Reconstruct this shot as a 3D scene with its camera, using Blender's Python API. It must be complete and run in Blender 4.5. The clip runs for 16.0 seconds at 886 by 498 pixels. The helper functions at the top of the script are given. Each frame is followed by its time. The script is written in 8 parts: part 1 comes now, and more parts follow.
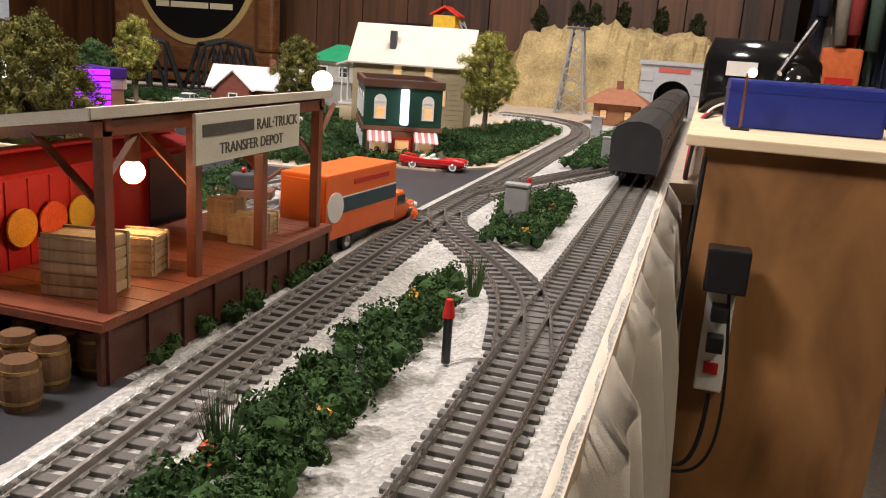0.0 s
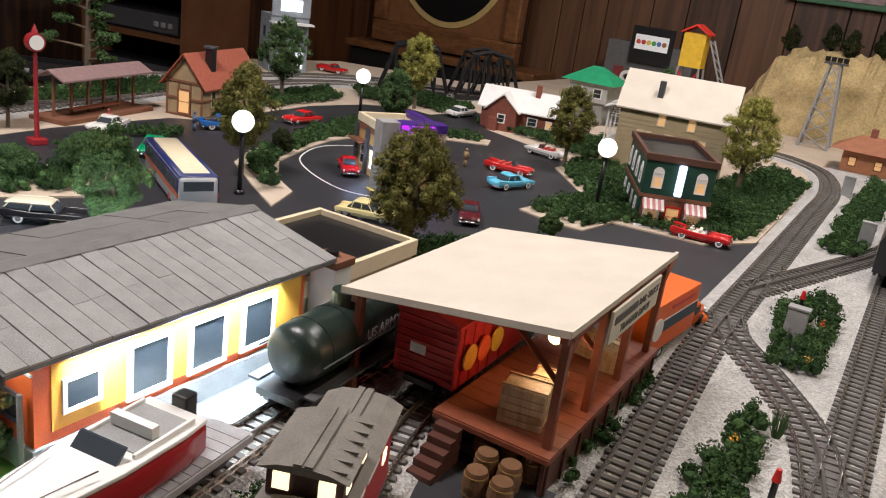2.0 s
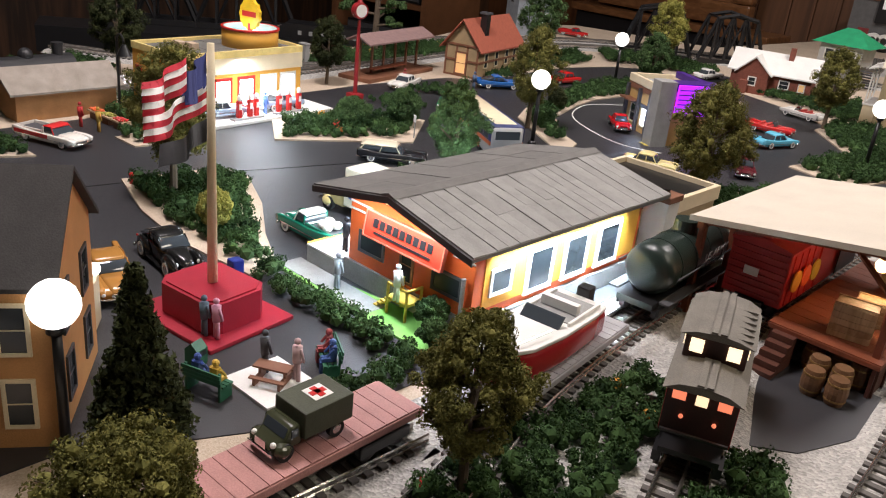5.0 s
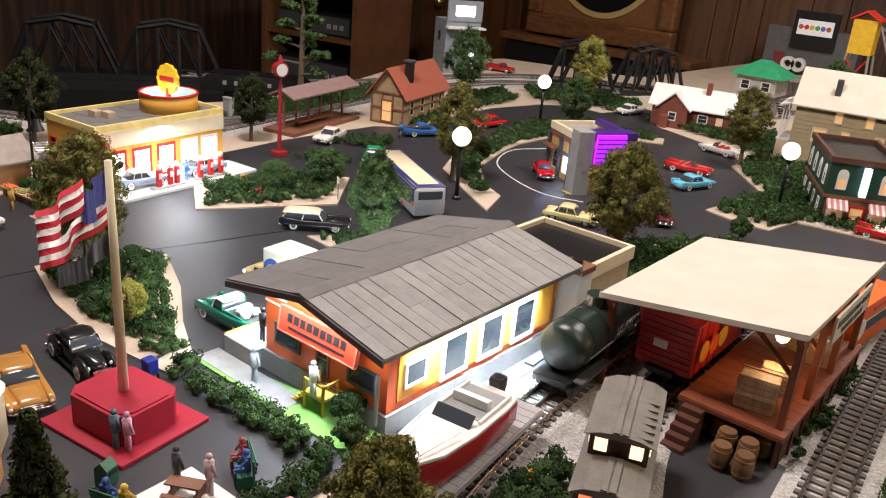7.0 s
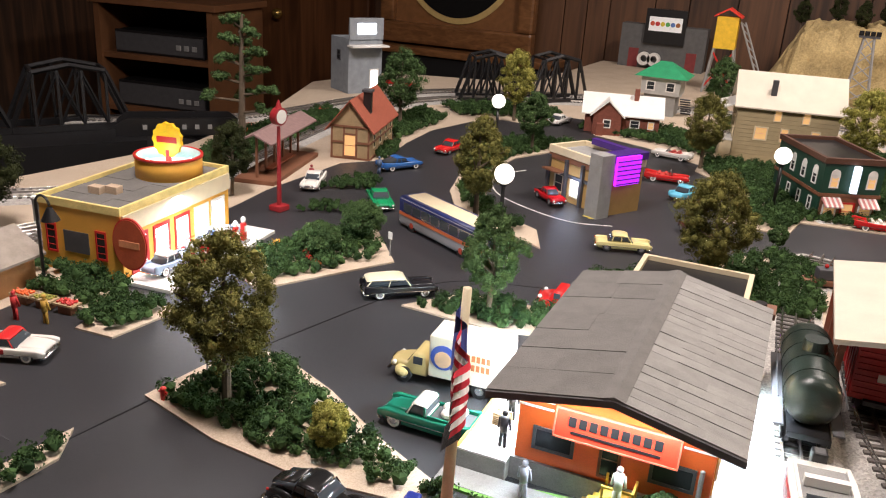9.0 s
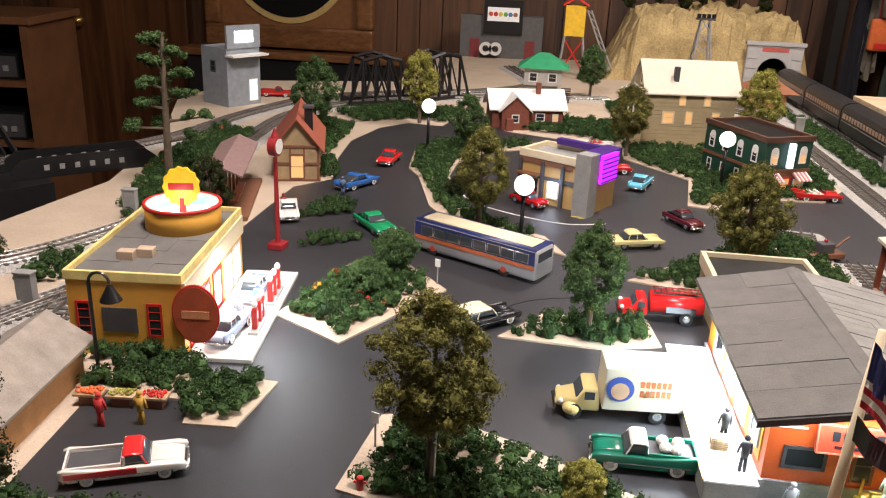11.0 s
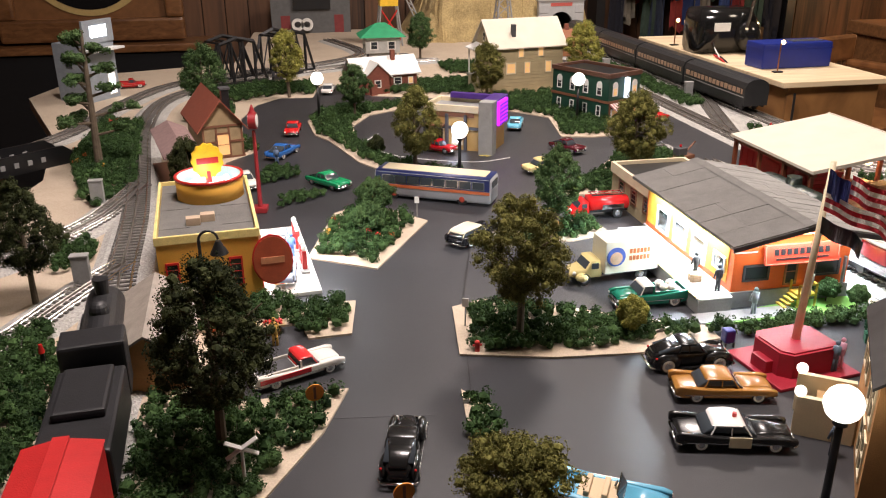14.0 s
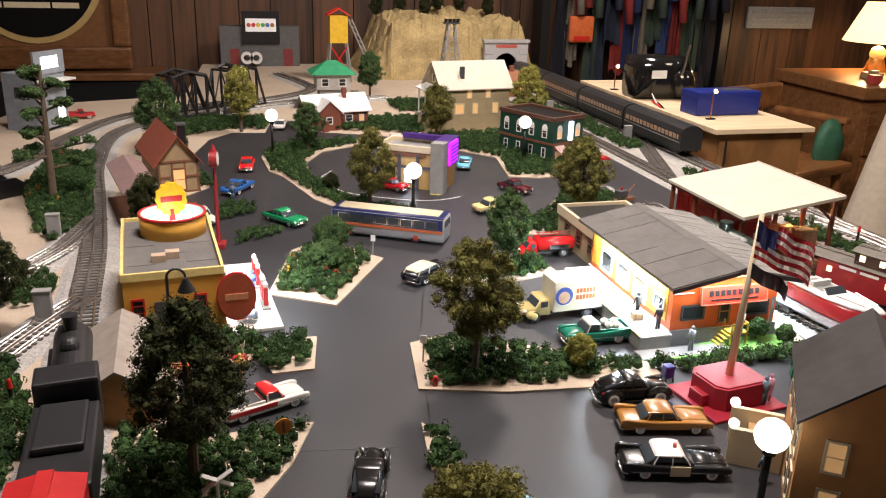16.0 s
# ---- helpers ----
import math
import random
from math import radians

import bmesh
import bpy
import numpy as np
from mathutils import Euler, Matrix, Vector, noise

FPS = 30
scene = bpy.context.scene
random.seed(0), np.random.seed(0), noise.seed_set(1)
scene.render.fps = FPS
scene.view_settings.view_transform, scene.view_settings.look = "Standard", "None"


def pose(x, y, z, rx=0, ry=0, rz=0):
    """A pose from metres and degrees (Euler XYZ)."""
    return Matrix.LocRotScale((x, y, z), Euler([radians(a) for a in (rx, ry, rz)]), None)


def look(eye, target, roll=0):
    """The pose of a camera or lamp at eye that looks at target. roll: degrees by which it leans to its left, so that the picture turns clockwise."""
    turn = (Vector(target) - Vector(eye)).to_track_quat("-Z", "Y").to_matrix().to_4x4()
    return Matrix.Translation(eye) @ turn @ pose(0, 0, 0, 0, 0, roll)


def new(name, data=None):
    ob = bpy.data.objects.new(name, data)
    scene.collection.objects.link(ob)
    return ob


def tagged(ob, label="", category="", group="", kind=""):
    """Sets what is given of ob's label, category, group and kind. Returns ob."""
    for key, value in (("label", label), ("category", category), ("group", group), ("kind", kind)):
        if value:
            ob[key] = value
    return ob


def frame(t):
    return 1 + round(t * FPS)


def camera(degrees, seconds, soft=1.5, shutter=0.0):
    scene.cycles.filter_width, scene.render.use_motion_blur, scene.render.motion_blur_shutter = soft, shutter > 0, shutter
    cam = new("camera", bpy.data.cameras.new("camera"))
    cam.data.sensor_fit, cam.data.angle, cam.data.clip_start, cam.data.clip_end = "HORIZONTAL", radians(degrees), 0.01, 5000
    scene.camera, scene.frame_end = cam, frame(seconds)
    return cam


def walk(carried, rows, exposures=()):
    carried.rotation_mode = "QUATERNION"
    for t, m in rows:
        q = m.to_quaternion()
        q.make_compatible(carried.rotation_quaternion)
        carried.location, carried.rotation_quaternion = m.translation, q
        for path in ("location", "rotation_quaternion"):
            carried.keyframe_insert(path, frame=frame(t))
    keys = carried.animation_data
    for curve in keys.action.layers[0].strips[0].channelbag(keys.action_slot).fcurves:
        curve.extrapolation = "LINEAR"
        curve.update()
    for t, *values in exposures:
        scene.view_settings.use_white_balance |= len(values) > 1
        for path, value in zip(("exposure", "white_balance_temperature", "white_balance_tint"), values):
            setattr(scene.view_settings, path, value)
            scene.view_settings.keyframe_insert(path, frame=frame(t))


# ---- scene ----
cam = camera(56.43, 16.0, soft=1.1)
PATH = [
    (0, (0.0747, -0.1148, 0.1708), (-0.2022, 0.8154, -0.0703), 3.98),
    (0.5, (0.0641, -0.1251, 0.2277), (-0.2273, 0.7916, -0.0457), 4.71),
    (1, (0.0575, -0.1632, 0.2949), (-0.2911, 0.7242, -0.0067), 7.36),
    (1.5, (0.0347, -0.2134, 0.3328), (-0.3799, 0.6432, 0.0257), 8.53),
    (2, (-0.0164, -0.2968, 0.3472), (-0.4747, 0.5317, 0.0254), 8.17),
    (2.5, (-0.0585, -0.3713, 0.3487), (-0.5698, 0.4190, 0.0110), 7.77),
    (3, (-0.0854, -0.4185, 0.3476), (-0.6475, 0.3289, -0.0064), 7.73),
    (3.5, (-0.0963, -0.4541, 0.3427), (-0.7011, 0.2495, -0.0302), 7.19),
    (3.7, (-0.1000, -0.4625, 0.3352), (-0.7172, 0.2280, -0.0421), 6.70),
    (5.8, (-0.0133, -0.5186, 0.3541), (-0.6256, 0.1699, -0.0346), 5.89),
    (6, (-0.0106, -0.5193, 0.3561), (-0.6119, 0.1788, -0.0326), 5.71),
    (6.5, (-0.0025, -0.4974, 0.3868), (-0.5865, 0.2189, 0.0049), 5.17),
    (7, (-0.0403, -0.4756, 0.4145), (-0.6164, 0.2569, 0.0519), 5.12),
    (7.5, (-0.1234, -0.5321, 0.4287), (-0.6353, 0.2473, 0.0675), 4.56),
    (8, (-0.2193, -0.6004, 0.4404), (-0.6638, 0.2204, 0.0817), 3.65),
    (8.5, (-0.3196, -0.6109, 0.4343), (-0.7310, 0.2306, 0.0840), 4.09),
    (8.7, (-0.3662, -0.6059, 0.4300), (-0.7619, 0.2436, 0.0811), 3.97),
    (10.8, (-0.7851, -0.6453, 0.4339), (-0.9020, 0.2858, 0.0884), 2.60),
    (11, (-0.8147, -0.6478, 0.4391), (-0.9179, 0.2845, 0.0925), 2.46),
    (11.5, (-0.8801, -0.6854, 0.4507), (-0.9288, 0.2478, 0.0945), 1.37),
    (12, (-0.9693, -0.7690, 0.4695), (-0.9558, 0.1634, 0.1084), 0.39),
    (12.5, (-1.0010, -0.7869, 0.4614), (-0.9813, 0.1431, 0.0944), 1.31),
    (13, (-1.0087, -0.7852, 0.4579), (-0.9999, 0.1463, 0.0942), 2.52),
    (13.5, (-1.0678, -0.8257, 0.4679), (-0.9946, 0.1047, 0.1087), 0.40),
    (14, (-1.1310, -0.8799, 0.4587), (-0.9587, 0.0327, 0.0878), -0.37),
    (14.5, (-1.1487, -0.8990, 0.4626), (-0.9326, -0.0002, 0.0812), 0.36),
    (15, (-1.1485, -0.9075, 0.4680), (-0.9029, -0.0128, 0.0950), 1.23),
    (15.5, (-1.1565, -0.9175, 0.4815), (-0.9022, -0.0174, 0.1278), 1.68),
    (16, (-1.1643, -0.9202, 0.4895), (-0.9188, -0.0109, 0.1536), 1.80),
]
walk(cam, [(t, look(eye, target, roll)) for t, eye, target, roll in PATH],
     exposures=((0, 0.15, 6150, 10), (0.5, 0.03, 6050, 10), (1.5, -0.2, 6000, 10), (3.5, -0.38, 5950, 10), (6.5, -0.18, 6300, 13), (8.0, -0.18, 6400, 14), (9.0, -0.1, 6450, 13), (11.0, 0.02, 6500, 13), (16, 0.02, 6500, 13)))
# ---- light ----
world = bpy.data.worlds.new("room_air")
scene.world = world
world.use_nodes = True
world.node_tree.nodes["Background"].inputs[0].default_value = (0.9, 0.75, 0.6, 1)
world.node_tree.nodes["Background"].inputs[1].default_value = 0.004


def lamp(name, kind, where, target, power, size=0.1, size_y=None, tint=(1, 1, 1), spread=180):
    data = bpy.data.lights.new(name, kind)
    data.energy, data.color = power, tint
    if kind == "AREA":
        data.shape, data.size, data.size_y, data.spread = "RECTANGLE", size, size_y or size, radians(spread)
    else:
        data.shadow_soft_size = size
    ob = new(name, data)
    ob.matrix_world = look(where, target)
    return ob


lamp("ceiling_lamp_town", "AREA", (-0.92, -0.05, 1.5), (-0.82, 0.6, 0), 37, 0.45, 0.28, (1, 0.88, 0.825))
lamp("ceiling_lamp_north", "AREA", (-0.1, 1.5, 1.5), (-0.2, 1.5, 0), 29, 0.45, 0.28, (1, 0.885, 0.81))
# added fill with no visible source, brightens the table cloth and bench plywood
lamp("ceiling_lamp_desk", "AREA", (0.95, 0.15, 1.55), (0.9, 0.4, 0), 17, 0.5, 0.5, (1, 0.85, 0.65))


# ---- materials ----
def mat(name, col, rough=0.6, metal=0.0, vary=0.25, scale=60.0, bump=0.15, fine=900.0, emit=0.0, spec=0.5, rand=0.0):
    m = bpy.data.materials.new(name)
    m.use_nodes = True
    n, l = m.node_tree.nodes, m.node_tree.links
    b = n["Principled BSDF"]
    b.inputs["Roughness"].default_value, b.inputs["Metallic"].default_value = rough, metal
    b.inputs["Specular IOR Level"].default_value = spec
    geo = n.new("ShaderNodeNewGeometry")
    big = n.new("ShaderNodeTexNoise")
    big.inputs["Scale"].default_value, big.inputs["Detail"].default_value = scale, 4
    small = n.new("ShaderNodeTexNoise")
    small.inputs["Scale"].default_value, small.inputs["Detail"].default_value = fine, 2
    l.new(geo.outputs["Position"], big.inputs["Vector"])
    l.new(geo.outputs["Position"], small.inputs["Vector"])
    add = n.new("ShaderNodeMath")
    add.operation = "ADD"
    l.new(big.outputs["Fac"], add.inputs[0])
    l.new(small.outputs["Fac"], add.inputs[1])
    last = add.outputs[0]
    if rand:
        info = n.new("ShaderNodeObjectInfo")
        mul = n.new("ShaderNodeMath")
        mul.operation, mul.inputs[1].default_value = "MULTIPLY_ADD", rand
        l.new(info.outputs["Random"], mul.inputs[0])
        l.new(last, mul.inputs[2])
        last = mul.outputs[0]
    rng = n.new("ShaderNodeMapRange")
    rng.inputs["From Min"].default_value, rng.inputs["From Max"].default_value = 0.6, 1.4 + rand
    rng.inputs["To Min"].default_value, rng.inputs["To Max"].default_value = 1 - vary, 1 + vary
    l.new(last, rng.inputs["Value"])
    mix = n.new("ShaderNodeVectorMath")
    mix.operation = "SCALE"
    mix.inputs[0].default_value = col
    l.new(rng.outputs["Result"], mix.inputs["Scale"])
    l.new(mix.outputs["Vector"], b.inputs["Base Color"])
    if bump:
        bp = n.new("ShaderNodeBump")
        bp.inputs["Strength"].default_value, bp.inputs["Distance"].default_value = bump, 0.002
        l.new(small.outputs["Fac"], bp.inputs["Height"])
        l.new(bp.outputs["Normal"], b.inputs["Normal"])
    if emit:
        b.inputs["Emission Color"].default_value = (*col, 1)
        b.inputs["Emission Strength"].default_value = emit
    return m


def leafy(name, col, col2):
    m = bpy.data.materials.new(name)
    m.use_nodes = True
    n, l = m.node_tree.nodes, m.node_tree.links
    b = n["Principled BSDF"]
    b.inputs["Roughness"].default_value = 0.9
    b.inputs["Specular IOR Level"].default_value = 0.2
    geo = n.new("ShaderNodeNewGeometry")
    tex = n.new("ShaderNodeTexNoise")
    tex.inputs["Scale"].default_value = 35
    l.new(geo.outputs["Position"], tex.inputs["Vector"])
    mid = n.new("ShaderNodeMath")
    mid.operation, mid.inputs[1].default_value = "MULTIPLY_ADD", 0.55
    l.new(geo.outputs["Random Per Island"], mid.inputs[0])
    l.new(tex.outputs["Fac"], mid.inputs[2])
    ramp = n.new("ShaderNodeValToRGB")
    ramp.color_ramp.elements[0].position, ramp.color_ramp.elements[1].position = 0.35, 1.0
    ramp.color_ramp.elements[0].color, ramp.color_ramp.elements[1].color = (*col, 1), (*col2, 1)
    l.new(mid.outputs[0], ramp.inputs[0])
    l.new(ramp.outputs[0], b.inputs["Base Color"])
    return m


def grainy(name, cols, scale, rough=0.95, bump=0.6, dist=0.004):
    """Crushed stone or sand: cells of varied tone."""
    m = bpy.data.materials.new(name)
    m.use_nodes = True
    n, l = m.node_tree.nodes, m.node_tree.links
    b = n["Principled BSDF"]
    b.inputs["Roughness"].default_value = rough
    geo = n.new("ShaderNodeNewGeometry")
    vor = n.new("ShaderNodeTexVoronoi")
    vor.inputs["Scale"].default_value = scale
    noi = n.new("ShaderNodeTexNoise")
    noi.inputs["Scale"].default_value, noi.inputs["Detail"].default_value = 14, 4
    l.new(geo.outputs["Position"], vor.inputs["Vector"])
    l.new(geo.outputs["Position"], noi.inputs["Vector"])
    mixv = n.new("ShaderNodeMath")
    mixv.operation = "MULTIPLY_ADD"
    mixv.inputs[1].default_value = 0.5
    l.new(vor.outputs["Color"], mixv.inputs[0])
    half = n.new("ShaderNodeMath")
    half.operation, half.inputs[1].default_value = "MULTIPLY", 0.5
    l.new(noi.outputs["Fac"], half.inputs[0])
    l.new(half.outputs[0], mixv.inputs[2])
    ramp = n.new("ShaderNodeValToRGB")
    ramp.color_ramp.elements[0].position, ramp.color_ramp.elements[1].position = 0.2, 0.8
    ramp.color_ramp.elements[0].color, ramp.color_ramp.elements[1].color = (*cols[0], 1), (*cols[1], 1)
    l.new(mixv.outputs[0], ramp.inputs[0])
    l.new(ramp.outputs[0], b.inputs["Base Color"])
    bp = n.new("ShaderNodeBump")
    bp.inputs["Strength"].default_value, bp.inputs["Distance"].default_value = bump, dist
    l.new(vor.outputs["Distance"], bp.inputs["Height"])
    l.new(bp.outputs["Normal"], b.inputs["Normal"])
    return m


def woody(name, dark, light, scale=(40, 40, 3), rough=0.5, bump=0.2):
    m = bpy.data.materials.new(name)
    m.use_nodes = True
    n, l = m.node_tree.nodes, m.node_tree.links
    b = n["Principled BSDF"]
    b.inputs["Roughness"].default_value = rough
    geo = n.new("ShaderNodeNewGeometry")
    mp = n.new("ShaderNodeMapping")
    mp.inputs["Scale"].default_value = scale
    l.new(geo.outputs["Position"], mp.inputs["Vector"])
    tex = n.new("ShaderNodeTexNoise")
    tex.inputs["Scale"].default_value, tex.inputs["Detail"].default_value, tex.inputs["Distortion"].default_value = 1, 6, 0.8
    l.new(mp.outputs[0], tex.inputs["Vector"])
    info = n.new("ShaderNodeObjectInfo")
    add = n.new("ShaderNodeMath")
    add.operation, add.inputs[1].default_value = "MULTIPLY_ADD", 0.3
    l.new(info.outputs["Random"], add.inputs[0])
    l.new(tex.outputs["Fac"], add.inputs[2])
    ramp = n.new("ShaderNodeValToRGB")
    ramp.color_ramp.elements[0].position, ramp.color_ramp.elements[1].position = 0.4, 0.9
    ramp.color_ramp.elements[0].color, ramp.color_ramp.elements[1].color = (*dark, 1), (*light, 1)
    l.new(add.outputs[0], ramp.inputs[0])
    l.new(ramp.outputs[0], b.inputs["Base Color"])
    bp = n.new("ShaderNodeBump")
    bp.inputs["Strength"].default_value, bp.inputs["Distance"].default_value = bump, 0.003
    l.new(tex.outputs["Fac"], bp.inputs["Height"])
    l.new(bp.outputs["Normal"], b.inputs["Normal"])
    return m


ROAD = mat("asphalt_board", (0.034, 0.034, 0.038), 0.42, vary=0.3, scale=9, bump=0.25, fine=1500)
SAND = grainy("sand", ((0.42, 0.33, 0.24), (0.62, 0.52, 0.4)), 900, bump=0.25, dist=0.001)
BALLAST = grainy("ballast", ((0.27, 0.262, 0.245), (0.6, 0.58, 0.54)), 420, bump=0.7, dist=0.002)
TIE = mat("tie_brown", (0.11, 0.1, 0.09), 0.8, vary=0.35, scale=80, rand=0.4)
STEEL = mat("rail_steel", (0.72, 0.7, 0.67), 0.26, 0.95, vary=0.15, scale=30)
DARKRAIL = mat("middle_rail", (0.36, 0.33, 0.3), 0.35, 0.8, vary=0.15, scale=30)
SHRUB = leafy("shrub_green", (0.008, 0.024, 0.009), (0.062, 0.118, 0.036))
OLIVE = leafy("olive_foliage", (0.04, 0.045, 0.009), (0.21, 0.2, 0.055))
DARKLEAF = leafy("dark_foliage", (0.008, 0.013, 0.006), (0.055, 0.065, 0.022))
LIME = leafy("lime_foliage", (0.1, 0.11, 0.02), (0.42, 0.4, 0.1))
MIDLEAF = leafy("mid_foliage", (0.02, 0.045, 0.015), (0.1, 0.17, 0.06))
LAWN = leafy("lawn_turf", (0.07, 0.2, 0.03), (0.2, 0.42, 0.1))
TRUNK = mat("trunk_bark", (0.12, 0.09, 0.06), 0.9, vary=0.4, scale=120)
CHROME = mat("chrome", (0.75, 0.75, 0.75), 0.15, 1.0, vary=0.05, bump=0)
BLACK = mat("black_paint", (0.012, 0.012, 0.013), 0.35, vary=0.2, bump=0.05)
RUBBER = mat("tyre_rubber", (0.015, 0.015, 0.015), 0.8, bump=0.1)
WHITE = mat("white_paint", (0.78, 0.77, 0.73), 0.5, vary=0.08, bump=0.05)
CREAM = mat("cream_paint", (0.72, 0.62, 0.42), 0.5, vary=0.1)
GREYC = mat("concrete_grey", (0.3, 0.3, 0.29), 0.85, vary=0.2, bump=0.3)
DGREY = mat("dark_grey", (0.07, 0.07, 0.075), 0.6, vary=0.2)
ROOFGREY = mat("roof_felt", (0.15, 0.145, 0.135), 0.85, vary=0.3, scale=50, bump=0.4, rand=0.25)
ROOFTAN = mat("pale_roof", (0.62, 0.56, 0.46), 0.75, vary=0.1, scale=30, bump=0.2)
TAN = mat("tan_siding", (0.42, 0.34, 0.2), 0.7, vary=0.12)
GREEN = mat("bottle_green", (0.012, 0.055, 0.035), 0.45, vary=0.2)
BROWN = mat("brown_trim", (0.2, 0.085, 0.045), 0.6, vary=0.2)
DEPOTWOOD = mat("depot_brown", (0.21, 0.06, 0.028), 0.45, vary=0.25, scale=90)
DOCKWOOD = mat("dock_brown", (0.09, 0.032, 0.02), 0.5, vary=0.25, scale=90)
ORANGE = mat("orange_red_wall", (0.75, 0.13, 0.025), 0.45, vary=0.12, scale=40)
YELLOWW = mat("amber_wall", (0.85, 0.42, 0.05), 0.5, vary=0.1)
REDP = mat("red_paint", (0.55, 0.025, 0.02), 0.35, vary=0.12)
BOXRED = mat("boxcar_red", (0.5, 0.025, 0.025), 0.4, vary=0.15)
CRATE = woody("crate_wood", (0.35, 0.24, 0.13), (0.62, 0.48, 0.3), (200, 200, 30))
GLASSD = mat("dark_window", (0.03, 0.035, 0.04), 0.08, vary=0.1, bump=0)
PURPLE = mat("violet_panel", (0.45, 0.02, 0.95), 0.4, vary=0.05, bump=0, emit=1.6)
PURPLED = mat("violet_trim", (0.06, 0.02, 0.2), 0.4)
GLOBE = mat("lit_globe", (1.0, 0.95, 0.85), 0.4, vary=0.0, bump=0, emit=3.0)
BULB = mat("lit_bulb", (1.0, 0.62, 0.25), 0.4, vary=0.0, bump=0, emit=8.0)
GLOWIN = mat("lit_interior", (1.0, 0.6, 0.25), 0.5, vary=0.1, bump=0, emit=0.25)
COLDLIGHT = mat("led_strip", (0.9, 0.97, 1.0), 0.4, vary=0.0, bump=0, emit=5.0)
BRICK = mat("brick_red", (0.22, 0.07, 0.045), 0.8, vary=0.35, scale=200)
STONE = mat("tunnel_stone", (0.42, 0.42, 0.42), 0.8, vary=0.12, scale=60, bump=0.3)
ROCK = mat("mountain_rock", (0.42, 0.32, 0.15), 0.95, vary=0.4, scale=22, bump=0.9, fine=160)
PANEL = woody("wall_panelling", (0.026, 0.013, 0.007), (0.145, 0.066, 0.03), (30, 30, 2), 0.55)
DOORWOOD = woody("door_wood", (0.06, 0.022, 0.008), (0.2, 0.08, 0.03), (25, 25, 1.5), 0.4)
FRAMEWOOD = woody("frame_wood", (0.12, 0.05, 0.018), (0.28, 0.13, 0.05), (20, 60, 60), 0.35)
PLY = woody("plywood", (0.11, 0.045, 0.013), (0.36, 0.175, 0.06), (11, 11, 4.5), 0.55, 0.05)
BENCHTOP = woody("bench_top", (0.5, 0.36, 0.2), (0.75, 0.6, 0.4), (5, 40, 40), 0.5)
CLOTH = mat("white_cloth", (0.8, 0.74, 0.64), 0.9, vary=0.1, scale=12, bump=0.2)
BLUEP = mat("blue_case", (0.012, 0.025, 0.2), 0.35, vary=0.12)


# ---- builders ----
def part(name, bm, material, parent=None, label=""):
    me = bpy.data.meshes.new(name)
    bm.normal_update()
    bm.to_mesh(me)
    bm.free()
    me.materials.append(material)
    ob = new(name, me)
    if parent is not None:
        ob.parent = parent
    if label:
        ob["label"] = label
    return ob


def smooth(ob):
    for p in ob.data.polygons:
        p.use_smooth = True
    return ob


def thing(name, label, category, m=None, group="", kind=""):
    ob = tagged(new(name), label, category, group, kind)
    if m is not None:
        ob.matrix_world = m
    return ob


def struct(name, bm, material, label):
    return tagged(part(name, bm, material), label, name.split("_")[0], kind="structure")


def bx(bm, x0, x1, y0, y1, z0, z1, bevel=0.0):
    r = bmesh.ops.create_cube(bm, size=1)
    bmesh.ops.scale(bm, vec=(x1 - x0, y1 - y0, z1 - z0), verts=r["verts"])
    bmesh.ops.translate(bm, vec=((x0 + x1) / 2, (y0 + y1) / 2, (z0 + z1) / 2), verts=r["verts"])
    if bevel:
        es = list({e for v in r["verts"] for e in v.link_edges})
        bmesh.ops.bevel(bm, geom=es, offset=bevel, segments=2, affect="EDGES", profile=0.6)
    return bm


def box(*a, bevel=0.0):
    return bx(bmesh.new(), *a, bevel=bevel)


def cy(bm, x, y, z0, z1, r0, r1=None, n=16, m=None):
    r = bmesh.ops.create_cone(bm, cap_ends=True, segments=n, radius1=r0, radius2=r0 if r1 is None else r1, depth=z1 - z0)
    bmesh.ops.translate(bm, vec=(x, y, (z0 + z1) / 2), verts=r["verts"])
    if m is not None:
        bmesh.ops.transform(bm, matrix=m, verts=r["verts"])
    return bm


def ball(bm, x, y, z, r, sz=1.0, u=14, v=9):
    q = bmesh.ops.create_uvsphere(bm, u_segments=u, v_segments=v, radius=r)
    bmesh.ops.scale(bm, vec=(1, 1, sz), verts=q["verts"])
    bmesh.ops.translate(bm, vec=(x, y, z), verts=q["verts"])
    return bm


def rod(bm, a, b, r, n=8, r2=None):
    a, b = Vector(a), Vector(b)
    q = bmesh.ops.create_cone(bm, cap_ends=True, segments=n, radius1=r, radius2=r if r2 is None else r2, depth=(b - a).length)
    bmesh.ops.transform(bm, matrix=Matrix.Translation((a + b) / 2) @ (b - a).to_track_quat("Z", "Y").to_matrix().to_4x4(), verts=q["verts"])
    return bm


def slab(bm, pts, z0, z1):
    lo, hi = [bm.verts.new((x, y, z0)) for x, y in pts], [bm.verts.new((x, y, z1)) for x, y in pts]
    top = bm.faces.new(hi)
    bm.faces.new(lo[::-1])
    n = len(pts)
    for i in range(n):
        bm.faces.new((lo[i], lo[(i + 1) % n], hi[(i + 1) % n], hi[i]))
    bmesh.ops.recalc_face_normals(bm, faces=bm.faces)
    bmesh.ops.triangulate(bm, faces=[top])
    return bm


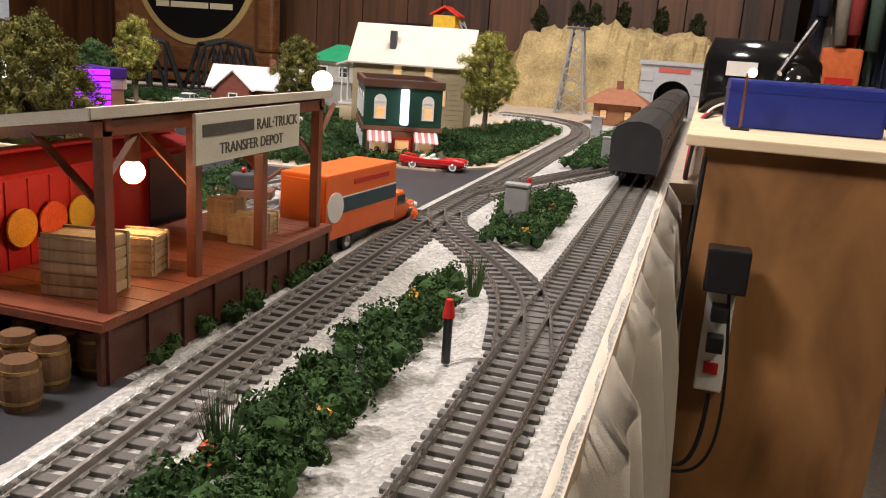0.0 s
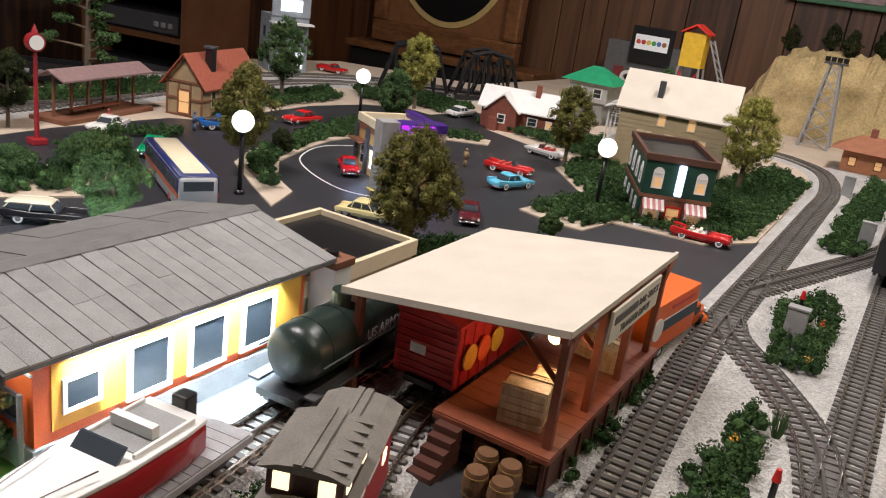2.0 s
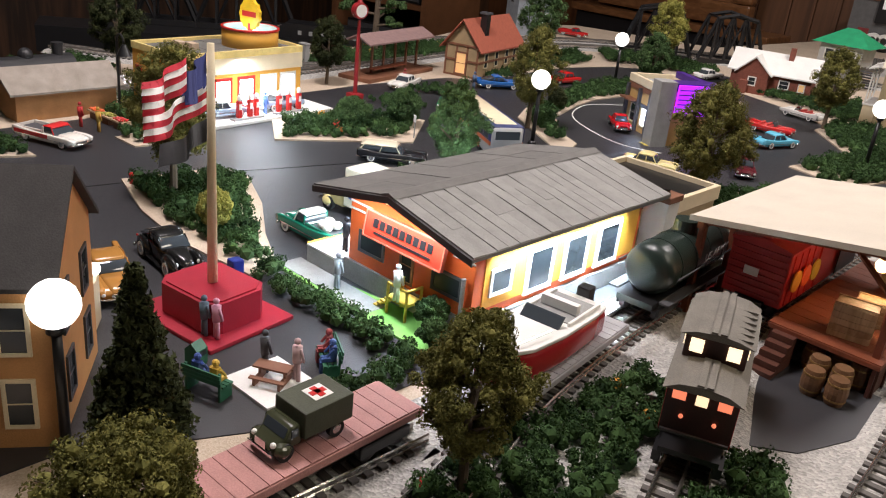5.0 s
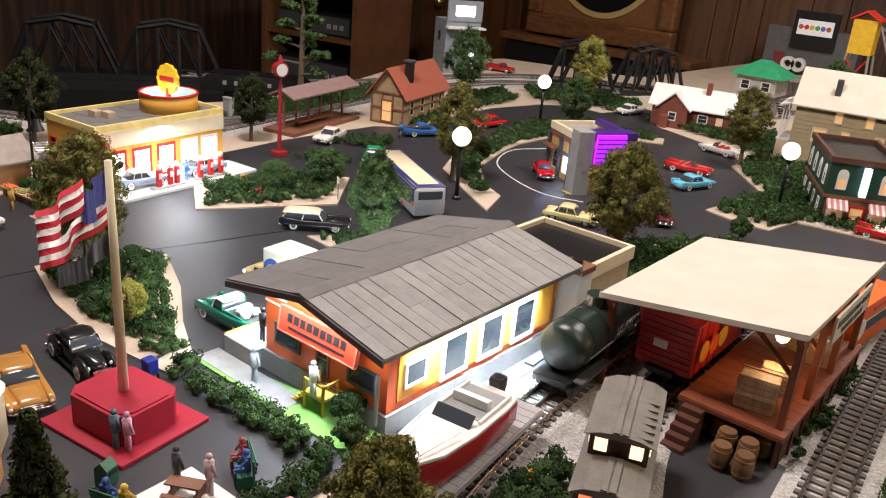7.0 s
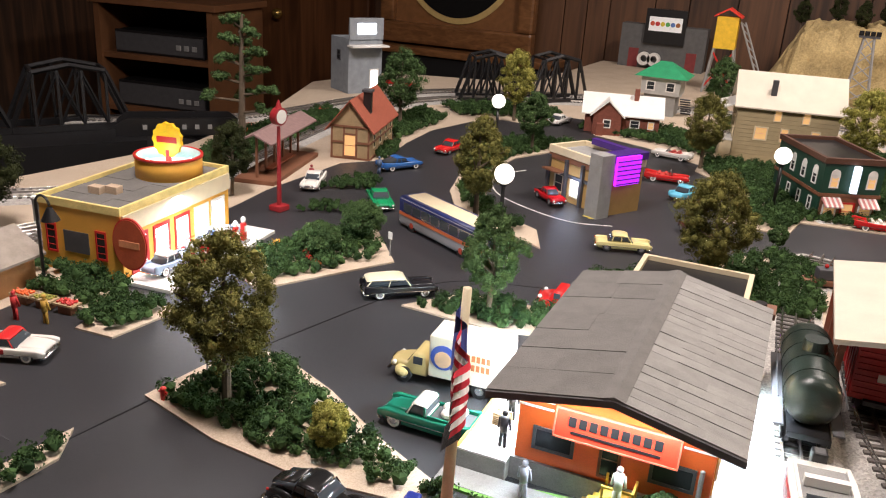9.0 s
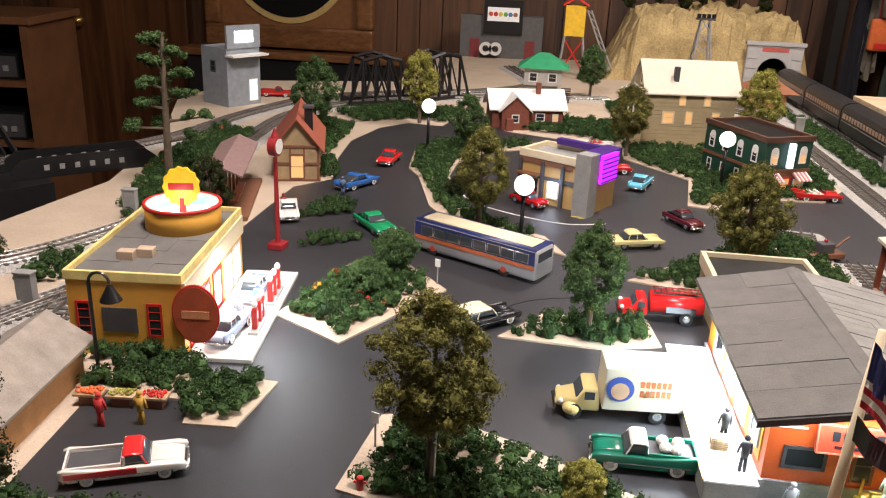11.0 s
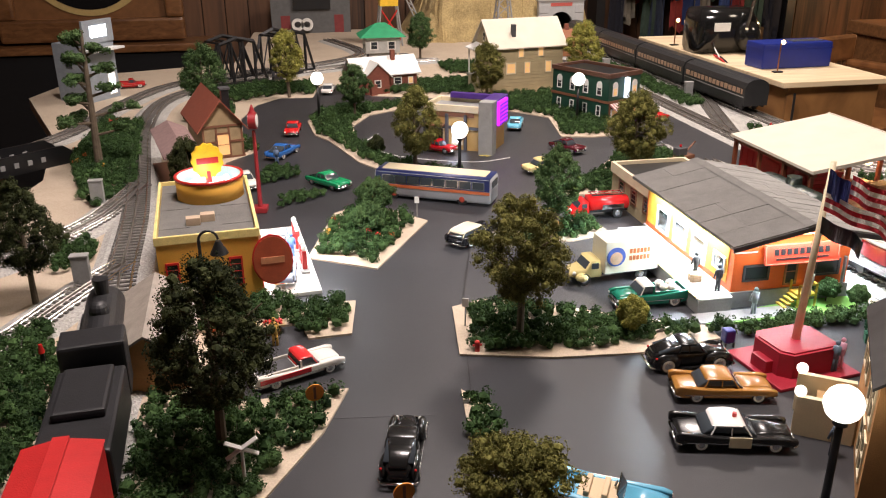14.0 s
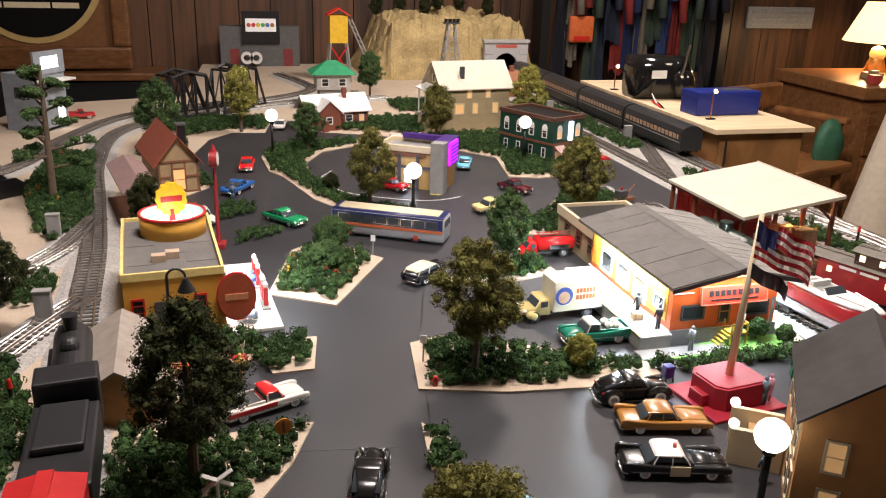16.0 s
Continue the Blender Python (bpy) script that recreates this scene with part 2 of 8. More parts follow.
def prism(bm, prof, axis, a, b):
    """A profile of (u, z) run along x or y from a to b."""
    f = (lambda u, z, s: (s, u, z)) if axis == "x" else (lambda u, z, s: (u, s, z))
    lo, hi = [bm.verts.new(f(u, z, a)) for u, z in prof], [bm.verts.new(f(u, z, b)) for u, z in prof]
    bm.faces.new(lo), bm.faces.new(hi[::-1])
    n = len(prof)
    for i in range(n):
        bm.faces.new((lo[i], lo[(i + 1) % n], hi[(i + 1) % n], hi[i]))
    bmesh.ops.recalc_face_normals(bm, faces=bm.faces)
    return bm


def spline(pts, step):
    """Even points along a smooth line through pts."""
    out = []
    P = [Vector((*p, 0)) for p in pts]
    P = [2 * P[0] - P[1]] + P + [2 * P[-1] - P[-2]]
    for i in range(1, len(P) - 2):
        a, b, c, d = P[i - 1 : i + 3]
        k = max(2, int((c - b).length / 0.004))
        for s in range(k):
            t = s / k
            out.append(0.5 * (2 * b + (c - a) * t + (2 * a - 5 * b + 4 * c - d) * t * t + (3 * b - a - 3 * c + d) * t**3))
    out.append(P[-2])
    res, acc = [out[0]], 0.0
    for p, q in zip(out, out[1:]):
        acc += (q - p).length
        if acc >= step:
            res.append(q)
            acc = 0.0
    return res


def sweep(bm, line, prof):
    """A closed profile of (across, z) along a line."""
    rings = []
    for i, p in enumerate(line):
        d = (line[min(i + 1, len(line) - 1)] - line[max(i - 1, 0)]).normalized()
        s = Vector((d.y, -d.x, 0))
        rings.append([bm.verts.new(p + s * u + Vector((0, 0, z))) for u, z in prof])
    n = len(prof)
    for r, q in zip(rings, rings[1:]):
        for i in range(n):
            bm.faces.new((r[i], r[(i + 1) % n], q[(i + 1) % n], q[i]))
    bm.faces.new(rings[0][::-1]), bm.faces.new(rings[-1])
    bmesh.ops.recalc_face_normals(bm, faces=bm.faces)
    return bm


GAUGE = 0.0325
TIEMESH = bpy.data.meshes.new("tie")
_t = box(-0.0225, 0.0225, -0.0028, 0.0028, 0, 0.003, bevel=0.0005)
_t.to_mesh(TIEMESH)
_t.free()
TIEMESH.materials.append(TIE)


def track(name, pts, label, lone=False, pitch=0.0105, bed=0.034, lift=0.0):
    line = spline(pts, 0.012)
    t = thing(name, label, "railway track", kind="structure")
    b = bmesh.new()
    w = bed
    sweep(b, line, [(-w - 0.008, lift), (-w + 0.004, lift + 0.0045), (w - 0.004, lift + 0.0045), (w + 0.008, lift)])
    part("ballast_bed", b, BALLAST, t)
    z = lift + 0.0072
    for u, m in ((-GAUGE / 2, STEEL), (0, DARKRAIL), (GAUGE / 2, STEEL)):
        b = bmesh.new()
        sweep(b, line, [(u - 0.0017, z - 0.001), (u - 0.0006, z), (u - 0.001, z + 0.0036), (u, z + 0.0044), (u + 0.001, z + 0.0036), (u + 0.0006, z), (u + 0.0017, z - 0.001)])
        part("rail" if m is STEEL else "middle_rail", b, m, t)
    ends = spline(pts, pitch)
    joined = bmesh.new()
    for p, q in zip(ends, ends[1:]):
        a = math.atan2(q.y - p.y, q.x - p.x) - math.pi / 2
        m = Matrix.Translation(p + Vector((0, 0, lift + 0.0038))) @ Matrix.Rotation(a + random.uniform(-0.03, 0.03), 4, "Z")
        if lone:
            o = new("tie", TIEMESH)
            o.parent, o.matrix_local = t, m
        else:
            c = bmesh.ops.create_cube(joined, size=1, matrix=m @ Matrix.Translation((0, 0, 0.0015)) @ Matrix.Diagonal((0.045, 0.0056, 0.003, 1)))
    if not lone:
        tagged(part("ties", joined, TIE, t), kind="stuff")
    else:
        joined.free()
    return t


def flakes(verts, faces, cx, cy_, cz, r, n, size, rs, flat=1.0):
    for _ in range(n):
        d = Vector((rs.gauss(0, 1), rs.gauss(0, 1), rs.gauss(0, 1))).normalized()
        c = Vector((cx, cy_, cz)) + Vector((d.x, d.y, d.z * flat)) * r * rs.uniform(0.8, 1.1)
        a = Vector((rs.gauss(0, 1), rs.gauss(0, 1), rs.gauss(0, 1))).cross(d).normalized() * size * rs.uniform(0.6, 1.3)
        b = (d + 0.6 * Vector((rs.gauss(0, 1), rs.gauss(0, 1), rs.gauss(0, 1)))).cross(a).normalized() * size * rs.uniform(0.5, 1.1)
        i = len(verts)
        verts += [c - a - b * 0.6, c + a - b * 0.4, c + b, ]
        faces.append((i, i + 1, i + 2))
        verts += [c - a * 0.7 + d * size * 0.5, c + b * 0.8 - d * size * 0.3, c + a * 0.5 + d * size * 0.4]
        faces.append((i + 3, i + 4, i + 5))


ICO = bmesh.new()
bmesh.ops.create_icosphere(ICO, subdivisions=1, radius=1)
ICOV, ICOF = [v.co.copy() for v in ICO.verts], [tuple(v.index for v in f.verts) for f in ICO.faces]
ICO.free()


def blob(verts, faces, cx, cy_, cz, r, rs, flat=1.0):
    i = len(verts)
    for v in ICOV:
        k = r * rs.uniform(0.75, 1.1)
        verts.append(Vector((cx + v.x * k, cy_ + v.y * k, cz + v.z * k * flat)))
    faces += [tuple(i + j for j in f) for f in ICOF]


def mesh_of(name, verts, faces, material):
    me = bpy.data.meshes.new(name)
    me.from_pydata(verts, [], faces)
    me.materials.append(material)
    return me


def inside(x, y, pts):
    hit = False
    for (x0, y0), (x1, y1) in zip(pts, pts[1:] + pts[:1]):
        if (y0 > y) != (y1 > y) and x < (x1 - x0) * (y - y0) / (y1 - y0) + x0:
            hit = not hit
    return hit


def shrubs(pts, label, seed, r=0.010, spacing=0.0108, z=0.003, material=None, flowers=0, dense=78):
    """A bed of low shrubs inside an outline."""
    rs = random.Random(seed)
    verts, faces = [], []
    xs, ys = [p[0] for p in pts], [p[1] for p in pts]
    x = min(xs)
    spots = []
    while x < max(xs):
        y = min(ys)
        while y < max(ys):
            u, v = x + rs.uniform(-0.5, 0.5) * spacing, y + rs.uniform(-0.5, 0.5) * spacing
            if inside(u, v, pts) and rs.random() < 0.9:
                spots.append((u, v))
            y += spacing
        x += spacing
    for u, v in spots:
        k = r * rs.uniform(0.6, 1.3)
        h = z + k * rs.uniform(0.35, 0.95)
        blob(verts, faces, u, v, h, k * 0.66, rs)
        for _ in range(5):
            a, e = rs.uniform(0, 6.283), rs.uniform(0.1, 1.3)
            d = k * 0.62
            q = (u + d * math.cos(a) * math.cos(e), v + d * math.sin(a) * math.cos(e), h + d * math.sin(e))
            flakes(verts, faces, *q, k * 0.42, dense // 5, 0.0017, rs)
    ob = new("shrub_bed", mesh_of("shrub_bed", verts, faces, material or SHRUB))
    tagged(ob, label, "shrubs", kind="stuff")
    for _ in range(flowers):
        u, v = rs.choice(spots)
        fv, ff = [], []
        flakes(fv, ff, u, v, z + r * 1.3, r * 0.45, 12, 0.002, rs)
        o = new("flower_cluster", mesh_of("flower_cluster", fv, ff, rs.choice((REDP, YELLOWW, ORANGE))))
        tagged(o, "small bright foam flower cluster on the shrubs", "flowers", kind="stuff")
    return ob


def island(name, pts, label, seed, inset=0.008, flowers=0, kerb=0.0035, r=0.010):
    b = slab(bmesh.new(), pts, 0.0005, kerb)
    struct(name, b, SAND, "raised sand-covered traffic island with a pale rim")
    c = Vector((sum(p[0] for p in pts), sum(p[1] for p in pts))) / len(pts)
    inner = [tuple(c + (Vector(p) - c) * max(0.2, 1 - inset / max(0.01, (Vector(p) - c).length))) for p in pts]
    return shrubs(inner, label, seed, r=r, z=kerb, flowers=flowers)


def crown_mesh(name, material, rx, rz, seed, n=90, leaf=0.0016):
    rs = random.Random(seed)
    verts, faces = [], []
    for _ in range(n):
        d = Vector((rs.gauss(0, 1), rs.gauss(0, 1), rs.gauss(0, 1))).normalized() * rs.uniform(0.3, 1.0) ** 0.36
        taper = 1 - 0.34 * max(0, d.z) + 0.08 * min(0, d.z)
        taper *= 0.88 + 0.5 * noise.noise((d.x * 1.7 + seed, d.y * 1.7, d.z * 2.2))
        x, y, z = d.x * rx * taper, d.y * rx * taper, d.z * rz
        k = rx * rs.uniform(0.1, 0.2)
        blob(verts, faces, x, y, z, k * 0.55, rs)
        flakes(verts, faces, x, y, z, k, 95, leaf * 0.85, rs)
    return mesh_of(name, verts, faces, material)


TREES = {}


def tree(x, y, h, spread, kind, label, seed=0):
    material = {"olive": OLIVE, "dark": DARKLEAF, "lime": LIME, "mid": MIDLEAF}[kind]
    key = (kind, round(h, 3), round(spread, 3), seed % 3)
    if key not in TREES:
        TREES[key] = crown_mesh("crown", material, spread * 0.84, h * 0.38, seed + 7, n=int(120 + 2000 * spread))
    t = thing("tree", label, "tree", pose(x, y, 0.002, 0, 0, seed * 37))
    rs = random.Random(seed)
    b = bmesh.new()
    rod(b, (0, 0, 0), (0.002, 0, h * 0.45), h * 0.028, r2=h * 0.02)
    rod(b, (0.002, 0, h * 0.45), (0, 0.002, h * 0.85), h * 0.02, r2=h * 0.006)
    part("trunk", b, TRUNK, t)
    for i in range(5):
        a = i * 1.26 + rs.random()
        b = rod(bmesh.new(), (0, 0, h * (0.3 + 0.07 * i)), (math.cos(a) * spread * 0.7, math.sin(a) * spread * 0.7, h * (0.5 + 0.07 * i)), h * 0.011, 6, h * 0.004)
        part("limb", b, TRUNK, t)
    c = new("crown", TREES[key])
    c.parent, c.location = t, (0, 0, h * 0.64)
    return t


# ---- setting ----
struct("floor", box(-3.7, 3.2, -2.6, 4.2, -1.0, -0.95), mat("floor_carpet", (0.16, 0.13, 0.1), 0.95, vary=0.3), "beige carpeted floor of the room")
struct("ceiling", box(-3.7, 3.2, -2.6, 4.2, 1.62, 1.7), mat("ceiling_tile", (0.35, 0.3, 0.24), 0.9), "plain dim ceiling")
struct("wall_south", box(-3.7, 3.2, -2.6, -2.5, -0.95, 1.62), PANEL, "dark wood panelled wall")
struct("wall_west", box(-3.7, -3.6, -2.5, 4.1, -0.95, 1.62), PANEL, "dark wood panelled wall")
struct("wall_east", box(3.1, 3.2, -2.5, 4.1, -0.95, 1.62), PANEL, "dark wood panelled wall")
WALLY = 3.05
w = struct("wall_north", box(-3.6, 3.1, WALLY + 0.02, WALLY + 0.12, -0.95, 1.62), BLACK, "wall of dark brown vertical wood panelling")
x = -3.6
while x < 3.1:
    k = random.choice((0.1, 0.14, 0.19))
    part("panel", box(x + 0.002, x + k - 0.002, WALLY, WALLY + 0.02, -0.95, 1.62, bevel=0.002), PANEL, w)
    x += k

TABLE = [(-1.68, -0.95), (-1.68, 0.3), (-1.6, 0.75), (-1.66, 1.1), (-1.84, 1.6), (-1.75, 1.95), (-1.3, 2.1), (-1.25, 2.95), (0.12, 2.95), (0.12, 1.12), (0.043, 1.1), (0.043, -0.95)]
struct("ground", slab(bmesh.new(), TABLE, -0.03, 0.0), SAND, "sand-covered table top under the whole model town")
b = bmesh.new()
line = [Vector((0.048, -0.95 + 0.01 * i, 0)) for i in range(206)]
rings = []
for i, p in enumerate(line):
    ring = []
    for j in range(14):
        z = 0.006 - 0.035 * j if j else 0.007
        f = (0.004 + 0.012 * min(1, j / 4)) * (math.sin(i * 0.31) + 0.6 * math.sin(i * 0.83 + j * 0.2))
        ring.append(b.verts.new((p.x + 0.006 + f + 0.004 * j * 0.5 if j else p.x - 0.012, p.y, z)))
    rings.append(ring)
for r, q in zip(rings, rings[1:]):
    for u in range(13):
        b.faces.new((r[u], q[u], q[u + 1], r[u + 1]))
bmesh.ops.solidify(b, geom=b.faces[:], thickness=0.002)
smooth(tagged(part("table_cloth", b, CLOTH), "white draped cloth hanging in folds over the table edge", "table cloth"))

ROADPTS = [(-1.2, -0.7), (-1.262, 0.47), (-1.272, 0.56), (-1.262, 0.8), (-1.205, 0.87), (-1.235, 1.04), (-1.245, 1.2), (-1.21, 1.36), (-1.15, 1.44), (-1.06, 1.43), (-1.03, 1.6), (-0.96, 1.6), (-0.9, 1.42), (-0.75, 1.36), (-0.6, 1.25), (-0.45, 1.06), (-0.3, 1.03), (-0.185, 1.06), (-0.185, 0.44), (-0.42, 0.44), (-0.42, -0.03), (-0.43, -0.2), (-0.5, -0.35), (-0.5, -0.7)]
struct("road", slab(bmesh.new(), ROADPTS, -0.001, 0.001), ROAD, "smooth dark grey street board of the model town")
part("seam", sweep(bmesh.new(), spline([(-1.0, -0.6), (-0.985, -0.3), (-0.95, -0.06), (-0.93, 0.06)], 0.02), [(-0.0007, 0.0008), (-0.0007, 0.0016), (0.0007, 0.0016), (0.0007, 0.0008)]), BLACK, bpy.data.objects["road"])
part("seam", sweep(bmesh.new(), spline([(-0.93, 0.06), (-0.84, 0.33), (-0.7, 0.40)], 0.02), [(-0.0007, 0.0008), (-0.0007, 0.0016), (0.0007, 0.0016), (0.0007, 0.0008)]), BLACK, bpy.data.objects["road"])
part("seam", sweep(bmesh.new(), spline([(-1.15, -0.17), (-1.0, -0.19)], 0.02), [(-0.0007, 0.0008), (-0.0007, 0.0014), (0.0007, 0.0014), (0.0007, 0.0008)]), DGREY, bpy.data.objects["road"])

track("track_1", [(0, -0.6), (0, 0.5), (0, 1.5), (0, 2.6)], "straight three-rail track on grey ballast", lone=True)
track("track_2", [(-0.05, -0.5), (-0.085, -0.2), (-0.117, -0.01), (-0.125, 0.09), (-0.138, 0.25), (-0.148, 0.4), (-0.157, 0.6), (-0.157, 0.93), (-0.157, 1.35), (-0.16, 1.6), (-0.2, 1.82), (-0.3, 1.94), (-0.42, 1.97)], "three-rail track beside the depot", lone=True)
track("track_3", [(-0.157, 0.66), (-0.135, 0.6), (-0.075, 0.511), (-0.027, 0.42), (0, 0.3)], "curved crossover track between two lines", lift=0.0003)
track("track_4", [(-0.157, 0.78), (-0.134, 0.846), (-0.088, 0.983), (-0.03, 1.16), (0, 1.3)], "curved crossover track between two lines", lift=0.0003)
track("track_5", [(-0.12, -0.55), (-0.16, -0.25), (-0.205, -0.1), (-0.245, 0.02), (-0.29, 0.14), (-0.312, 0.28), (-0.315, 0.6)], "siding track past the loading dock")
track("track_6", [(-0.25, -0.5), (-0.31, -0.2), (-0.35, -0.05), (-0.372, 0.1), (-0.385, 0.3), (-0.39, 0.55), (-0.36, 0.75)], "siding track beside the warehouse")
track("track_12", [(-0.395, -0.52), (-0.387, -0.36), (-0.381, -0.25), (-0.377, -0.15)], "short dead-end siding track by the square")
track("track_7", [(-1.31, -0.94), (-1.31, -0.7), (-1.313, -0.5), (-1.322, -0.25), (-1.335, -0.12), (-1.356, 0.05), (-1.374, 0.224), (-1.393, 0.49), (-1.43, 0.8), (-1.465, 1.1), (-1.46, 1.42), (-1.36, 1.62), (-1.16, 1.78), (-0.9, 1.92), (-0.6, 1.98)], "three-rail track behind the filling station")
track("track_8", [(-1.374, 0.27), (-1.4, 0.22), (-1.436, 0.137), (-1.477, 0.036), (-1.55, -0.1), (-1.65, -0.25)], "branch track curving away behind the town", lift=0.0003)
track("track_9", [(-1.41, 0.66), (-1.425, 0.58), (-1.45, 0.48), (-1.51, 0.363), (-1.592, 0.274), (-1.75, 0.16)], "branch track curving away behind the town", lift=0.0003)
track("track_10", [(-1.95, 0.75), (-1.75, 0.9), (-1.632, 1.1), (-1.57, 1.4), (-1.46, 1.68), (-1.25, 1.85), (-1.0, 1.98), (-0.85, 2.2), (-0.95, 2.6)], "outer loop track at the back of the layout", lift=0.0002)
track("track_11", [(-1.356, 0.05), (-1.34, -0.02), (-1.34, -0.14), (-1.37, -0.3), (-1.42, -0.5)], "switch track parting from the main line", lift=0.0004)

# ---- planted islands ----
island("island_1", [(-1.118, 0.248), (-1.068, 0.435), (-1.01, 0.483), (-0.92, 0.369), (-1.024, 0.187)], "dense green shrub bed with a few flowers on a traffic island", 1, flowers=9, inset=0.02)
island("island_2", [(-0.961, -0.077), (-0.945, 0.045), (-0.9, 0.06), (-0.81, 0.02), (-0.73, -0.03), (-0.655, -0.067), (-0.655, -0.1), (-0.76, -0.114), (-0.857, -0.105)], "dense green shrub bed beside the junction", 2, inset=0.02)
shrubs([(-0.66, -0.068), (-0.45, -0.07), (-0.44, -0.1), (-0.66, -0.1)], "low hedge row between lawn and car park", 3)
island("island_3", [(-0.844, 0.242), (-0.79, 0.32), (-0.66, 0.33), (-0.65, 0.255), (-0.72, 0.235)], "green shrub bed under a small tree", 4, inset=0.012)
MED = [(-1.085, 1.13), (-1.074, 0.987), (-1.045, 0.93), (-0.997, 0.742), (-0.955, 0.666), (-0.84, 0.59), (-0.758, 0.54), (-0.79, 0.62), (-0.85, 0.655), (-0.925, 0.74), (-0.965, 0.86), (-0.985, 0.95), (-0.98, 1.06), (-0.93, 1.17), (-0.8, 1.25), (-0.82, 1.3), (-1.0, 1.28), (-1.06, 1.22)]
struct("island_4", slab(bmesh.new(), MED, 0.0005, 0.0035), SAND, "crescent-shaped sand-covered median with a pale rim")
shrubs([(-1.075, 1.13), (-1.064, 0.987), (-1.035, 0.93), (-0.99, 0.76), (-0.945, 0.68), (-0.84, 0.61), (-0.8, 0.6), (-0.85, 0.648), (-0.93, 0.73), (-0.972, 0.86), (-0.992, 0.95), (-0.99, 1.06), (-0.94, 1.18), (-0.83, 1.26), (-0.83, 1.29), (-1.0, 1.27), (-1.05, 1.21)], "shrub hedge along the curved median", 5, r=0.01)
island("island_5", [(-0.53, 0.86), (-0.46, 0.84), (-0.415, 0.845), (-0.40, 0.93), (-0.26, 0.95), (-0.2, 1.04), (-0.2, 1.4), (-0.62, 1.33), (-0.62, 1.2), (-0.5, 1.05)], "wide shrub bed round the green shop", 6, inset=0.015)
island("island_6", [(-0.673, 0.459), (-0.545, 0.592), (-0.43, 0.74), (-0.36, 0.7), (-0.34, 0.47), (-0.58, 0.435)], "shrub bed behind the workshop annex", 7, inset=0.015)
island("island_7", [(-1.26, 0.1), (-1.063, 0.088), (-1.076, -0.002), (-1.127, -0.005), (-1.135, 0.035), (-1.26, 0.04)], "shrub bed beside the filling station", 8, inset=0.008)
shrubs([(-1.33, 0.14), (-1.17, 0.125), (-1.15, 0.1), (-1.33, 0.09)], "shrub row along the yellow wall", 9)
island("island_8", [(-1.09, -0.125), (-1.12, -0.2), (-1.2, -0.33), (-1.3, -0.5), (-1.3, -0.1), (-1.2, -0.13)], "dense dark shrub bed by the railway", 10, inset=0.01)
island("island_9", [(-0.975, -0.15), (-0.95, -0.19), (-0.955, -0.25), (-0.985, -0.24)], "narrow shrub strip beside the road", 11, inset=0.004)
FIELD = [(-0.184, 0.44), (-0.184, 1.06), (-0.2, 1.3), (-0.21, 2.0), (-0.08, 2.4), (0.04, 2.42), (0.04, -0.93), (-0.3, -0.93), (-0.42, -0.3), (-0.4, 0.0), (-0.42, 0.44)]
struct("ballast_field", slab(bmesh.new(), FIELD, -0.0005, 0.0012), BALLAST, "pale grey crushed-stone ballast between the tracks")
struct("yard_pad", slab(bmesh.new(), [(-0.268, 0.07), (-0.262, 0.2), (-0.165, 0.2), (-0.158, 0.13), (-0.185, 0.06), (-0.225, 0.03)], 0.0012, 0.0022), ROAD, "dark yard pad at the dock end")
shrubs([(-0.092, 0.08), (-0.05, 0.08), (-0.055, 0.28), (-0.068, 0.42), (-0.085, 0.46), (-0.1, 0.3)], "shrub bed between two railway lines", 12, flowers=3, dense=90)
shrubs([(-0.09, 0.56), (-0.04, 0.58), (-0.045, 0.8), (-0.075, 0.86), (-0.115, 0.75)], "shrub bed between two railway lines", 13, flowers=2)
shrubs([(-0.115, 1.1), (-0.055, 1.1), (-0.05, 1.8), (-0.1, 1.9), (-0.11, 1.5)], "shrub bed between two railway lines", 14)
shrubs([(-0.176, 0.19), (-0.16, 0.19), (-0.175, 0.44), (-0.186, 0.44)], "small shrubs along the loading dock", 15, r=0.008, spacing=0.013)
shrubs([(0.05, 1.1), (0.075, 1.1), (0.075, 1.2), (0.05, 1.2)], "two round shrubs by the table edge", 16, r=0.014, spacing=0.03)
shrubs([(-0.33, -0.2), (-0.23, -0.2), (-0.27, 0.02), (-0.31, 0.06), (-0.33, 0.02)], "shrub bed between two sidings", 17, flowers=3)
shrubs([(-0.19, -0.28), (-0.13, -0.28), (-0.165, -0.03), (-0.185, 0.03), (-0.215, 0.0)], "shrub bed between two sidings", 18, flowers=2)
shrubs([(-0.46, -0.08), (-0.43, -0.07), (-0.424, -0.13), (-0.426, -0.2), (-0.442, -0.2)], "shrub bed below the workshop lawn", 19)
shrubs([(-1.26, 1.42), (-1.15, 1.5), (-1.05, 1.48), (-1.04, 1.62), (-1.2, 1.66), (-1.36, 1.5)], "shrub belt along the ring road", 20)
shrubs([(-0.95, 1.47), (-0.75, 1.42), (-0.62, 1.36), (-0.55, 1.6), (-0.93, 1.62)], "shrub belt round the brick house", 21)
shrubs([(-1.3, 1.08), (-1.26, 1.05), (-1.27, 1.35), (-1.38, 1.42), (-1.38, 1.2)], "shrub belt by the station", 22)
shrubs([(-1.2, 0.86), (-1.19, 0.9), (-1.25, 1.04), (-1.27, 1.0), (-1.25, 0.9)], "low flower bed beside the street", 23, r=0.008)
shrubs([(-1.2, 0.62), (-1.12, 0.66), (-1.12, 0.7), (-1.17, 0.75)], "small planted traffic island", 24, r=0.008)
shrubs([(-1.16, 0.48), (-1.06, 0.54), (-1.07, 0.56), (-1.16, 0.53)], "small planted traffic island", 25, r=0.008)
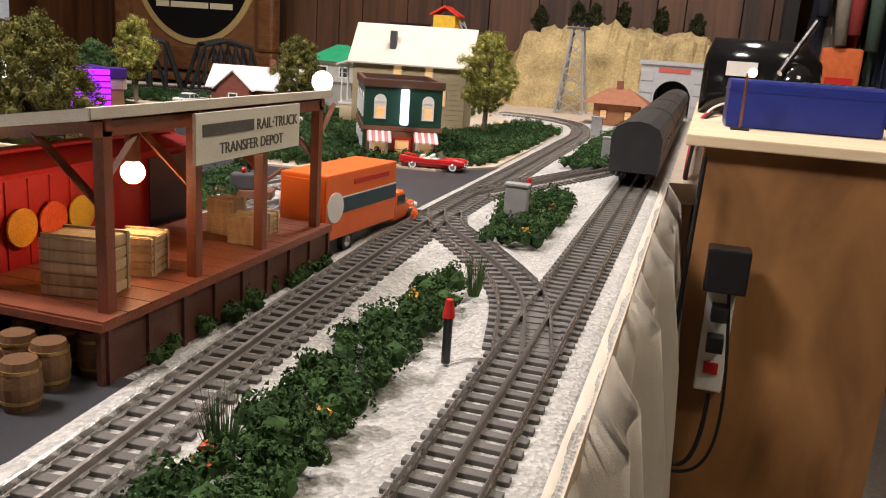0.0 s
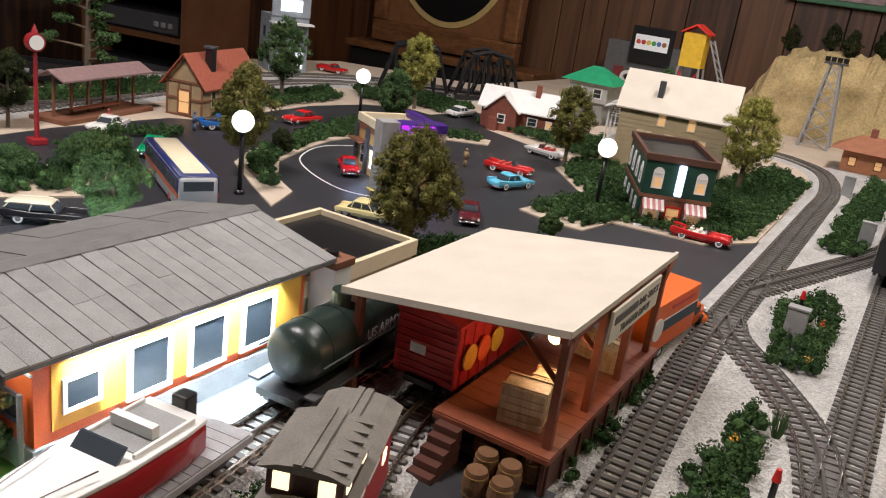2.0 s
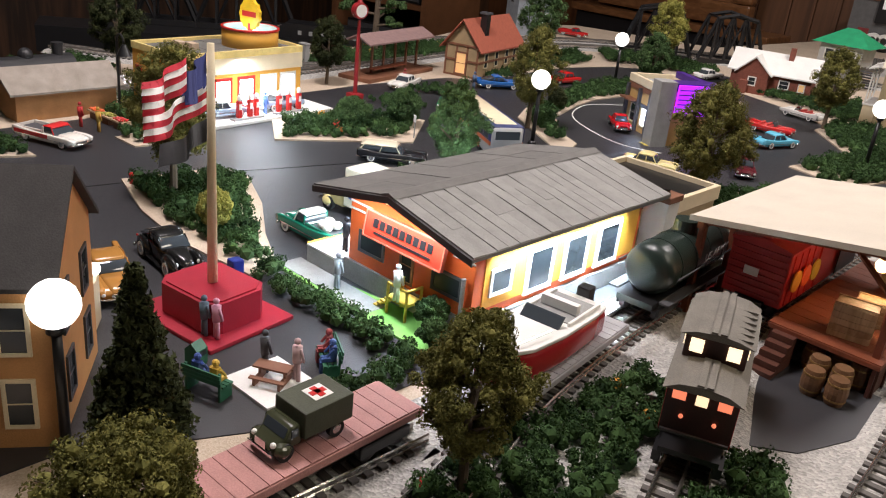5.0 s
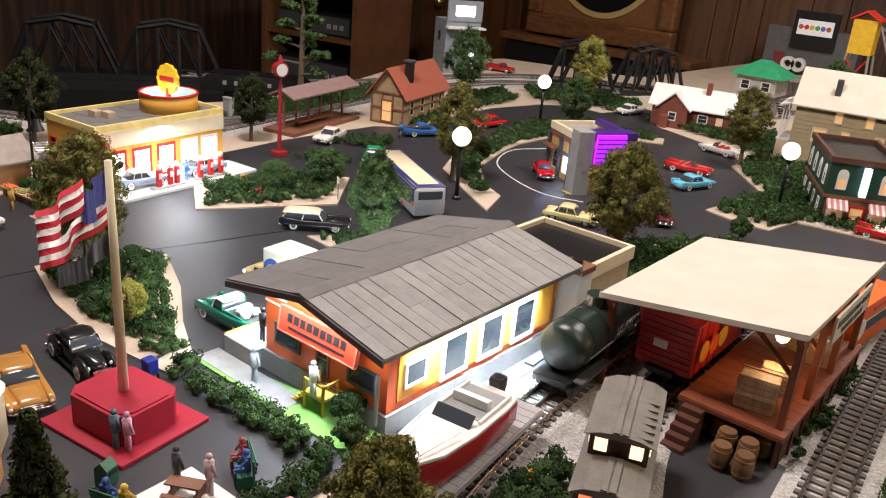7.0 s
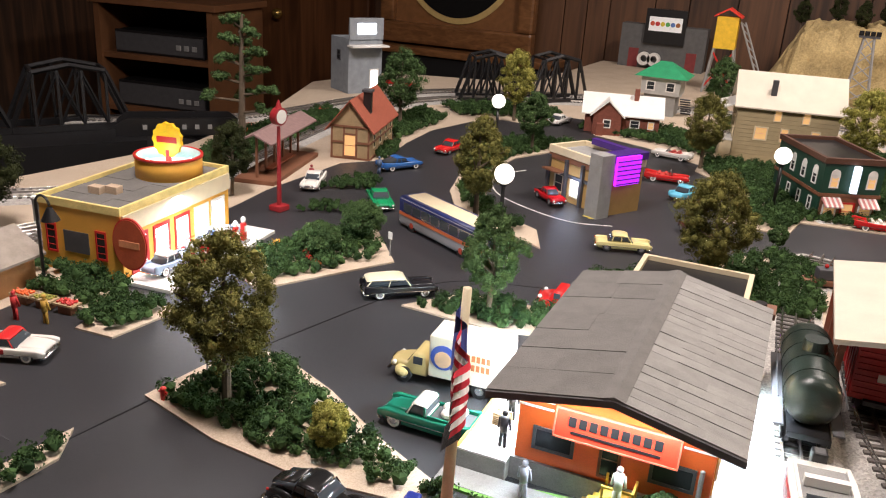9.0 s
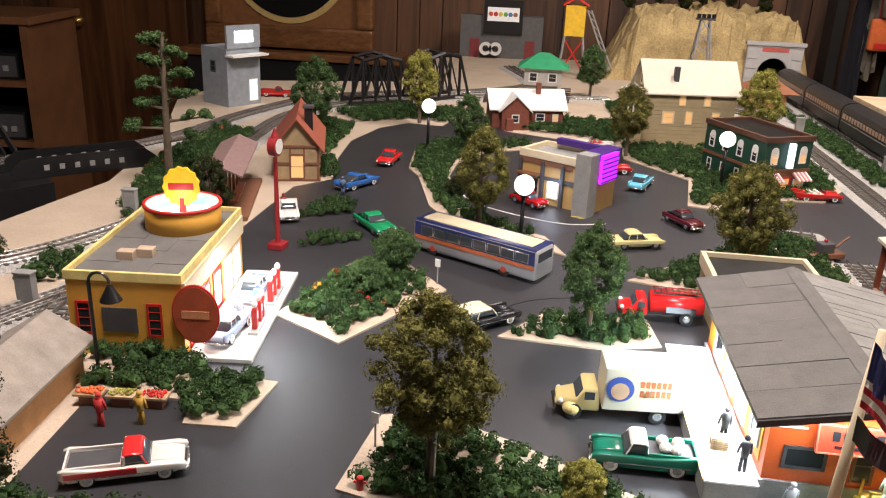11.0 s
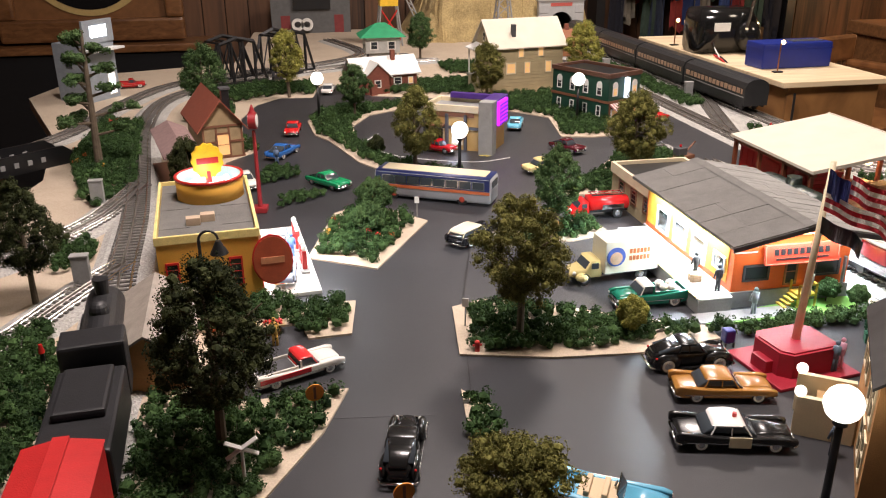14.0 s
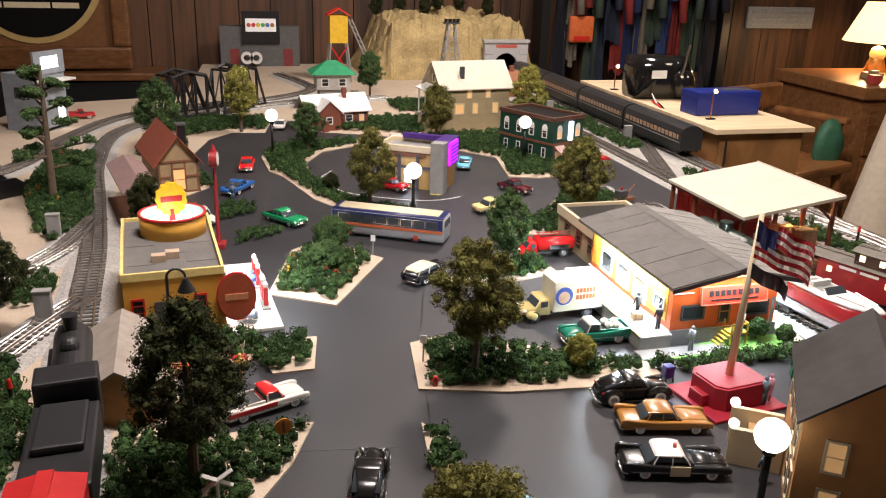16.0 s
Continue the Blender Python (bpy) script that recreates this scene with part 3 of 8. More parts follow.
shrubs([(-1.46, 0.55), (-1.42, 0.7), (-1.48, 1.2), (-1.57, 1.25), (-1.58, 0.9), (-1.5, 0.6)], "tangled shrub strip between two tracks", 26, flowers=8)
shrubs([(-1.47, 0.25), (-1.42, 0.3), (-1.43, 0.4), (-1.48, 0.36)], "shrub patch in the fork of two tracks", 27)
shrubs([(-1.6, 0.0), (-1.5, 0.1), (-1.55, 0.2), (-1.65, 0.15)], "shrub patch beside the track", 28)
shrubs([(-1.42, -0.3), (-1.37, -0.1), (-1.44, 0.1), (-1.6, -0.15), (-1.55, -0.4)], "shrub bed in the fork of two tracks", 29, flowers=5)
shrubs([(-0.62, 1.72), (-0.5, 1.72), (-0.45, 1.9), (-0.62, 1.9)], "shrubs behind the tan house", 30)
shrubs([(-0.34, 1.0), (-0.21, 1.05), (-0.2, 1.6), (-0.3, 1.75), (-0.36, 1.4)], "shrub belt beside the track", 31)
struct("lawn", slab(bmesh.new(), [(-0.655, -0.066), (-0.455, -0.066), (-0.43, -0.04), (-0.45, -0.015), (-0.58, -0.035), (-0.65, -0.05)], 0.001, 0.0035), LAWN, "bright green strip of lawn below the workshop")


# ---- lamps, signals ----
def street_lamp(x, y, h=0.105, r=0.0155, label="black post street lamp with a lit white globe"):
    t = thing("street_lamp", label, "street lamp", pose(x, y, 0.001), group="globe street lamps")
    b = bmesh.new()
    cy(b, 0, 0, 0, 0.006, 0.008, 0.006)
    cy(b, 0, 0, 0.006, h - r * 0.8, 0.0035, 0.003)
    cy(b, 0, 0, h - r * 1.2, h - r * 0.8, 0.006, 0.005)
    smooth(part("post", b, BLACK, t))
    smooth(part("globe", ball(bmesh.new(), 0, 0, h, r), GLOBE, t, "lit white globe"))
    return t


for x, y in ((-0.829, 0.55), (-1.056, 1.133), (-0.45, 0.985), (-0.722, -0.395), (-0.5, -0.338)):
    street_lamp(x, y)


def relay_box(x, y, w=0.022, d=0.012, h=0.042, rz=0):
    t = thing("relay_box", "plain grey track-side relay box", "relay box", pose(x, y, 0.002, 0, 0, rz), group="relay boxes")
    part("cabinet", box(-w / 2, w / 2, -d / 2, d / 2, 0, h, bevel=0.001), GREYC, t)
    part("cap", box(-w / 2 - 0.001, w / 2 + 0.001, -d / 2 - 0.001, d / 2 + 0.001, h, h + 0.003, bevel=0.0008), GREYC, t)


for p in ((-0.083, 0.65), (-0.057, 1.2), (-1.419, 0.212), (-1.465, 0.57), (-0.13, 1.62)):
    relay_box(*p)


def switch_lamp(x, y):
    t = thing("switch_stand", "black switch stand with a red lamp", "switch stand", pose(x, y, 0.003))
    part("post", cy(bmesh.new(), 0, 0, 0, 0.026, 0.0025), BLACK, t)
    part("lamp", cy(bmesh.new(), 0, 0, 0.026, 0.036, 0.0035, 0.002), REDP, t, "red lamp head")


for p in ((-0.04, 0.29), (-0.09, 0.74), (-1.41, -0.03)):
    switch_lamp(*p)


# ---- buildings ----
def window(parent, x, y, z, w, h, face, frame=None, pane=None, bars=1, name="window"):
    """A framed window on a wall that faces -y, +y, -x or +x."""
    o = new(name)
    o.parent = parent
    o.matrix_local = pose(x, y, z, 0, 0, {"s": 0, "e": 90, "n": 180, "w": -90}[face])
    b = bmesh.new()
    f = min(w, h) * 0.1 + 0.0006
    for a in ((-w / 2, w / 2, 0, f), (-w / 2, w / 2, h - f, h), (-w / 2, -w / 2 + f, f, h - f), (w / 2 - f, w / 2, f, h - f)):
        bx(b, a[0], a[1], -0.0016, 0.001, a[2], a[3])
    for i in range(bars):
        bx(b, -w / 2 + f, w / 2 - f, -0.0012, 0.0006, h * (i + 1) / (bars + 1) - 0.0004, h * (i + 1) / (bars + 1) + 0.0004)
    part("window_frame", b, frame or WHITE, o)
    part("pane", box(-w / 2 + f * 0.5, w / 2 - f * 0.5, -0.0006, 0.0004, f * 0.5, h - f * 0.5), pane or GLASSD, o)
    return o


def text_on(parent, words, m, size, material, name="lettering"):
    c = bpy.data.curves.new(name, "FONT")
    c.body, c.size, c.align_x, c.extrude = words, size, "CENTER", 0.0003
    tmp = bpy.data.objects.new(name, c)
    me = bpy.data.meshes.new_from_object(tmp)
    bpy.data.objects.remove(tmp)
    me.materials.append(material)
    o = new(name, me)
    o.parent, o.matrix_local = parent, m
    return o


def bars_on(parent, m, widths, h, material, gap=0.35):
    b = bmesh.new()
    total = sum(widths) + gap * h * (len(widths) - 1)
    x = -total / 2
    for w_ in widths:
        bx(b, x, x + w_, 0, h, 0, 0.0006)
        x += w_ + gap * h
    o = part("lettering", b, material, parent)
    o.matrix_local = m
    return o


# workshop with orange walls and felt roof
WS = thing("workshop", "orange workshop with a grey gabled felt roof and loading dock", "workshop")
X0, X1, Y0, Y1 = -0.603, -0.443, -0.022, 0.235
part("foundation", box(X0 - 0.003, X1 + 0.003, Y0 - 0.003, Y1 + 0.003, 0, 0.022), GREYC, WS)
b = prism(bmesh.new(), [(X0, 0.022), (X1, 0.022), (X1, 0.093), ((X0 + X1) / 2, 0.111), (X0, 0.093)], "y", Y0, Y1)
part("wall", b, ORANGE, WS)
part("amber_wall", box(X1, X1 + 0.001, Y0 + 0.012, Y1 - 0.006, 0.03, 0.078), YELLOWW, WS)
part("amber_wall", box(X0 - 0.001, X0, Y0 + 0.012, Y1 - 0.006, 0.03, 0.078), YELLOWW, WS)
for z in (0.079, 0.086):
    part("stripe", box(X1, X1 + 0.0016, Y0 + 0.001, Y1, z, z + 0.0035), WHITE, WS)
    part("stripe", box(X0 - 0.0016, X0, Y0 + 0.001, Y1, z, z + 0.0035), WHITE, WS)
    part("stripe", box(X0, X0 + 0.03, Y0 - 0.0016, Y0, z - 0.005, z - 0.0035), WHITE, WS)
    part("stripe", box(X1 - 0.025, X1, Y0 - 0.0016, Y0, z - 0.005, z - 0.0035), WHITE, WS)
RX0, RX1, RY0, RY1, XC, ZE, ZR = -0.624, -0.422, -0.052, 0.25, -0.522, 0.0945, 0.115
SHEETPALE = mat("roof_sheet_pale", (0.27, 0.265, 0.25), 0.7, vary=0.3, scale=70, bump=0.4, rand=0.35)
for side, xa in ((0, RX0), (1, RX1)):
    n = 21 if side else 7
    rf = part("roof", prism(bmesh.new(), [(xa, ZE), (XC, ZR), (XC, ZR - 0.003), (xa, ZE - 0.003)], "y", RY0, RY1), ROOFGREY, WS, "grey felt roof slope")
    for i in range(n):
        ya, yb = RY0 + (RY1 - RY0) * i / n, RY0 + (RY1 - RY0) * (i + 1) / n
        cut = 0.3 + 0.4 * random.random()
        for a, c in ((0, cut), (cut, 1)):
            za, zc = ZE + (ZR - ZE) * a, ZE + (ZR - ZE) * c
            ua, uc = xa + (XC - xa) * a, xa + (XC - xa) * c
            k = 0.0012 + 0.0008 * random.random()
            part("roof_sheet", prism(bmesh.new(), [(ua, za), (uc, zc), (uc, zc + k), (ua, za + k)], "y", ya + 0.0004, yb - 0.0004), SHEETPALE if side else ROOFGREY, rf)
part("ridge_cap", prism(bmesh.new(), [(XC - 0.009, ZR + 0.0005), (XC, ZR + 0.0035), (XC + 0.009, ZR + 0.0005), (XC, ZR)], "y", RY0 - 0.001, RY1), ROOFGREY, WS)
part("fascia", prism(bmesh.new(), [(RX0, ZE - 0.006), (XC, ZR - 0.006), (RX1, ZE - 0.006), (RX1, ZE), (XC, ZR), (RX0, ZE)], "y", RY0 - 0.0015, RY0), DGREY, WS)
# sign board over the south gable
sb = new("sign_board")
sb.parent = WS
sb.matrix_local = pose((X0 + X1) / 2 + 0.004, Y0 - 0.013, 0.062, 80, 0, 0)
SIGNO = mat("sign_orange", (0.55, 0.035, 0.012), 0.5)
SIGNP = mat("sign_edge", (0.6, 0.12, 0.07), 0.5)
part("board", box(-0.049, 0.049, 0, 0.023, -0.0015, 0.0015), SIGNO, sb)
for a in ((-0.05, 0.05, 0.023, 0.0242), (-0.05, 0.05, -0.0012, 0), (-0.0502, -0.049, 0, 0.023), (0.049, 0.0502, 0, 0.023)):
    part("sign_frame", box(*a, -0.002, 0.0024), SIGNP, sb)
letters = bmesh.new()
for i in range(9):
    bx(letters, -0.0385 + i * 0.0086, -0.0323 + i * 0.0086, 0.0105, 0.0185, 0.0015, 0.0022)
bx(letters, -0.036, 0.036, 0.0045, 0.0065, 0.0015, 0.0022)
part("lettering", letters, BLACK, sb, "dark lettering bars")
for x in (X0 + 0.032, X1 - 0.03):
    window(WS, x, Y0, 0.035, 0.036, 0.022, "s", DGREY, bars=0)
window(WS, (X0 + X1) / 2, Y0, 0.026, 0.018, 0.036, "s", BROWN, bars=1, name="door")
for z in (0.0832, 0.0902):
    part("dark_stripe", box(X1, X1 + 0.0015, Y0 + 0.001, Y1, z - 0.0002, z + 0.0022), DGREY, WS)
for y, w_ in ((0.0, 0.03), (0.055, 0.04), (0.11, 0.04), (0.165, 0.04)):
    window(WS, X1 + 0.0012, y + 0.012, 0.028 if y else 0.04, w_, 0.046 if y else 0.026, "e", WHITE, bars=0)
    window(WS, X0 - 0.0012, y + 0.01, 0.03 if y else 0.04, w_, 0.036 if y else 0.022, "w", WHITE, bars=0)
part("eave_light", box(X1 + 0.003, X1 + 0.007, Y0 + 0.02, Y1 - 0.01, 0.0875, 0.0885), COLDLIGHT, WS, "cold white strip light under the eave")
part("eave_light", box(X0 - 0.007, X0 - 0.003, Y0 + 0.02, Y1 - 0.01, 0.0875, 0.0885), COLDLIGHT, WS, "cold white strip light under the eave")
part("gable_light", box(X0 + 0.03, X1 - 0.03, Y0 - 0.005, Y0 - 0.002, 0.0945, 0.0955), mat("warm_strip", (1, 0.72, 0.35), 0.4, vary=0, bump=0, emit=4.0), WS, "warm strip light under the gable")
part("drainpipe", cy(bmesh.new(), X1 - 0.008, Y0 - 0.004, 0.01, 0.06, 0.002), GREYC, WS)
dk = thing("loading_dock", "pale concrete loading dock along the workshop wall", "loading dock")
part("platform", box(-0.652, X0 - 0.0035, -0.035, 0.225, 0.001, 0.02, bevel=0.001), GREYC, dk)
part("deck", box(-0.652, X0 - 0.0035, -0.035, 0.225, 0.0202, 0.022), WHITE, dk)
part("walk", box(-0.66, -0.53, -0.062, -0.036, 0.001, 0.004), GREYC, dk)
part("edge_stripe", box(-0.653, -0.6495, -0.034, 0.2, 0.0222, 0.0228), YELLOWW, dk)
lamp("dock_light", "AREA", (-0.612, 0.1, 0.088), (-0.65, 0.1, 0.0), 1.7, 0.2, 0.015, (0.76, 0.91, 1.0))
lamp("siding_light", "AREA", (-0.438, 0.1, 0.087), (-0.427, 0.1, 0.0), 2.2, 0.2, 0.012, (0.76, 0.91, 1.0), 84)
lamp("gable_glow", "AREA", (-0.523, -0.044, 0.096), (-0.523, -0.056, 0.0), 0.36, 0.12, 0.006, (0.82, 0.93, 1.0))

AN = thing("annex", "tan brick annex with a flat black roof", "building")
part("wall", box(-0.583, -0.452, 0.245, 0.425, 0.0, 0.058), TAN, AN)
part("roof", box(-0.58, -0.455, 0.248, 0.422, 0.0582, 0.061), BLACK, AN, "flat black roof")
for a in ((-0.586, -0.58, 0.242, 0.428), (-0.455, -0.449, 0.242, 0.428), (-0.58, -0.455, 0.4225, 0.428)):
    part("parapet", box(*a, 0.05, 0.067), CREAM, AN)
for y in (0.28, 0.33, 0.38):
    window(AN, -0.583, y, 0.02, 0.024, 0.026, "w", BROWN, bars=2)
ch = thing("chimney", "white brick chimney stack with a dark cap", "chimney", pose(-0.435, 0.26, 0))
part("flue", box(-0.014, 0.014, -0.012, 0.012, 0, 0.085, bevel=0.001), WHITE, ch)
part("cap", box(-0.016, 0.016, -0.014, 0.014, 0.085, 0.092, bevel=0.001), BROWN, ch)
part("flue", cy(bmesh.new(), 0, 0, 0.092, 0.097, 0.006), BLACK, ch)

# depot
DP = thing("transfer_depot", "open brown timber depot with a pale flat roof", "depot")
DX0, DX1, DY0, DY1 = -0.366, -0.178, 0.19, 0.428
b = prism(bmesh.new(), [(DX0, 0.1), (DX1, 0.128), (DX1, 0.1325), (DX0, 0.1045)], "y", DY0 - 0.004, DY1)
part("roof", b, ROOFTAN, DP, "pale cream sloping roof board")
part("roof_edge", box(DX1 - 0.002, DX1 + 0.001, DY0 - 0.006, DY1 + 0.002, 0.1285, 0.1335), ROOFTAN, DP)
part("roof_edge", prism(bmesh.new(), [(DX0, 0.1), (DX1, 0.128), (DX1, 0.1335), (DX0, 0.1055)], "y", DY0 - 0.0065, DY0 - 0.0042), ROOFTAN, DP)
part("dock", box(-0.272, -0.176, 0.185, 0.435, 0.03, 0.034), DEPOTWOOD, DP, "brown plank dock floor")
for i in range(14):
    part("plank", box(-0.272, -0.176, 0.186 + i * 0.0178, 0.186 + (i + 1) * 0.0178 - 0.0006, 0.0341, 0.0352), DEPOTWOOD, DP)
part("dock_wall", box(-0.1815, -0.1785, 0.187, 0.433, 0.001, 0.03), DOCKWOOD, DP)
part("dock_wall", box(-0.27, -0.267, 0.187, 0.433, 0.001, 0.03), DOCKWOOD, DP)
part("dock_wall", box(-0.267, -0.1815, 0.43, 0.433, 0.001, 0.03), DOCKWOOD, DP)
for i in range(9):
    part("stud", box(-0.1785, -0.1765, 0.19 + i * 0.03, 0.193 + i * 0.03, 0.001, 0.03), DOCKWOOD, DP)
for i, y in enumerate((0.196, 0.268, 0.34, 0.418)):
    part("post", box(-0.187, -0.181, y, y + 0.006, 0.0352, 0.1275), DEPOTWOOD, DP)
    part("post", box(-0.36, -0.354, y, y + 0.006, 0.001, 0.1), DEPOTWOOD, DP)
    part("rafter", prism(bmesh.new(), [(DX0 + 0.004, 0.095), (DX1 - 0.002, 0.122), (DX1 - 0.002, 0.1275), (DX0 + 0.004, 0.1)], "y", y + 0.001, y + 0.005), DEPOTWOOD, DP)
    part("brace", rod(bmesh.new(), (-0.184, y + 0.003, 0.085), (-0.222, y + 0.003, 0.1175), 0.0026, 4), DEPOTWOOD, DP)
    part("brace", rod(bmesh.new(), (-0.184, y + 0.006, 0.1), (-0.184, y + 0.03, 0.122), 0.002, 4), DEPOTWOOD, DP)
for x, z in ((-0.184, 0.1225), (-0.357, 0.096)):
    part("beam", box(x - 0.003, x + 0.003, DY0, DY1 - 0.002, z - 0.003, z + 0.004), DEPOTWOOD, DP)
sg = new("sign_board")
sg.parent = DP
sg.matrix_local = pose(-0.1745, 0.315, 0.1, 90, 0, 90)
part("board", box(-0.058, 0.058, 0, 0.027, -0.001, 0.001), mat("sign_cream", (0.7, 0.66, 0.55), 0.6, vary=0.1), sg)
INK = mat("sign_ink", (0.09, 0.085, 0.08), 0.6)
bars_on(sg, Matrix.Translation((-0.026, 0.0145, 0.001)), (0.052,), 0.0065, INK)
text_on(sg, "RAIL·TRUCK", Matrix.Translation((0.029, 0.0145, 0.0012)), 0.0092, INK)
text_on(sg, "TRANSFER DEPOT", Matrix.Translation((0, 0.004, 0.0012)), 0.0088, INK)
lp = thing("hanging_lamp", "lit warm bulb hanging under the depot roof", "lamp", pose(-0.215, 0.26, 0))
part("socket", cy(bmesh.new(), 0, 0, 0.098, 0.12, 0.004), BROWN, lp)
smooth(part("bulb", ball(bmesh.new(), 0, 0, 0.092, 0.0065), BULB, lp))
lamp("depot_bulb", "POINT", (-0.215, 0.26, 0.084), (0, 0, 0), 0.1, 0.004, tint=(1, 0.6, 0.3))
st = thing("dock_steps", "brown wooden steps at the dock end", "steps", pose(-0.245, 0.165, 0))
for i in range(5):
    part("step", box(-0.02, 0.0, -0.02 + i * 0.008, 0.02, 0.001 + 0.006 * i, 0.0065 + 0.006 * i), DOCKWOOD, st)

# tan house
def house(name, label, m, w, d, hw, hr, wall, roof, winframe=WHITE, ridge="x", over=0.01):
    t = thing(name, label, "house", m)
    b = bmesh.new()
    if ridge == "x":
        prism(b, [(0, 0), (d, 0), (d, hw), (d / 2, hr), (0, hw)], "x", 0, w)
    else:
        prism(b, [(0, 0), (w, 0), (w, hw), (w / 2, hr), (0, hw)], "y", 0, d)
    part("wall", b, wall, t)
    k = over
    s = (hr - hw) / ((d if ridge == "x" else w) / 2)
    L = d if ridge == "x" else w
    for a, c in ((-k, L / 2), (L + k, L / 2)):
        za = hw - s * k
        part("roof", prism(bmesh.new(), [(a, za), (c, hr), (c, hr + 0.003), (a, za + 0.003)], ridge, -k, (w if ridge == "x" else d) + k), roof, t)
    return t


H = house("tan_house", "tall tan clapboard house with a pale gable roof", pose(-0.565, 1.36, 0, 0, 0, 9), 0.215, 0.125, 0.135, 0.197, TAN, ROOFTAN)
for i in range(14):
    part("clapboard", box(0, 0.215, -0.0012, 0, 0.0035 + i * 0.0093, 0.0122 + i * 0.0093), TAN, H)
    part("clapboard", box(-0.0012, 0, 0, 0.125, 0.0035 + i * 0.0093, 0.0122 + i * 0.0093), TAN, H)
for x, z, w_, h_ in ((0.055, 0.055, 0.03, 0.032), (0.105, 0.055, 0.018, 0.032), (0.085, 0.1, 0.017, 0.03), (0.145, 0.1, 0.017, 0.03), (0.17, 0.055, 0.02, 0.032)):
    window(H, x, -0.0012, z, w_, h_, "s", CREAM, GLOWIN)
for y, z in ((0.035, 0.05), (0.085, 0.05), (0.035, 0.1), (0.085, 0.1), (0.06, 0.14)):
    window(H, -0.0012, y, z, 0.018, 0.026, "w", CREAM)
c = new("chimney")
c.parent, c.location = H, (0.07, 0.022, 0.15)
part("pipe", box(-0.006, 0.006, -0.006, 0.006, 0, 0.038, bevel=0.001), DGREY, c)
part("porch", box(-0.03, -0.0012, 0.01, 0.115, 0.045, 0.049), WHITE, H)
for y in (0.015, 0.06, 0.11):
    part("porch_post", box(-0.028, -0.025, y, y + 0.003, 0.049, 0.12), WHITE, H)
part("porch_roof", prism(bmesh.new(), [(-0.036, 0.118), (-0.001, 0.13), (-0.001, 0.133), (-0.036, 0.121)], "y", 0.005, 0.12), WHITE, H)
part("porch_base", box(-0.028, -0.0015, 0.012, 0.113, 0, 0.045), CREAM, H)

# green shop
GS = thing("green_shop", "bottle-green two-storey brick shop with brown cornice", "shop", pose(-0.378, 0.972, 0, 0, 0, 26))
part("wall", box(0, 0.11, 0, 0.19, 0, 0.108), GREEN, GS)
part("roof", box(0.003, 0.107, 0.003, 0.187, 0.1085, 0.11), BLACK, GS, "flat black tar roof")
for a in ((-0.003, 0.113, -0.003, 0.004), (-0.003, 0.113, 0.186, 0.193), (-0.003, 0.004, 0.004, 0.186), (0.106, 0.113, 0.004, 0.186)):
    part("cornice", box(*a, 0.106, 0.117, bevel=0.001), mat("cornice_umber", (0.1, 0.045, 0.027), 0.6, vary=0.2), GS)
part("belt", box(-0.002, 0.112, -0.002, 0.192, 0.046, 0.052), BROWN, GS)
for x in (0.022, 0.09):
    w_ = window(GS, x, 0, 0.062, 0.017, 0.026, "s", WHITE, GLOWIN)
    part("window_head", cy(bmesh.new(), 0, 0, -0.0012, 0.001, 0.0085, n=16, m=Matrix.Translation((0, 0, 0.026)) @ Matrix.Rotation(math.pi / 2, 4, "X")), WHITE, w_)
for y in (0.03, 0.075, 0.12, 0.165):
    w_ = window(GS, 0, y, 0.062, 0.017, 0.026, "w", WHITE)
    part("window_head", cy(bmesh.new(), 0, 0, -0.0012, 0.001, 0.0085, n=16, m=Matrix.Translation((0, 0, 0.026)) @ Matrix.Rotation(math.pi / 2, 4, "X")), WHITE, w_)
    window(GS, 0, y, 0.012, 0.014, 0.026, "w", WHITE)
part("shop_front", box(0.004, 0.106, -0.002, 0, 0.002, 0.045), BROWN, GS)
window(GS, 0.055, -0.002, 0.003, 0.026, 0.034, "s", REDP, GLOWIN, name="shop_door")
for x in (0.022, 0.088):
    window(GS, x, -0.002, 0.008, 0.026, 0.024, "s", WHITE, GLOWIN)
    aw = part("awning", prism(bmesh.new(), [(-0.002, 0.045), (-0.022, 0.033), (-0.022, 0.031), (-0.002, 0.041)], "x", x - 0.017, x + 0.017), mat("awning_rose", (0.6, 0.25, 0.24), 0.7), GS, "rose awning with white stripes")
    for i in range(4):
        part("awning_stripe", prism(bmesh.new(), [(-0.002, 0.0456), (-0.0225, 0.0335), (-0.0225, 0.031), (-0.002, 0.0451)], "x", x - 0.015 + i * 0.009, x - 0.0112 + i * 0.009), WHITE, aw)
part("lit_sign", box(0.05, 0.062, -0.012, -0.002, 0.055, 0.105, bevel=0.003), mat("lit_sign_white", (0.75, 0.85, 1.0), 0.4, vary=0.2, scale=100, bump=0, emit=1.5), GS, "glowing white upright sign")
part("pavement_slab", box(-0.004, 0.114, -0.03, -0.0025, 0.001, 0.0045), WHITE, GS)

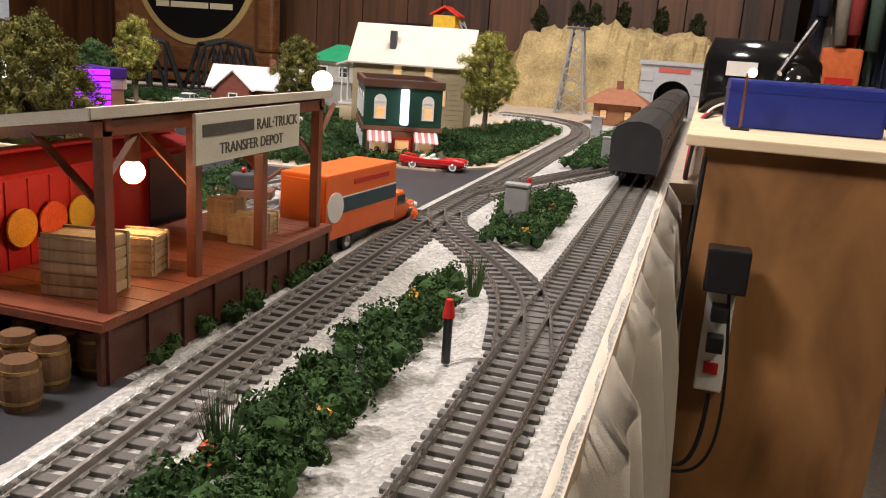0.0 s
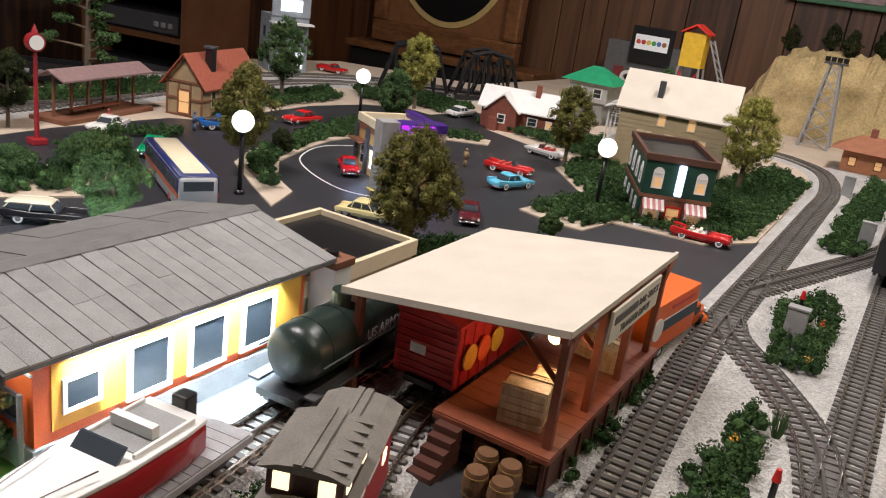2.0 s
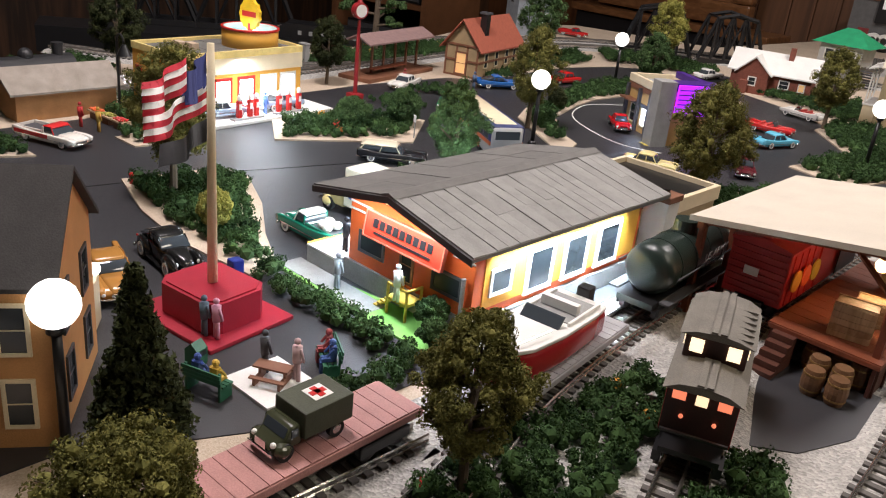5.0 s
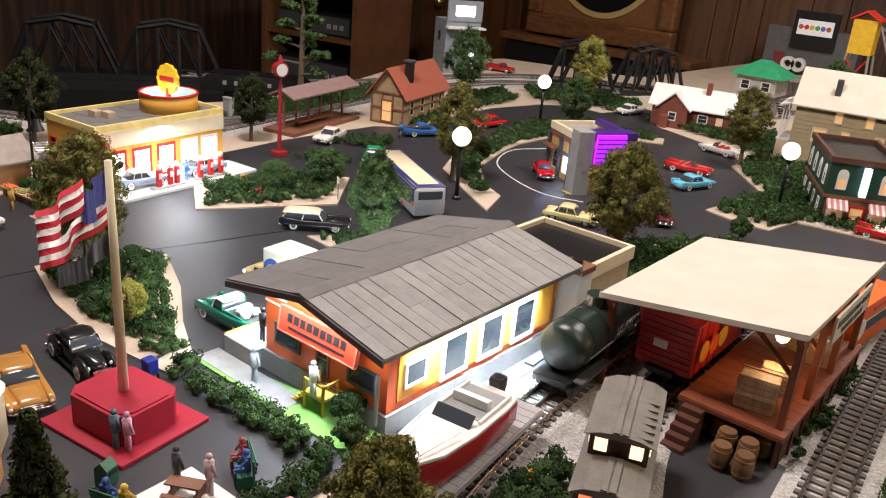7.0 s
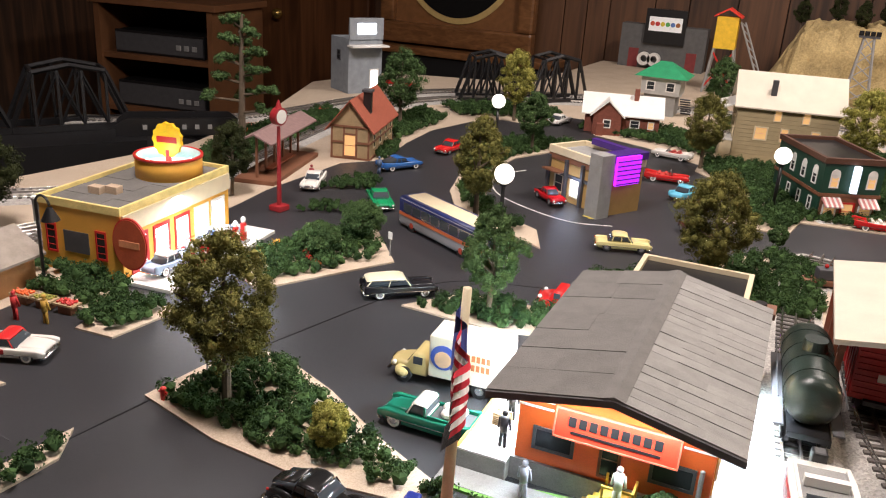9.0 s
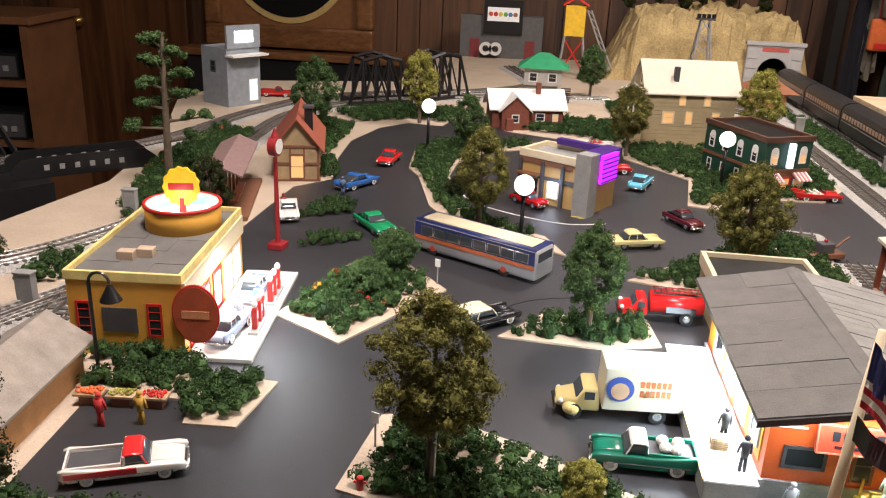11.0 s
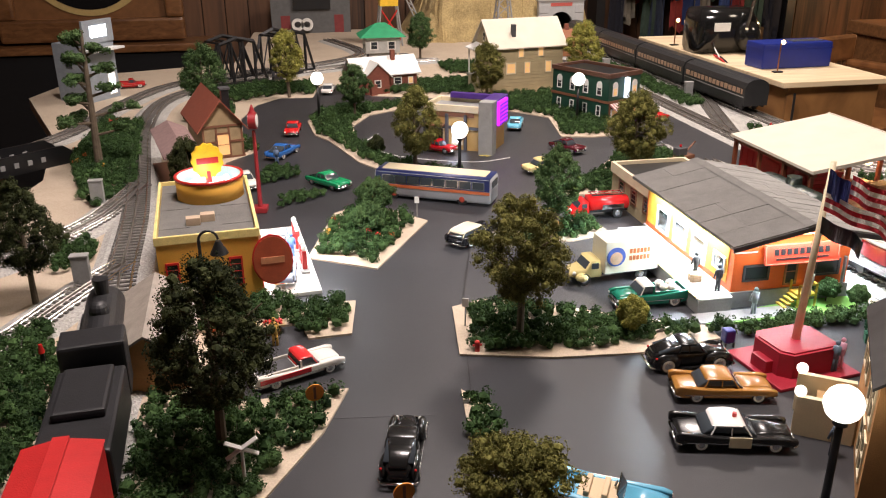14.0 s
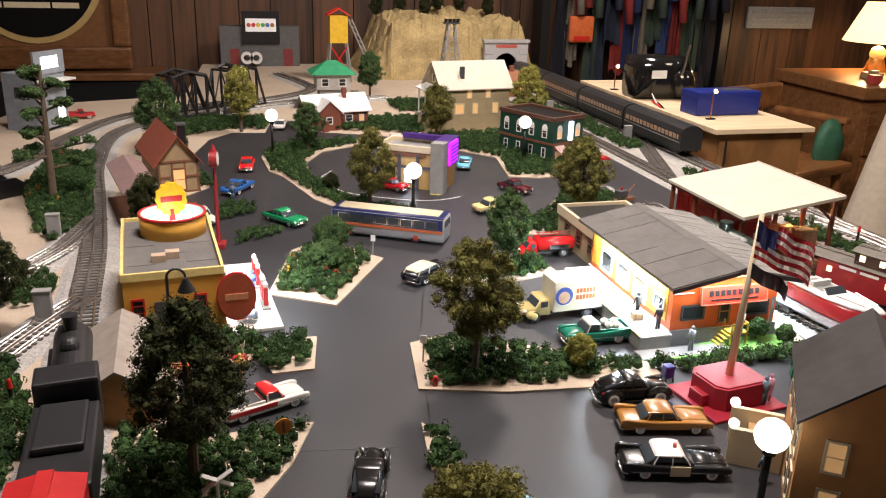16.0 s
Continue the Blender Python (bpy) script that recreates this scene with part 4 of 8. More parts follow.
# restaurant with violet sign
AR = thing("restaurant", "tan restaurant with a grey stone pylon and glowing violet sign", "restaurant", pose(-0.842, 0.842, 0, 0, 0, -32))
part("wall", box(0, 0.15, 0, 0.085, 0, 0.085), mat("ochre_wall", (0.46, 0.29, 0.1), 0.65, vary=0.15), AR)
for x in (0.002, 0.05, 0.092):
    part("post", box(x - 0.003, x + 0.003, -0.007, -0.001, 0, 0.078), DGREY, AR)
for y in (0.004, 0.043, 0.08):
    part("post", box(-0.006, -0.0005, y - 0.003, y + 0.003, 0, 0.078), DGREY, AR)
part("sill_band", box(-0.003, 0.125, -0.003, -0.0005, 0.046, 0.052), DGREY, AR)
part("roof", box(0.003, 0.147, 0.003, 0.082, 0.0855, 0.087), GREYC, AR)
for a in ((-0.003, 0.153, -0.003, 0.004), (-0.003, 0.004, 0.004, 0.081), (-0.003, 0.153, 0.081, 0.088), (0.146, 0.153, 0.004, 0.081)):
    part("parapet", box(*a, 0.082, 0.096, bevel=0.001), CREAM, AR)
part("fascia", box(-0.002, 0.11, -0.002, 0, 0.072, 0.081), BROWN, AR)
part("pylon", box(0.128, 0.158, -0.026, 0.004, 0, 0.112, bevel=0.001), GREYC, AR, "grey stone pylon")
part("badge", cy(bmesh.new(), 0, 0, 0, 0.002, 0.009, n=6, m=Matrix.Translation((0.1275, -0.011, 0.09)) @ Matrix.Rotation(-math.pi / 2, 4, "Y")), REDP, AR, "red hat-shaped badge")
part("roof_band", box(0.03, 0.125, 0.07, 0.084, 0.0965, 0.108, bevel=0.001), PURPLED, AR, "dark violet roof band")
part("canopy", box(0.125, 0.157, 0.005, 0.087, 0.0965, 0.11, bevel=0.001), PURPLED, AR, "dark violet roof band")
part("lit_panel", box(0.158, 0.164, 0.006, 0.062, 0.058, 0.108), PURPLE, AR, "glowing violet slatted panel")
for i in range(6):
    part("slat", box(0.1642, 0.166, 0.006, 0.0622, 0.06 + i * 0.008, 0.0615 + i * 0.008), PURPLED, AR)
for x in (0.03, 0.072):
    window(AR, x, 0, 0.012, 0.026, 0.036, "s", CREAM, COLDLIGHT if x > 0.06 else GLASSD)
for y in (0.025, 0.062):
    window(AR, 0, y, 0.015, 0.03, 0.035, "w", BROWN)
part("awning", box(0.0, 0.045, -0.018, -0.0005, 0.052, 0.055), BROWN, AR)
lamp("restaurant_light", "POINT", (-0.79, 0.78, 0.045), (0, 0, 0), 0.05, 0.005, tint=(0.5, 0.65, 1))

ln = struct("lane_line", sweep(bmesh.new(), spline([(-0.93, 0.98), (-0.965, 0.9), (-0.93, 0.8), (-0.86, 0.74), (-0.76, 0.7), (-0.68, 0.72)], 0.012), [(-0.0012, 0.0008), (-0.0012, 0.0016), (0.0012, 0.0016), (0.0012, 0.0008)]), WHITE, "thin white painted lane line round the drive-in")
ar = bmesh.new()
slab(ar, [(-0.012, -0.002), (0.003, -0.002), (0.003, -0.006), (0.012, 0), (0.003, 0.006), (0.003, 0.002), (-0.012, 0.002)], 0.0011, 0.0018)
ao = tagged(part("road_arrow", ar, mat("arrow_yellow", (0.75, 0.6, 0.12), 0.6)), "yellow painted arrow on the asphalt", "road marking", kind="structure")
ao.matrix_world = pose(-0.735, 0.742, 0.0, 0, 0, -20)

# brick house with snow-white roof
WB = house("brick_house", "small red brick house with a bright white roof", pose(-0.935, 1.455, 0, 0, 0, 14), 0.185, 0.09, 0.055, 0.092, BRICK, WHITE)
for a in ("gable",):
    part("gable", prism(bmesh.new(), [(0.02, 0), (0.09, 0), (0.09, 0.052), (0.055, 0.083), (0.02, 0.052)], "y", -0.025, 0.03), BRICK, WB)
    for s, e in ((0.012, 0.055), (0.098, 0.055)):
        part("gable_roof", prism(bmesh.new(), [(s, 0.045), (e, 0.085), (e, 0.0885), (s, 0.0485)], "y", -0.032, 0.045), WHITE, WB)
part("chimney", box(0.118, 0.13, 0.03, 0.042, 0.08, 0.112, bevel=0.001), BRICK, WB)
window(WB, 0.055, -0.025, 0.018, 0.02, 0.022, "s", WHITE)
window(WB, 0.125, 0, 0.018, 0.025, 0.022, "s", WHITE)
window(WB, 0.165, 0, 0.018, 0.016, 0.02, "s", WHITE, GLOWIN)
part("entry", box(0.03, 0.048, -0.04, -0.025, 0, 0.03), BRICK, WB)

# railway station
SN = house("railway_station", "cream station house with a red gable roof", pose(-1.306, 0.832, 0, 0, 0, 14), 0.082, 0.2, 0.07, 0.12, mat("station_tan", (0.36, 0.26, 0.14), 0.7), mat("red_shingle", (0.34, 0.09, 0.05), 0.8, vary=0.25, scale=150), ridge="y", over=0.011)
for x in (0.0, 0.026, 0.052, 0.078):
    part("timber", box(x, x + 0.004, -0.002, 0, 0, 0.07), BROWN, SN)
for z in (0.0, 0.033, 0.066):
    part("timber", box(0, 0.083, -0.0025, -0.0005, z, z + 0.004), BROWN, SN)
    part("timber", box(0.082, 0.0845, 0, 0.2, z, z + 0.004), BROWN, SN)
window(SN, 0.041, -0.002, 0.004, 0.03, 0.05, "s", BROWN, GLOWIN, name="station_door")
for y in (0.035, 0.085, 0.135, 0.175):
    window(SN, 0.0822, y, 0.02, 0.018, 0.034, "e", CREAM)
part("chimney", box(0.054, 0.07, 0.045, 0.061, 0.085, 0.132, bevel=0.001), BLACK, SN)
part("chimney_cap", box(0.051, 0.073, 0.042, 0.064, 0.132, 0.137, bevel=0.001), DGREY, SN)
PF = thing("platform_shelter", "station platform shelter with a long brown roof", "shelter", pose(-1.34, 0.576, 0, 0, 0, 13))
part("platform", box(-0.012, 0.066, -0.004, 0.235, 0, 0.008, bevel=0.001), BROWN, PF)
part("roof", prism(bmesh.new(), [(-0.008, 0.072), (0.026, 0.088), (0.06, 0.072), (0.06, 0.075), (0.026, 0.091), (-0.008, 0.075)], "y", 0.0, 0.24), mat("brown_shingle", (0.25, 0.16, 0.15), 0.8, vary=0.25, scale=120), PF)
for i in range(6):
    part("post", box(0.024, 0.028, 0.012 + i * 0.042, 0.016 + i * 0.042, 0.008, 0.087), BROWN, PF)
part("bench", box(0.032, 0.045, 0.04, 0.16, 0.018, 0.021), DEPOTWOOD, PF)

# filling station
FS = thing("filling_station", "yellow filling station with a round lit roof tower", "filling station")
FSM = Matrix.Translation((-1.303, 0.112, 0)) @ Matrix.Rotation(radians(5.3), 4, "Z") @ Matrix.Diagonal((0.83, 0.83, 1.1, 1)) @ Matrix.Translation((1.318, -0.14, 0))
FS.matrix_world = FSM
YEL = mat("filling_yellow", (0.78, 0.4, 0.06), 0.5, vary=0.12, scale=25)
part("wall", box(-1.318, -1.168, 0.14, 0.43, 0.0, 0.082), YEL, FS)
part("roof", box(-1.314, -1.172, 0.144, 0.426, 0.0825, 0.084), ROOFGREY, FS, "dark grey flat roof")
for i in range(6):
    for j in range(3):
        part("roof_sheet", box(-1.314 + j * 0.0473, -1.3145 + (j + 1) * 0.0473, 0.144 + i * 0.047, 0.1435 + (i + 1) * 0.047, 0.0841, 0.0848 + 0.0004 * ((i + j) % 2)), ROOFGREY, FS)
for a in ((-1.32, -1.166, 0.138, 0.143), (-1.32, -1.166, 0.427, 0.432), (-1.32, -1.315, 0.143, 0.427), (-1.171, -1.166, 0.143, 0.427)):
    part("parapet", box(*a, 0.08, 0.09, bevel=0.0008), mat("filling_cream", (0.8, 0.65, 0.25), 0.5), FS)
tw = new("roof_tower")
tw.parent, tw.location, tw.scale = FS, (-1.232, 0.35, 0.085), (1.3, 1.3, 1.1)
b = bmesh.new()
r = bmesh.ops.create_cone(b, cap_ends=False, segments=48, radius1=0.043, radius2=0.043, depth=0.024)
bmesh.ops.solidify(b, geom=b.faces[:], thickness=0.002)
bmesh.ops.translate(b, vec=(0, 0, 0.012), verts=b.verts)
smooth(part("drum", b, YEL, tw, "yellow drum wall"))
b = bmesh.new()
bmesh.ops.create_cone(b, cap_ends=False, segments=48, radius1=0.0445, radius2=0.0445, depth=0.003)
bmesh.ops.solidify(b, geom=b.faces[:], thickness=0.003)
bmesh.ops.translate(b, vec=(0, 0, 0.0245), verts=b.verts)
smooth(part("rim", b, REDP, tw, "thin red rim"))
# basin emission stands in for cold lamplight falling inside the drum
part("basin", cy(bmesh.new(), 0, 0, 0.0, 0.012, 0.041, n=40), mat("basin_glow", (0.55, 0.75, 0.75), 0.4, emit=0.5), tw, "pale blue basin with lamp glow put into its colour")
part("pillar", cy(bmesh.new(), 0, 0, 0.012, 0.03, 0.004), REDP, tw)
b = bmesh.new()
bmesh.ops.create_cone(b, cap_ends=False, segments=48, radius1=0.0405, radius2=0.0405, depth=0.014)
bmesh.ops.solidify(b, geom=b.faces[:], thickness=0.0006)
bmesh.ops.translate(b, vec=(0, 0, 0.0185), verts=b.verts)
smooth(part("liner", b, mat("liner_pale", (0.55, 0.68, 0.66), 0.5), tw, "pale blue inner wall"))
for k in range(4):
    smooth(part("tower_bulb", ball(bmesh.new(), 0.027 * math.cos(k * 1.57 + 0.6), 0.027 * math.sin(k * 1.57 + 0.6), 0.016, 0.004), COLDLIGHT, tw))
b = bmesh.new()
ngon = [(0.02 * math.cos(a) * (1.06 if i % 2 else 0.96), 0.02 * math.sin(a) * (1.06 if i % 2 else 0.96)) for i, a in enumerate([2 * math.pi * k / 26 for k in range(26)])]
slab(b, ngon, -0.003, 0.003)
o = part("roundel", b, mat("roundel_yellow", (0.85, 0.5, 0.02), 0.4, emit=0.12), tw, "yellow scalloped roundel")
o.matrix_local = pose(0, 0, 0.042, 90, 0, 8)
o2 = part("roundel_band", bx(bmesh.new(), -0.014, 0.014, -0.003, 0.004, 0.003, 0.0036), REDP, o, "red lettering bar")
part("roundel_band", bx(bmesh.new(), -0.014, 0.014, -0.003, 0.004, -0.0036, -0.003), REDP, o, "red lettering bar")
lamp("tower_light", "POINT", (-1.245, 0.265, 0.128), (0, 0, 0), 0.03, 0.005, tint=(0.8, 0.95, 1))
for x in (-1.298, -1.205):
    window(FS, x, 0.14, 0.022, 0.02, 0.036, "s", REDP, bars=3)
part("poster_board", box(-1.274, -1.228, 0.1385, 0.14, 0.026, 0.052), DGREY, FS)
rs_ = part("round_sign", cy(bmesh.new(), 0, 0, 0, 0.004, 0.029, n=36, m=Matrix.Translation((-1.15, 0.139, 0.05)) @ Matrix.Rotation(math.pi / 2, 4, "X")), mat("rust_red", (0.42, 0.08, 0.03), 0.7, vary=0.3), FS, "rusty red round sign")
part("sign_band", box(-1.168, -1.132, 0.1342, 0.135, 0.046, 0.054), mat("rust_pale", (0.6, 0.25, 0.12), 0.7), rs_)
part("sign_rim", cy(bmesh.new(), 0, 0, -0.0005, 0.003, 0.031, n=36, m=Matrix.Translation((-1.15, 0.139, 0.05)) @ Matrix.Rotation(math.pi / 2, 4, "X")), REDP, rs_)
part("front_band", box(-1.168, -1.164, 0.143, 0.43, 0.058, 0.08), CREAM, FS)
for y in (0.18, 0.235, 0.29, 0.345, 0.395):
    window(FS, -1.168, y, 0.004, 0.042, 0.048, "e", REDP if y < 0.3 else WHITE, COLDLIGHT, bars=3)
for x, y in ((-1.262, 0.205), (-1.24, 0.218)):
    part("roof_hatch", box(x - 0.011, x + 0.011, y - 0.008, y + 0.008, 0.0845, 0.094, bevel=0.001), mat("hatch_tan", (0.5, 0.38, 0.27), 0.7), FS, "small tan roof hatch")
FORECARS = []
pad = thing("forecourt", "white forecourt pad before the pumps", "forecourt")
pad.matrix_world = FSM
part("slab", box(-1.164, -1.078, 0.13, 0.44, 0.001, 0.006, bevel=0.001), WHITE, pad)
for y in (0.2, 0.3):
    part("pump_kerb", box(-1.101, -1.087, y, y + 0.07, 0.006, 0.009), GREYC, pad)
lamp("forecourt_light", "AREA", (-1.176, 0.235, 0.088), (-1.15, 0.235, 0), 0.8, 0.02, 0.2, (0.9, 0.96, 1))
for y in (0.215, 0.24, 0.255, 0.31, 0.335, 0.36):
    p = thing("fuel_pump", "red and white fuel pump on the forecourt", "fuel pump", FSM @ pose(-1.094, y, 0.009), group="fuel pumps")
    part("body", box(-0.004, 0.004, -0.0045, 0.0045, 0, 0.024, bevel=0.0015), REDP, p)
    part("panel", box(0.004, 0.0045, -0.003, 0.003, 0.012, 0.02), WHITE, p)
    part("globe", ball(bmesh.new(), 0, 0, 0.028, 0.0045), WHITE, p)

for dx, dy, yaw in ((-1.128, 0.2, 88), (-1.125, 0.34, 92)):
    m_ = FSM @ Matrix.Translation((dx, dy, 0.006))
    FORECARS.append((m_.translation.x, m_.translation.y, yaw))

# small market stall and brown shed by the street
MK = house("market_shed", "weathered tan market shed with a grey roof", pose(-1.33, -0.09, 0, 0, 0, 3), 0.075, 0.15, 0.045, 0.068, mat("shed_orange", (0.4, 0.2, 0.08), 0.8), mat("shed_roof", (0.3, 0.26, 0.22), 0.8, vary=0.3), ridge="y")

# schoolhouse by the flagpole
SC = house("schoolhouse", "tall amber house with a dark gable roof and white trim", pose(-0.69, -0.393, 0, 0, 0, -34.8), 0.12, 0.15, 0.118, 0.168, mat("amber_siding", (0.55, 0.28, 0.1), 0.7, vary=0.12), mat("charcoal_shingle", (0.045, 0.042, 0.04), 0.85, vary=0.3), ridge="y", over=0.006)
for y in (0.022, 0.052, 0.098, 0.128):
    for z in (0.016, 0.068):
        if z > 0.05 or y < 0.09:
            window(SC, 0, y, z, 0.022, 0.04, "w", CREAM)
        window(SC, 0.12, y, z, 0.02, 0.036, "e", CREAM)
for x in (0.03, 0.085):
    for z in (0.018, 0.068):
        window(SC, x, 0.15, z, 0.02, 0.034, "n", DGREY)
        window(SC, x, 0, z, 0.02, 0.034, "s", CREAM, GLOWIN)
part("stoop", box(-0.036, 0, 0.094, 0.14, 0, 0.028), mat("stoop_tan", (0.5, 0.32, 0.15), 0.7), SC)
for y in (0.094, 0.14):
    part("stoop_wall", box(-0.055, -0.002, y - 0.003, y + 0.003, 0, 0.042), CREAM, SC)
    smooth(part("stoop_globe", ball(bmesh.new(), -0.052, y, 0.047, 0.0055), GLOBE, SC))

# signal tower with green roof
PG = thing("signal_tower", "grey signal tower with a green hipped roof", "signal tower", pose(-0.815, 1.86, 0))
part("base", box(-0.045, 0.045, -0.04, 0.04, 0, 0.06), GREYC, PG)
part("cabin", box(-0.055, 0.055, -0.05, 0.05, 0.06, 0.11), mat("pale_grey", (0.5, 0.5, 0.48), 0.6), PG)
b = bmesh.new()
q = [b.verts.new(v) for v in ((-0.075, -0.068, 0.11), (0.075, -0.068, 0.11), (0.075, 0.068, 0.11), (-0.075, 0.068, 0.11))]
tp = [b.verts.new((-0.015, 0, 0.15)), b.verts.new((0.015, 0, 0.15))]
for fc in ((q[0], q[1], tp[1], tp[0]), (q[1], q[2], tp[1]), (q[2], q[3], tp[0], tp[1]), (q[3], q[0], tp[0]), (q[3], q[2], q[1], q[0])):
    b.faces.new(fc)
part("roof", b, mat("roof_green", (0.02, 0.28, 0.12), 0.6), PG, "green hipped roof")
for x in (-0.028, 0.028):
    window(PG, x, -0.05, 0.07, 0.026, 0.028, "s", WHITE, GLASSD)
for i in range(7):
    part("stair", box(0.056, 0.085, -0.03 + i * 0.009, -0.021 + i * 0.009, 0.05 - i * 0.008, 0.053 - i * 0.008), DGREY, PG)

# yellow coaling tower
CT = thing("coaling_tower", "yellow tower hut with a red roof on grey legs", "tower", pose(-0.718, 2.42, 0))
part("hut", box(-0.035, 0.035, -0.03, 0.03, 0.15, 0.255), mat("tower_yellow", (0.8, 0.5, 0.03), 0.5), CT)
part("roof", prism(bmesh.new(), [(-0.045, 0.252), (0, 0.278), (0.045, 0.252), (0.045, 0.257), (0, 0.284), (-0.045, 0.257)], "y", -0.038, 0.038), mat("tower_red", (0.75, 0.04, 0.02), 0.5), CT)
for x, y in ((-0.04, -0.03), (0.04, -0.03), (-0.04, 0.03), (0.04, 0.03)):
    part("leg", rod(bmesh.new(), (x * 1.2, y * 1.2, 0), (x * 0.8, y, 0.15), 0.004, 6), GREYC, CT)
for x in (-1, 1):
    part("cross", rod(bmesh.new(), (x * 0.046, -0.034, 0.02), (-x * 0.034, -0.03, 0.14), 0.003, 6), REDP, CT)
for k in (0, 0.014):
    part("chute_rail", rod(bmesh.new(), (0.04 + k, 0, 0.24), (0.13 + k, 0, 0.04), 0.003, 6), GREYC, CT)
for i in range(8):
    part("chute_rung", rod(bmesh.new(), (0.04 + i * 0.012, 0, 0.24 - i * 0.026), (0.06 + i * 0.012, 0, 0.225 - i * 0.026), 0.002, 5), GREYC, CT)

# floodlight tower
FT = thing("floodlight_tower", "grey lattice floodlight tower", "tower", pose(-0.29, 2.3, 0))
for sx in (-1, 1):
    for sy in (-1, 1):
        part("leg", rod(bmesh.new(), (sx * 0.04, sy * 0.04, 0), (sx * 0.014, sy * 0.014, 0.235), 0.0035, 6), GREYC, FT)
for i in range(6):
    za, zb = 0.235 * i / 6, 0.235 * (i + 1) / 6
    a, c = 0.04 - 0.026 * i / 6, 0.04 - 0.026 * (i + 1) / 6
    for s in (-1, 1):
        part("lattice", rod(bmesh.new(), (-s * a, -a, za), (s * c, -c, zb), 0.002, 5), GREYC, FT)
        part("lattice", rod(bmesh.new(), (-a, -s * a, za), (-c, s * c, zb), 0.002, 5), GREYC, FT)
part("platform", box(-0.03, 0.03, -0.02, 0.02, 0.235, 0.24), DGREY, FT)
for i in range(4):
    part("floodlight", cy(bmesh.new(), -0.024 + i * 0.016, -0.01, 0.242, 0.255, 0.007), BLACK, FT)

# mountain and tunnel
MT = thing("mountain", "tan plaster mountain with rough folded rock faces", "mountain")
b = bmesh.new()
nx, ny = 60, 26
grid = []
for i in range(nx + 1):
    row = []
    for j in range(ny + 1):
        u, v = i / nx, j / ny
        x, y = -0.6 + 0.73 * u, 2.43 + 0.55 * v
        e = min(1, u * 6) * min(1, (1 - u) * 14) * min(1, v * 9)
        z = e * (0.2 + 0.04 * math.sin(u * 3.1) + 0.05 * noise.noise((x * 6, y * 6, 0)) + 0.03 * noise.noise((x * 22, y * 22, 3)) + 0.012 * noise.noise((x * 60, y * 60, 3)))
        row.append(b.verts.new((x + 0.012 * noise.noise((x * 20, y * 20, 9)), y + 0.025 * noise.noise((x * 14, z * 40, 5)), max(0, z))))
    grid.append(row)
for i in range(nx):
    for j in range(ny):
        q = (grid[i][j], grid[i + 1][j], grid[i + 1][j + 1], grid[i][j + 1])
        c = sum((v.co for v in q), Vector()) / 4
        if not (abs(c.x + 0.018) < 0.066 and c.z < 0.128):
            b.faces.new(q)
part("rock", b, ROCK, MT)
TP = thing("tunnel_portal", "grey stone-block tunnel portal with a round arch", "tunnel portal", pose(-0.018, 2.425, 0))
W, Hh, R, Z = 0.095, 0.152, 0.052, 0.058
outer = [(-W, 0), (-W, Hh), (W, Hh), (W, 0)]
arch = [(R * math.cos(math.pi * k / 16), Z + R * math.sin(math.pi * k / 16)) for k in range(17)]
prism(b := bmesh.new(), [(-W, 0), (-R, 0), (-R, Z)] + [(-x, z) for x, z in arch[1:8]] + [(0, Z + R), (0, Hh), (-W, Hh)], "y", -0.012, 0.012)
prism(b, [(W, 0), (R, 0), (R, Z)] + [(x, z) for x, z in arch[1:8]] + [(0, Z + R), (0, Hh), (W, Hh)], "y", -0.012, 0.012)
part("portal_wall", b, STONE, TP)
part("coping", box(-W - 0.006, W + 0.006, -0.018, 0.012, Hh, Hh + 0.012, bevel=0.001), STONE, TP)
for i in range(4):
    for s in (-1, 1):
        part("stone_block", box(s * 0.075 - 0.018, s * 0.075 + 0.018, -0.0145, -0.012, 0.004 + i * 0.034, 0.034 + i * 0.034, bevel=0.001), STONE, TP)
part("plaque_bars", box(-0.045, 0.045, -0.0135, -0.012, 0.132, 0.145), mat("plaque_red", (0.5, 0.1, 0.08), 0.6), TP, "faded red lettering bars")
# black lining and end plate paint the tunnel's inner darkness
part("bore", box(-0.06, 0.06, 0.02, 0.5, 0.0, 0.004), BLACK, TP)
part("bore_wall", box(-0.062, 0.062, 0.012, 0.3, 0.112, 0.118), BLACK, TP)
part("bore_back", box(-0.062, 0.062, 0.3, 0.306, 0.0, 0.12), BLACK, TP)
for s in (-1, 1):
    part("bore_side", box(s * 0.062 - 0.003, s * 0.062 + 0.003, 0.012, 0.3, 0, 0.12), BLACK, TP)

# small brown depot by the tunnel
HT = thing("wayside_depot", "small brown depot with a hipped tile roof", "depot", pose(-0.13, 2.02, 0))
part("wall", box(-0.055, 0.055, -0.04, 0.04, 0, 0.055), mat("depot_rust", (0.42, 0.18, 0.08), 0.7), HT)
b = bmesh.new()
q = [b.verts.new(v) for v in ((-0.085, -0.07, 0.055), (0.085, -0.07, 0.055), (0.085, 0.07, 0.055), (-0.085, 0.07, 0.055))]
tp = [b.verts.new((-0.025, 0, 0.092)), b.verts.new((0.025, 0, 0.092))]
for fc in ((q[0], q[1], tp[1], tp[0]), (q[1], q[2], tp[1]), (q[2], q[3], tp[0], tp[1]), (q[3], q[0], tp[0]), (q[3], q[2], q[1], q[0])):
    b.faces.new(fc)
part("roof", b, mat("tile_brown", (0.3, 0.12, 0.06), 0.7), HT)
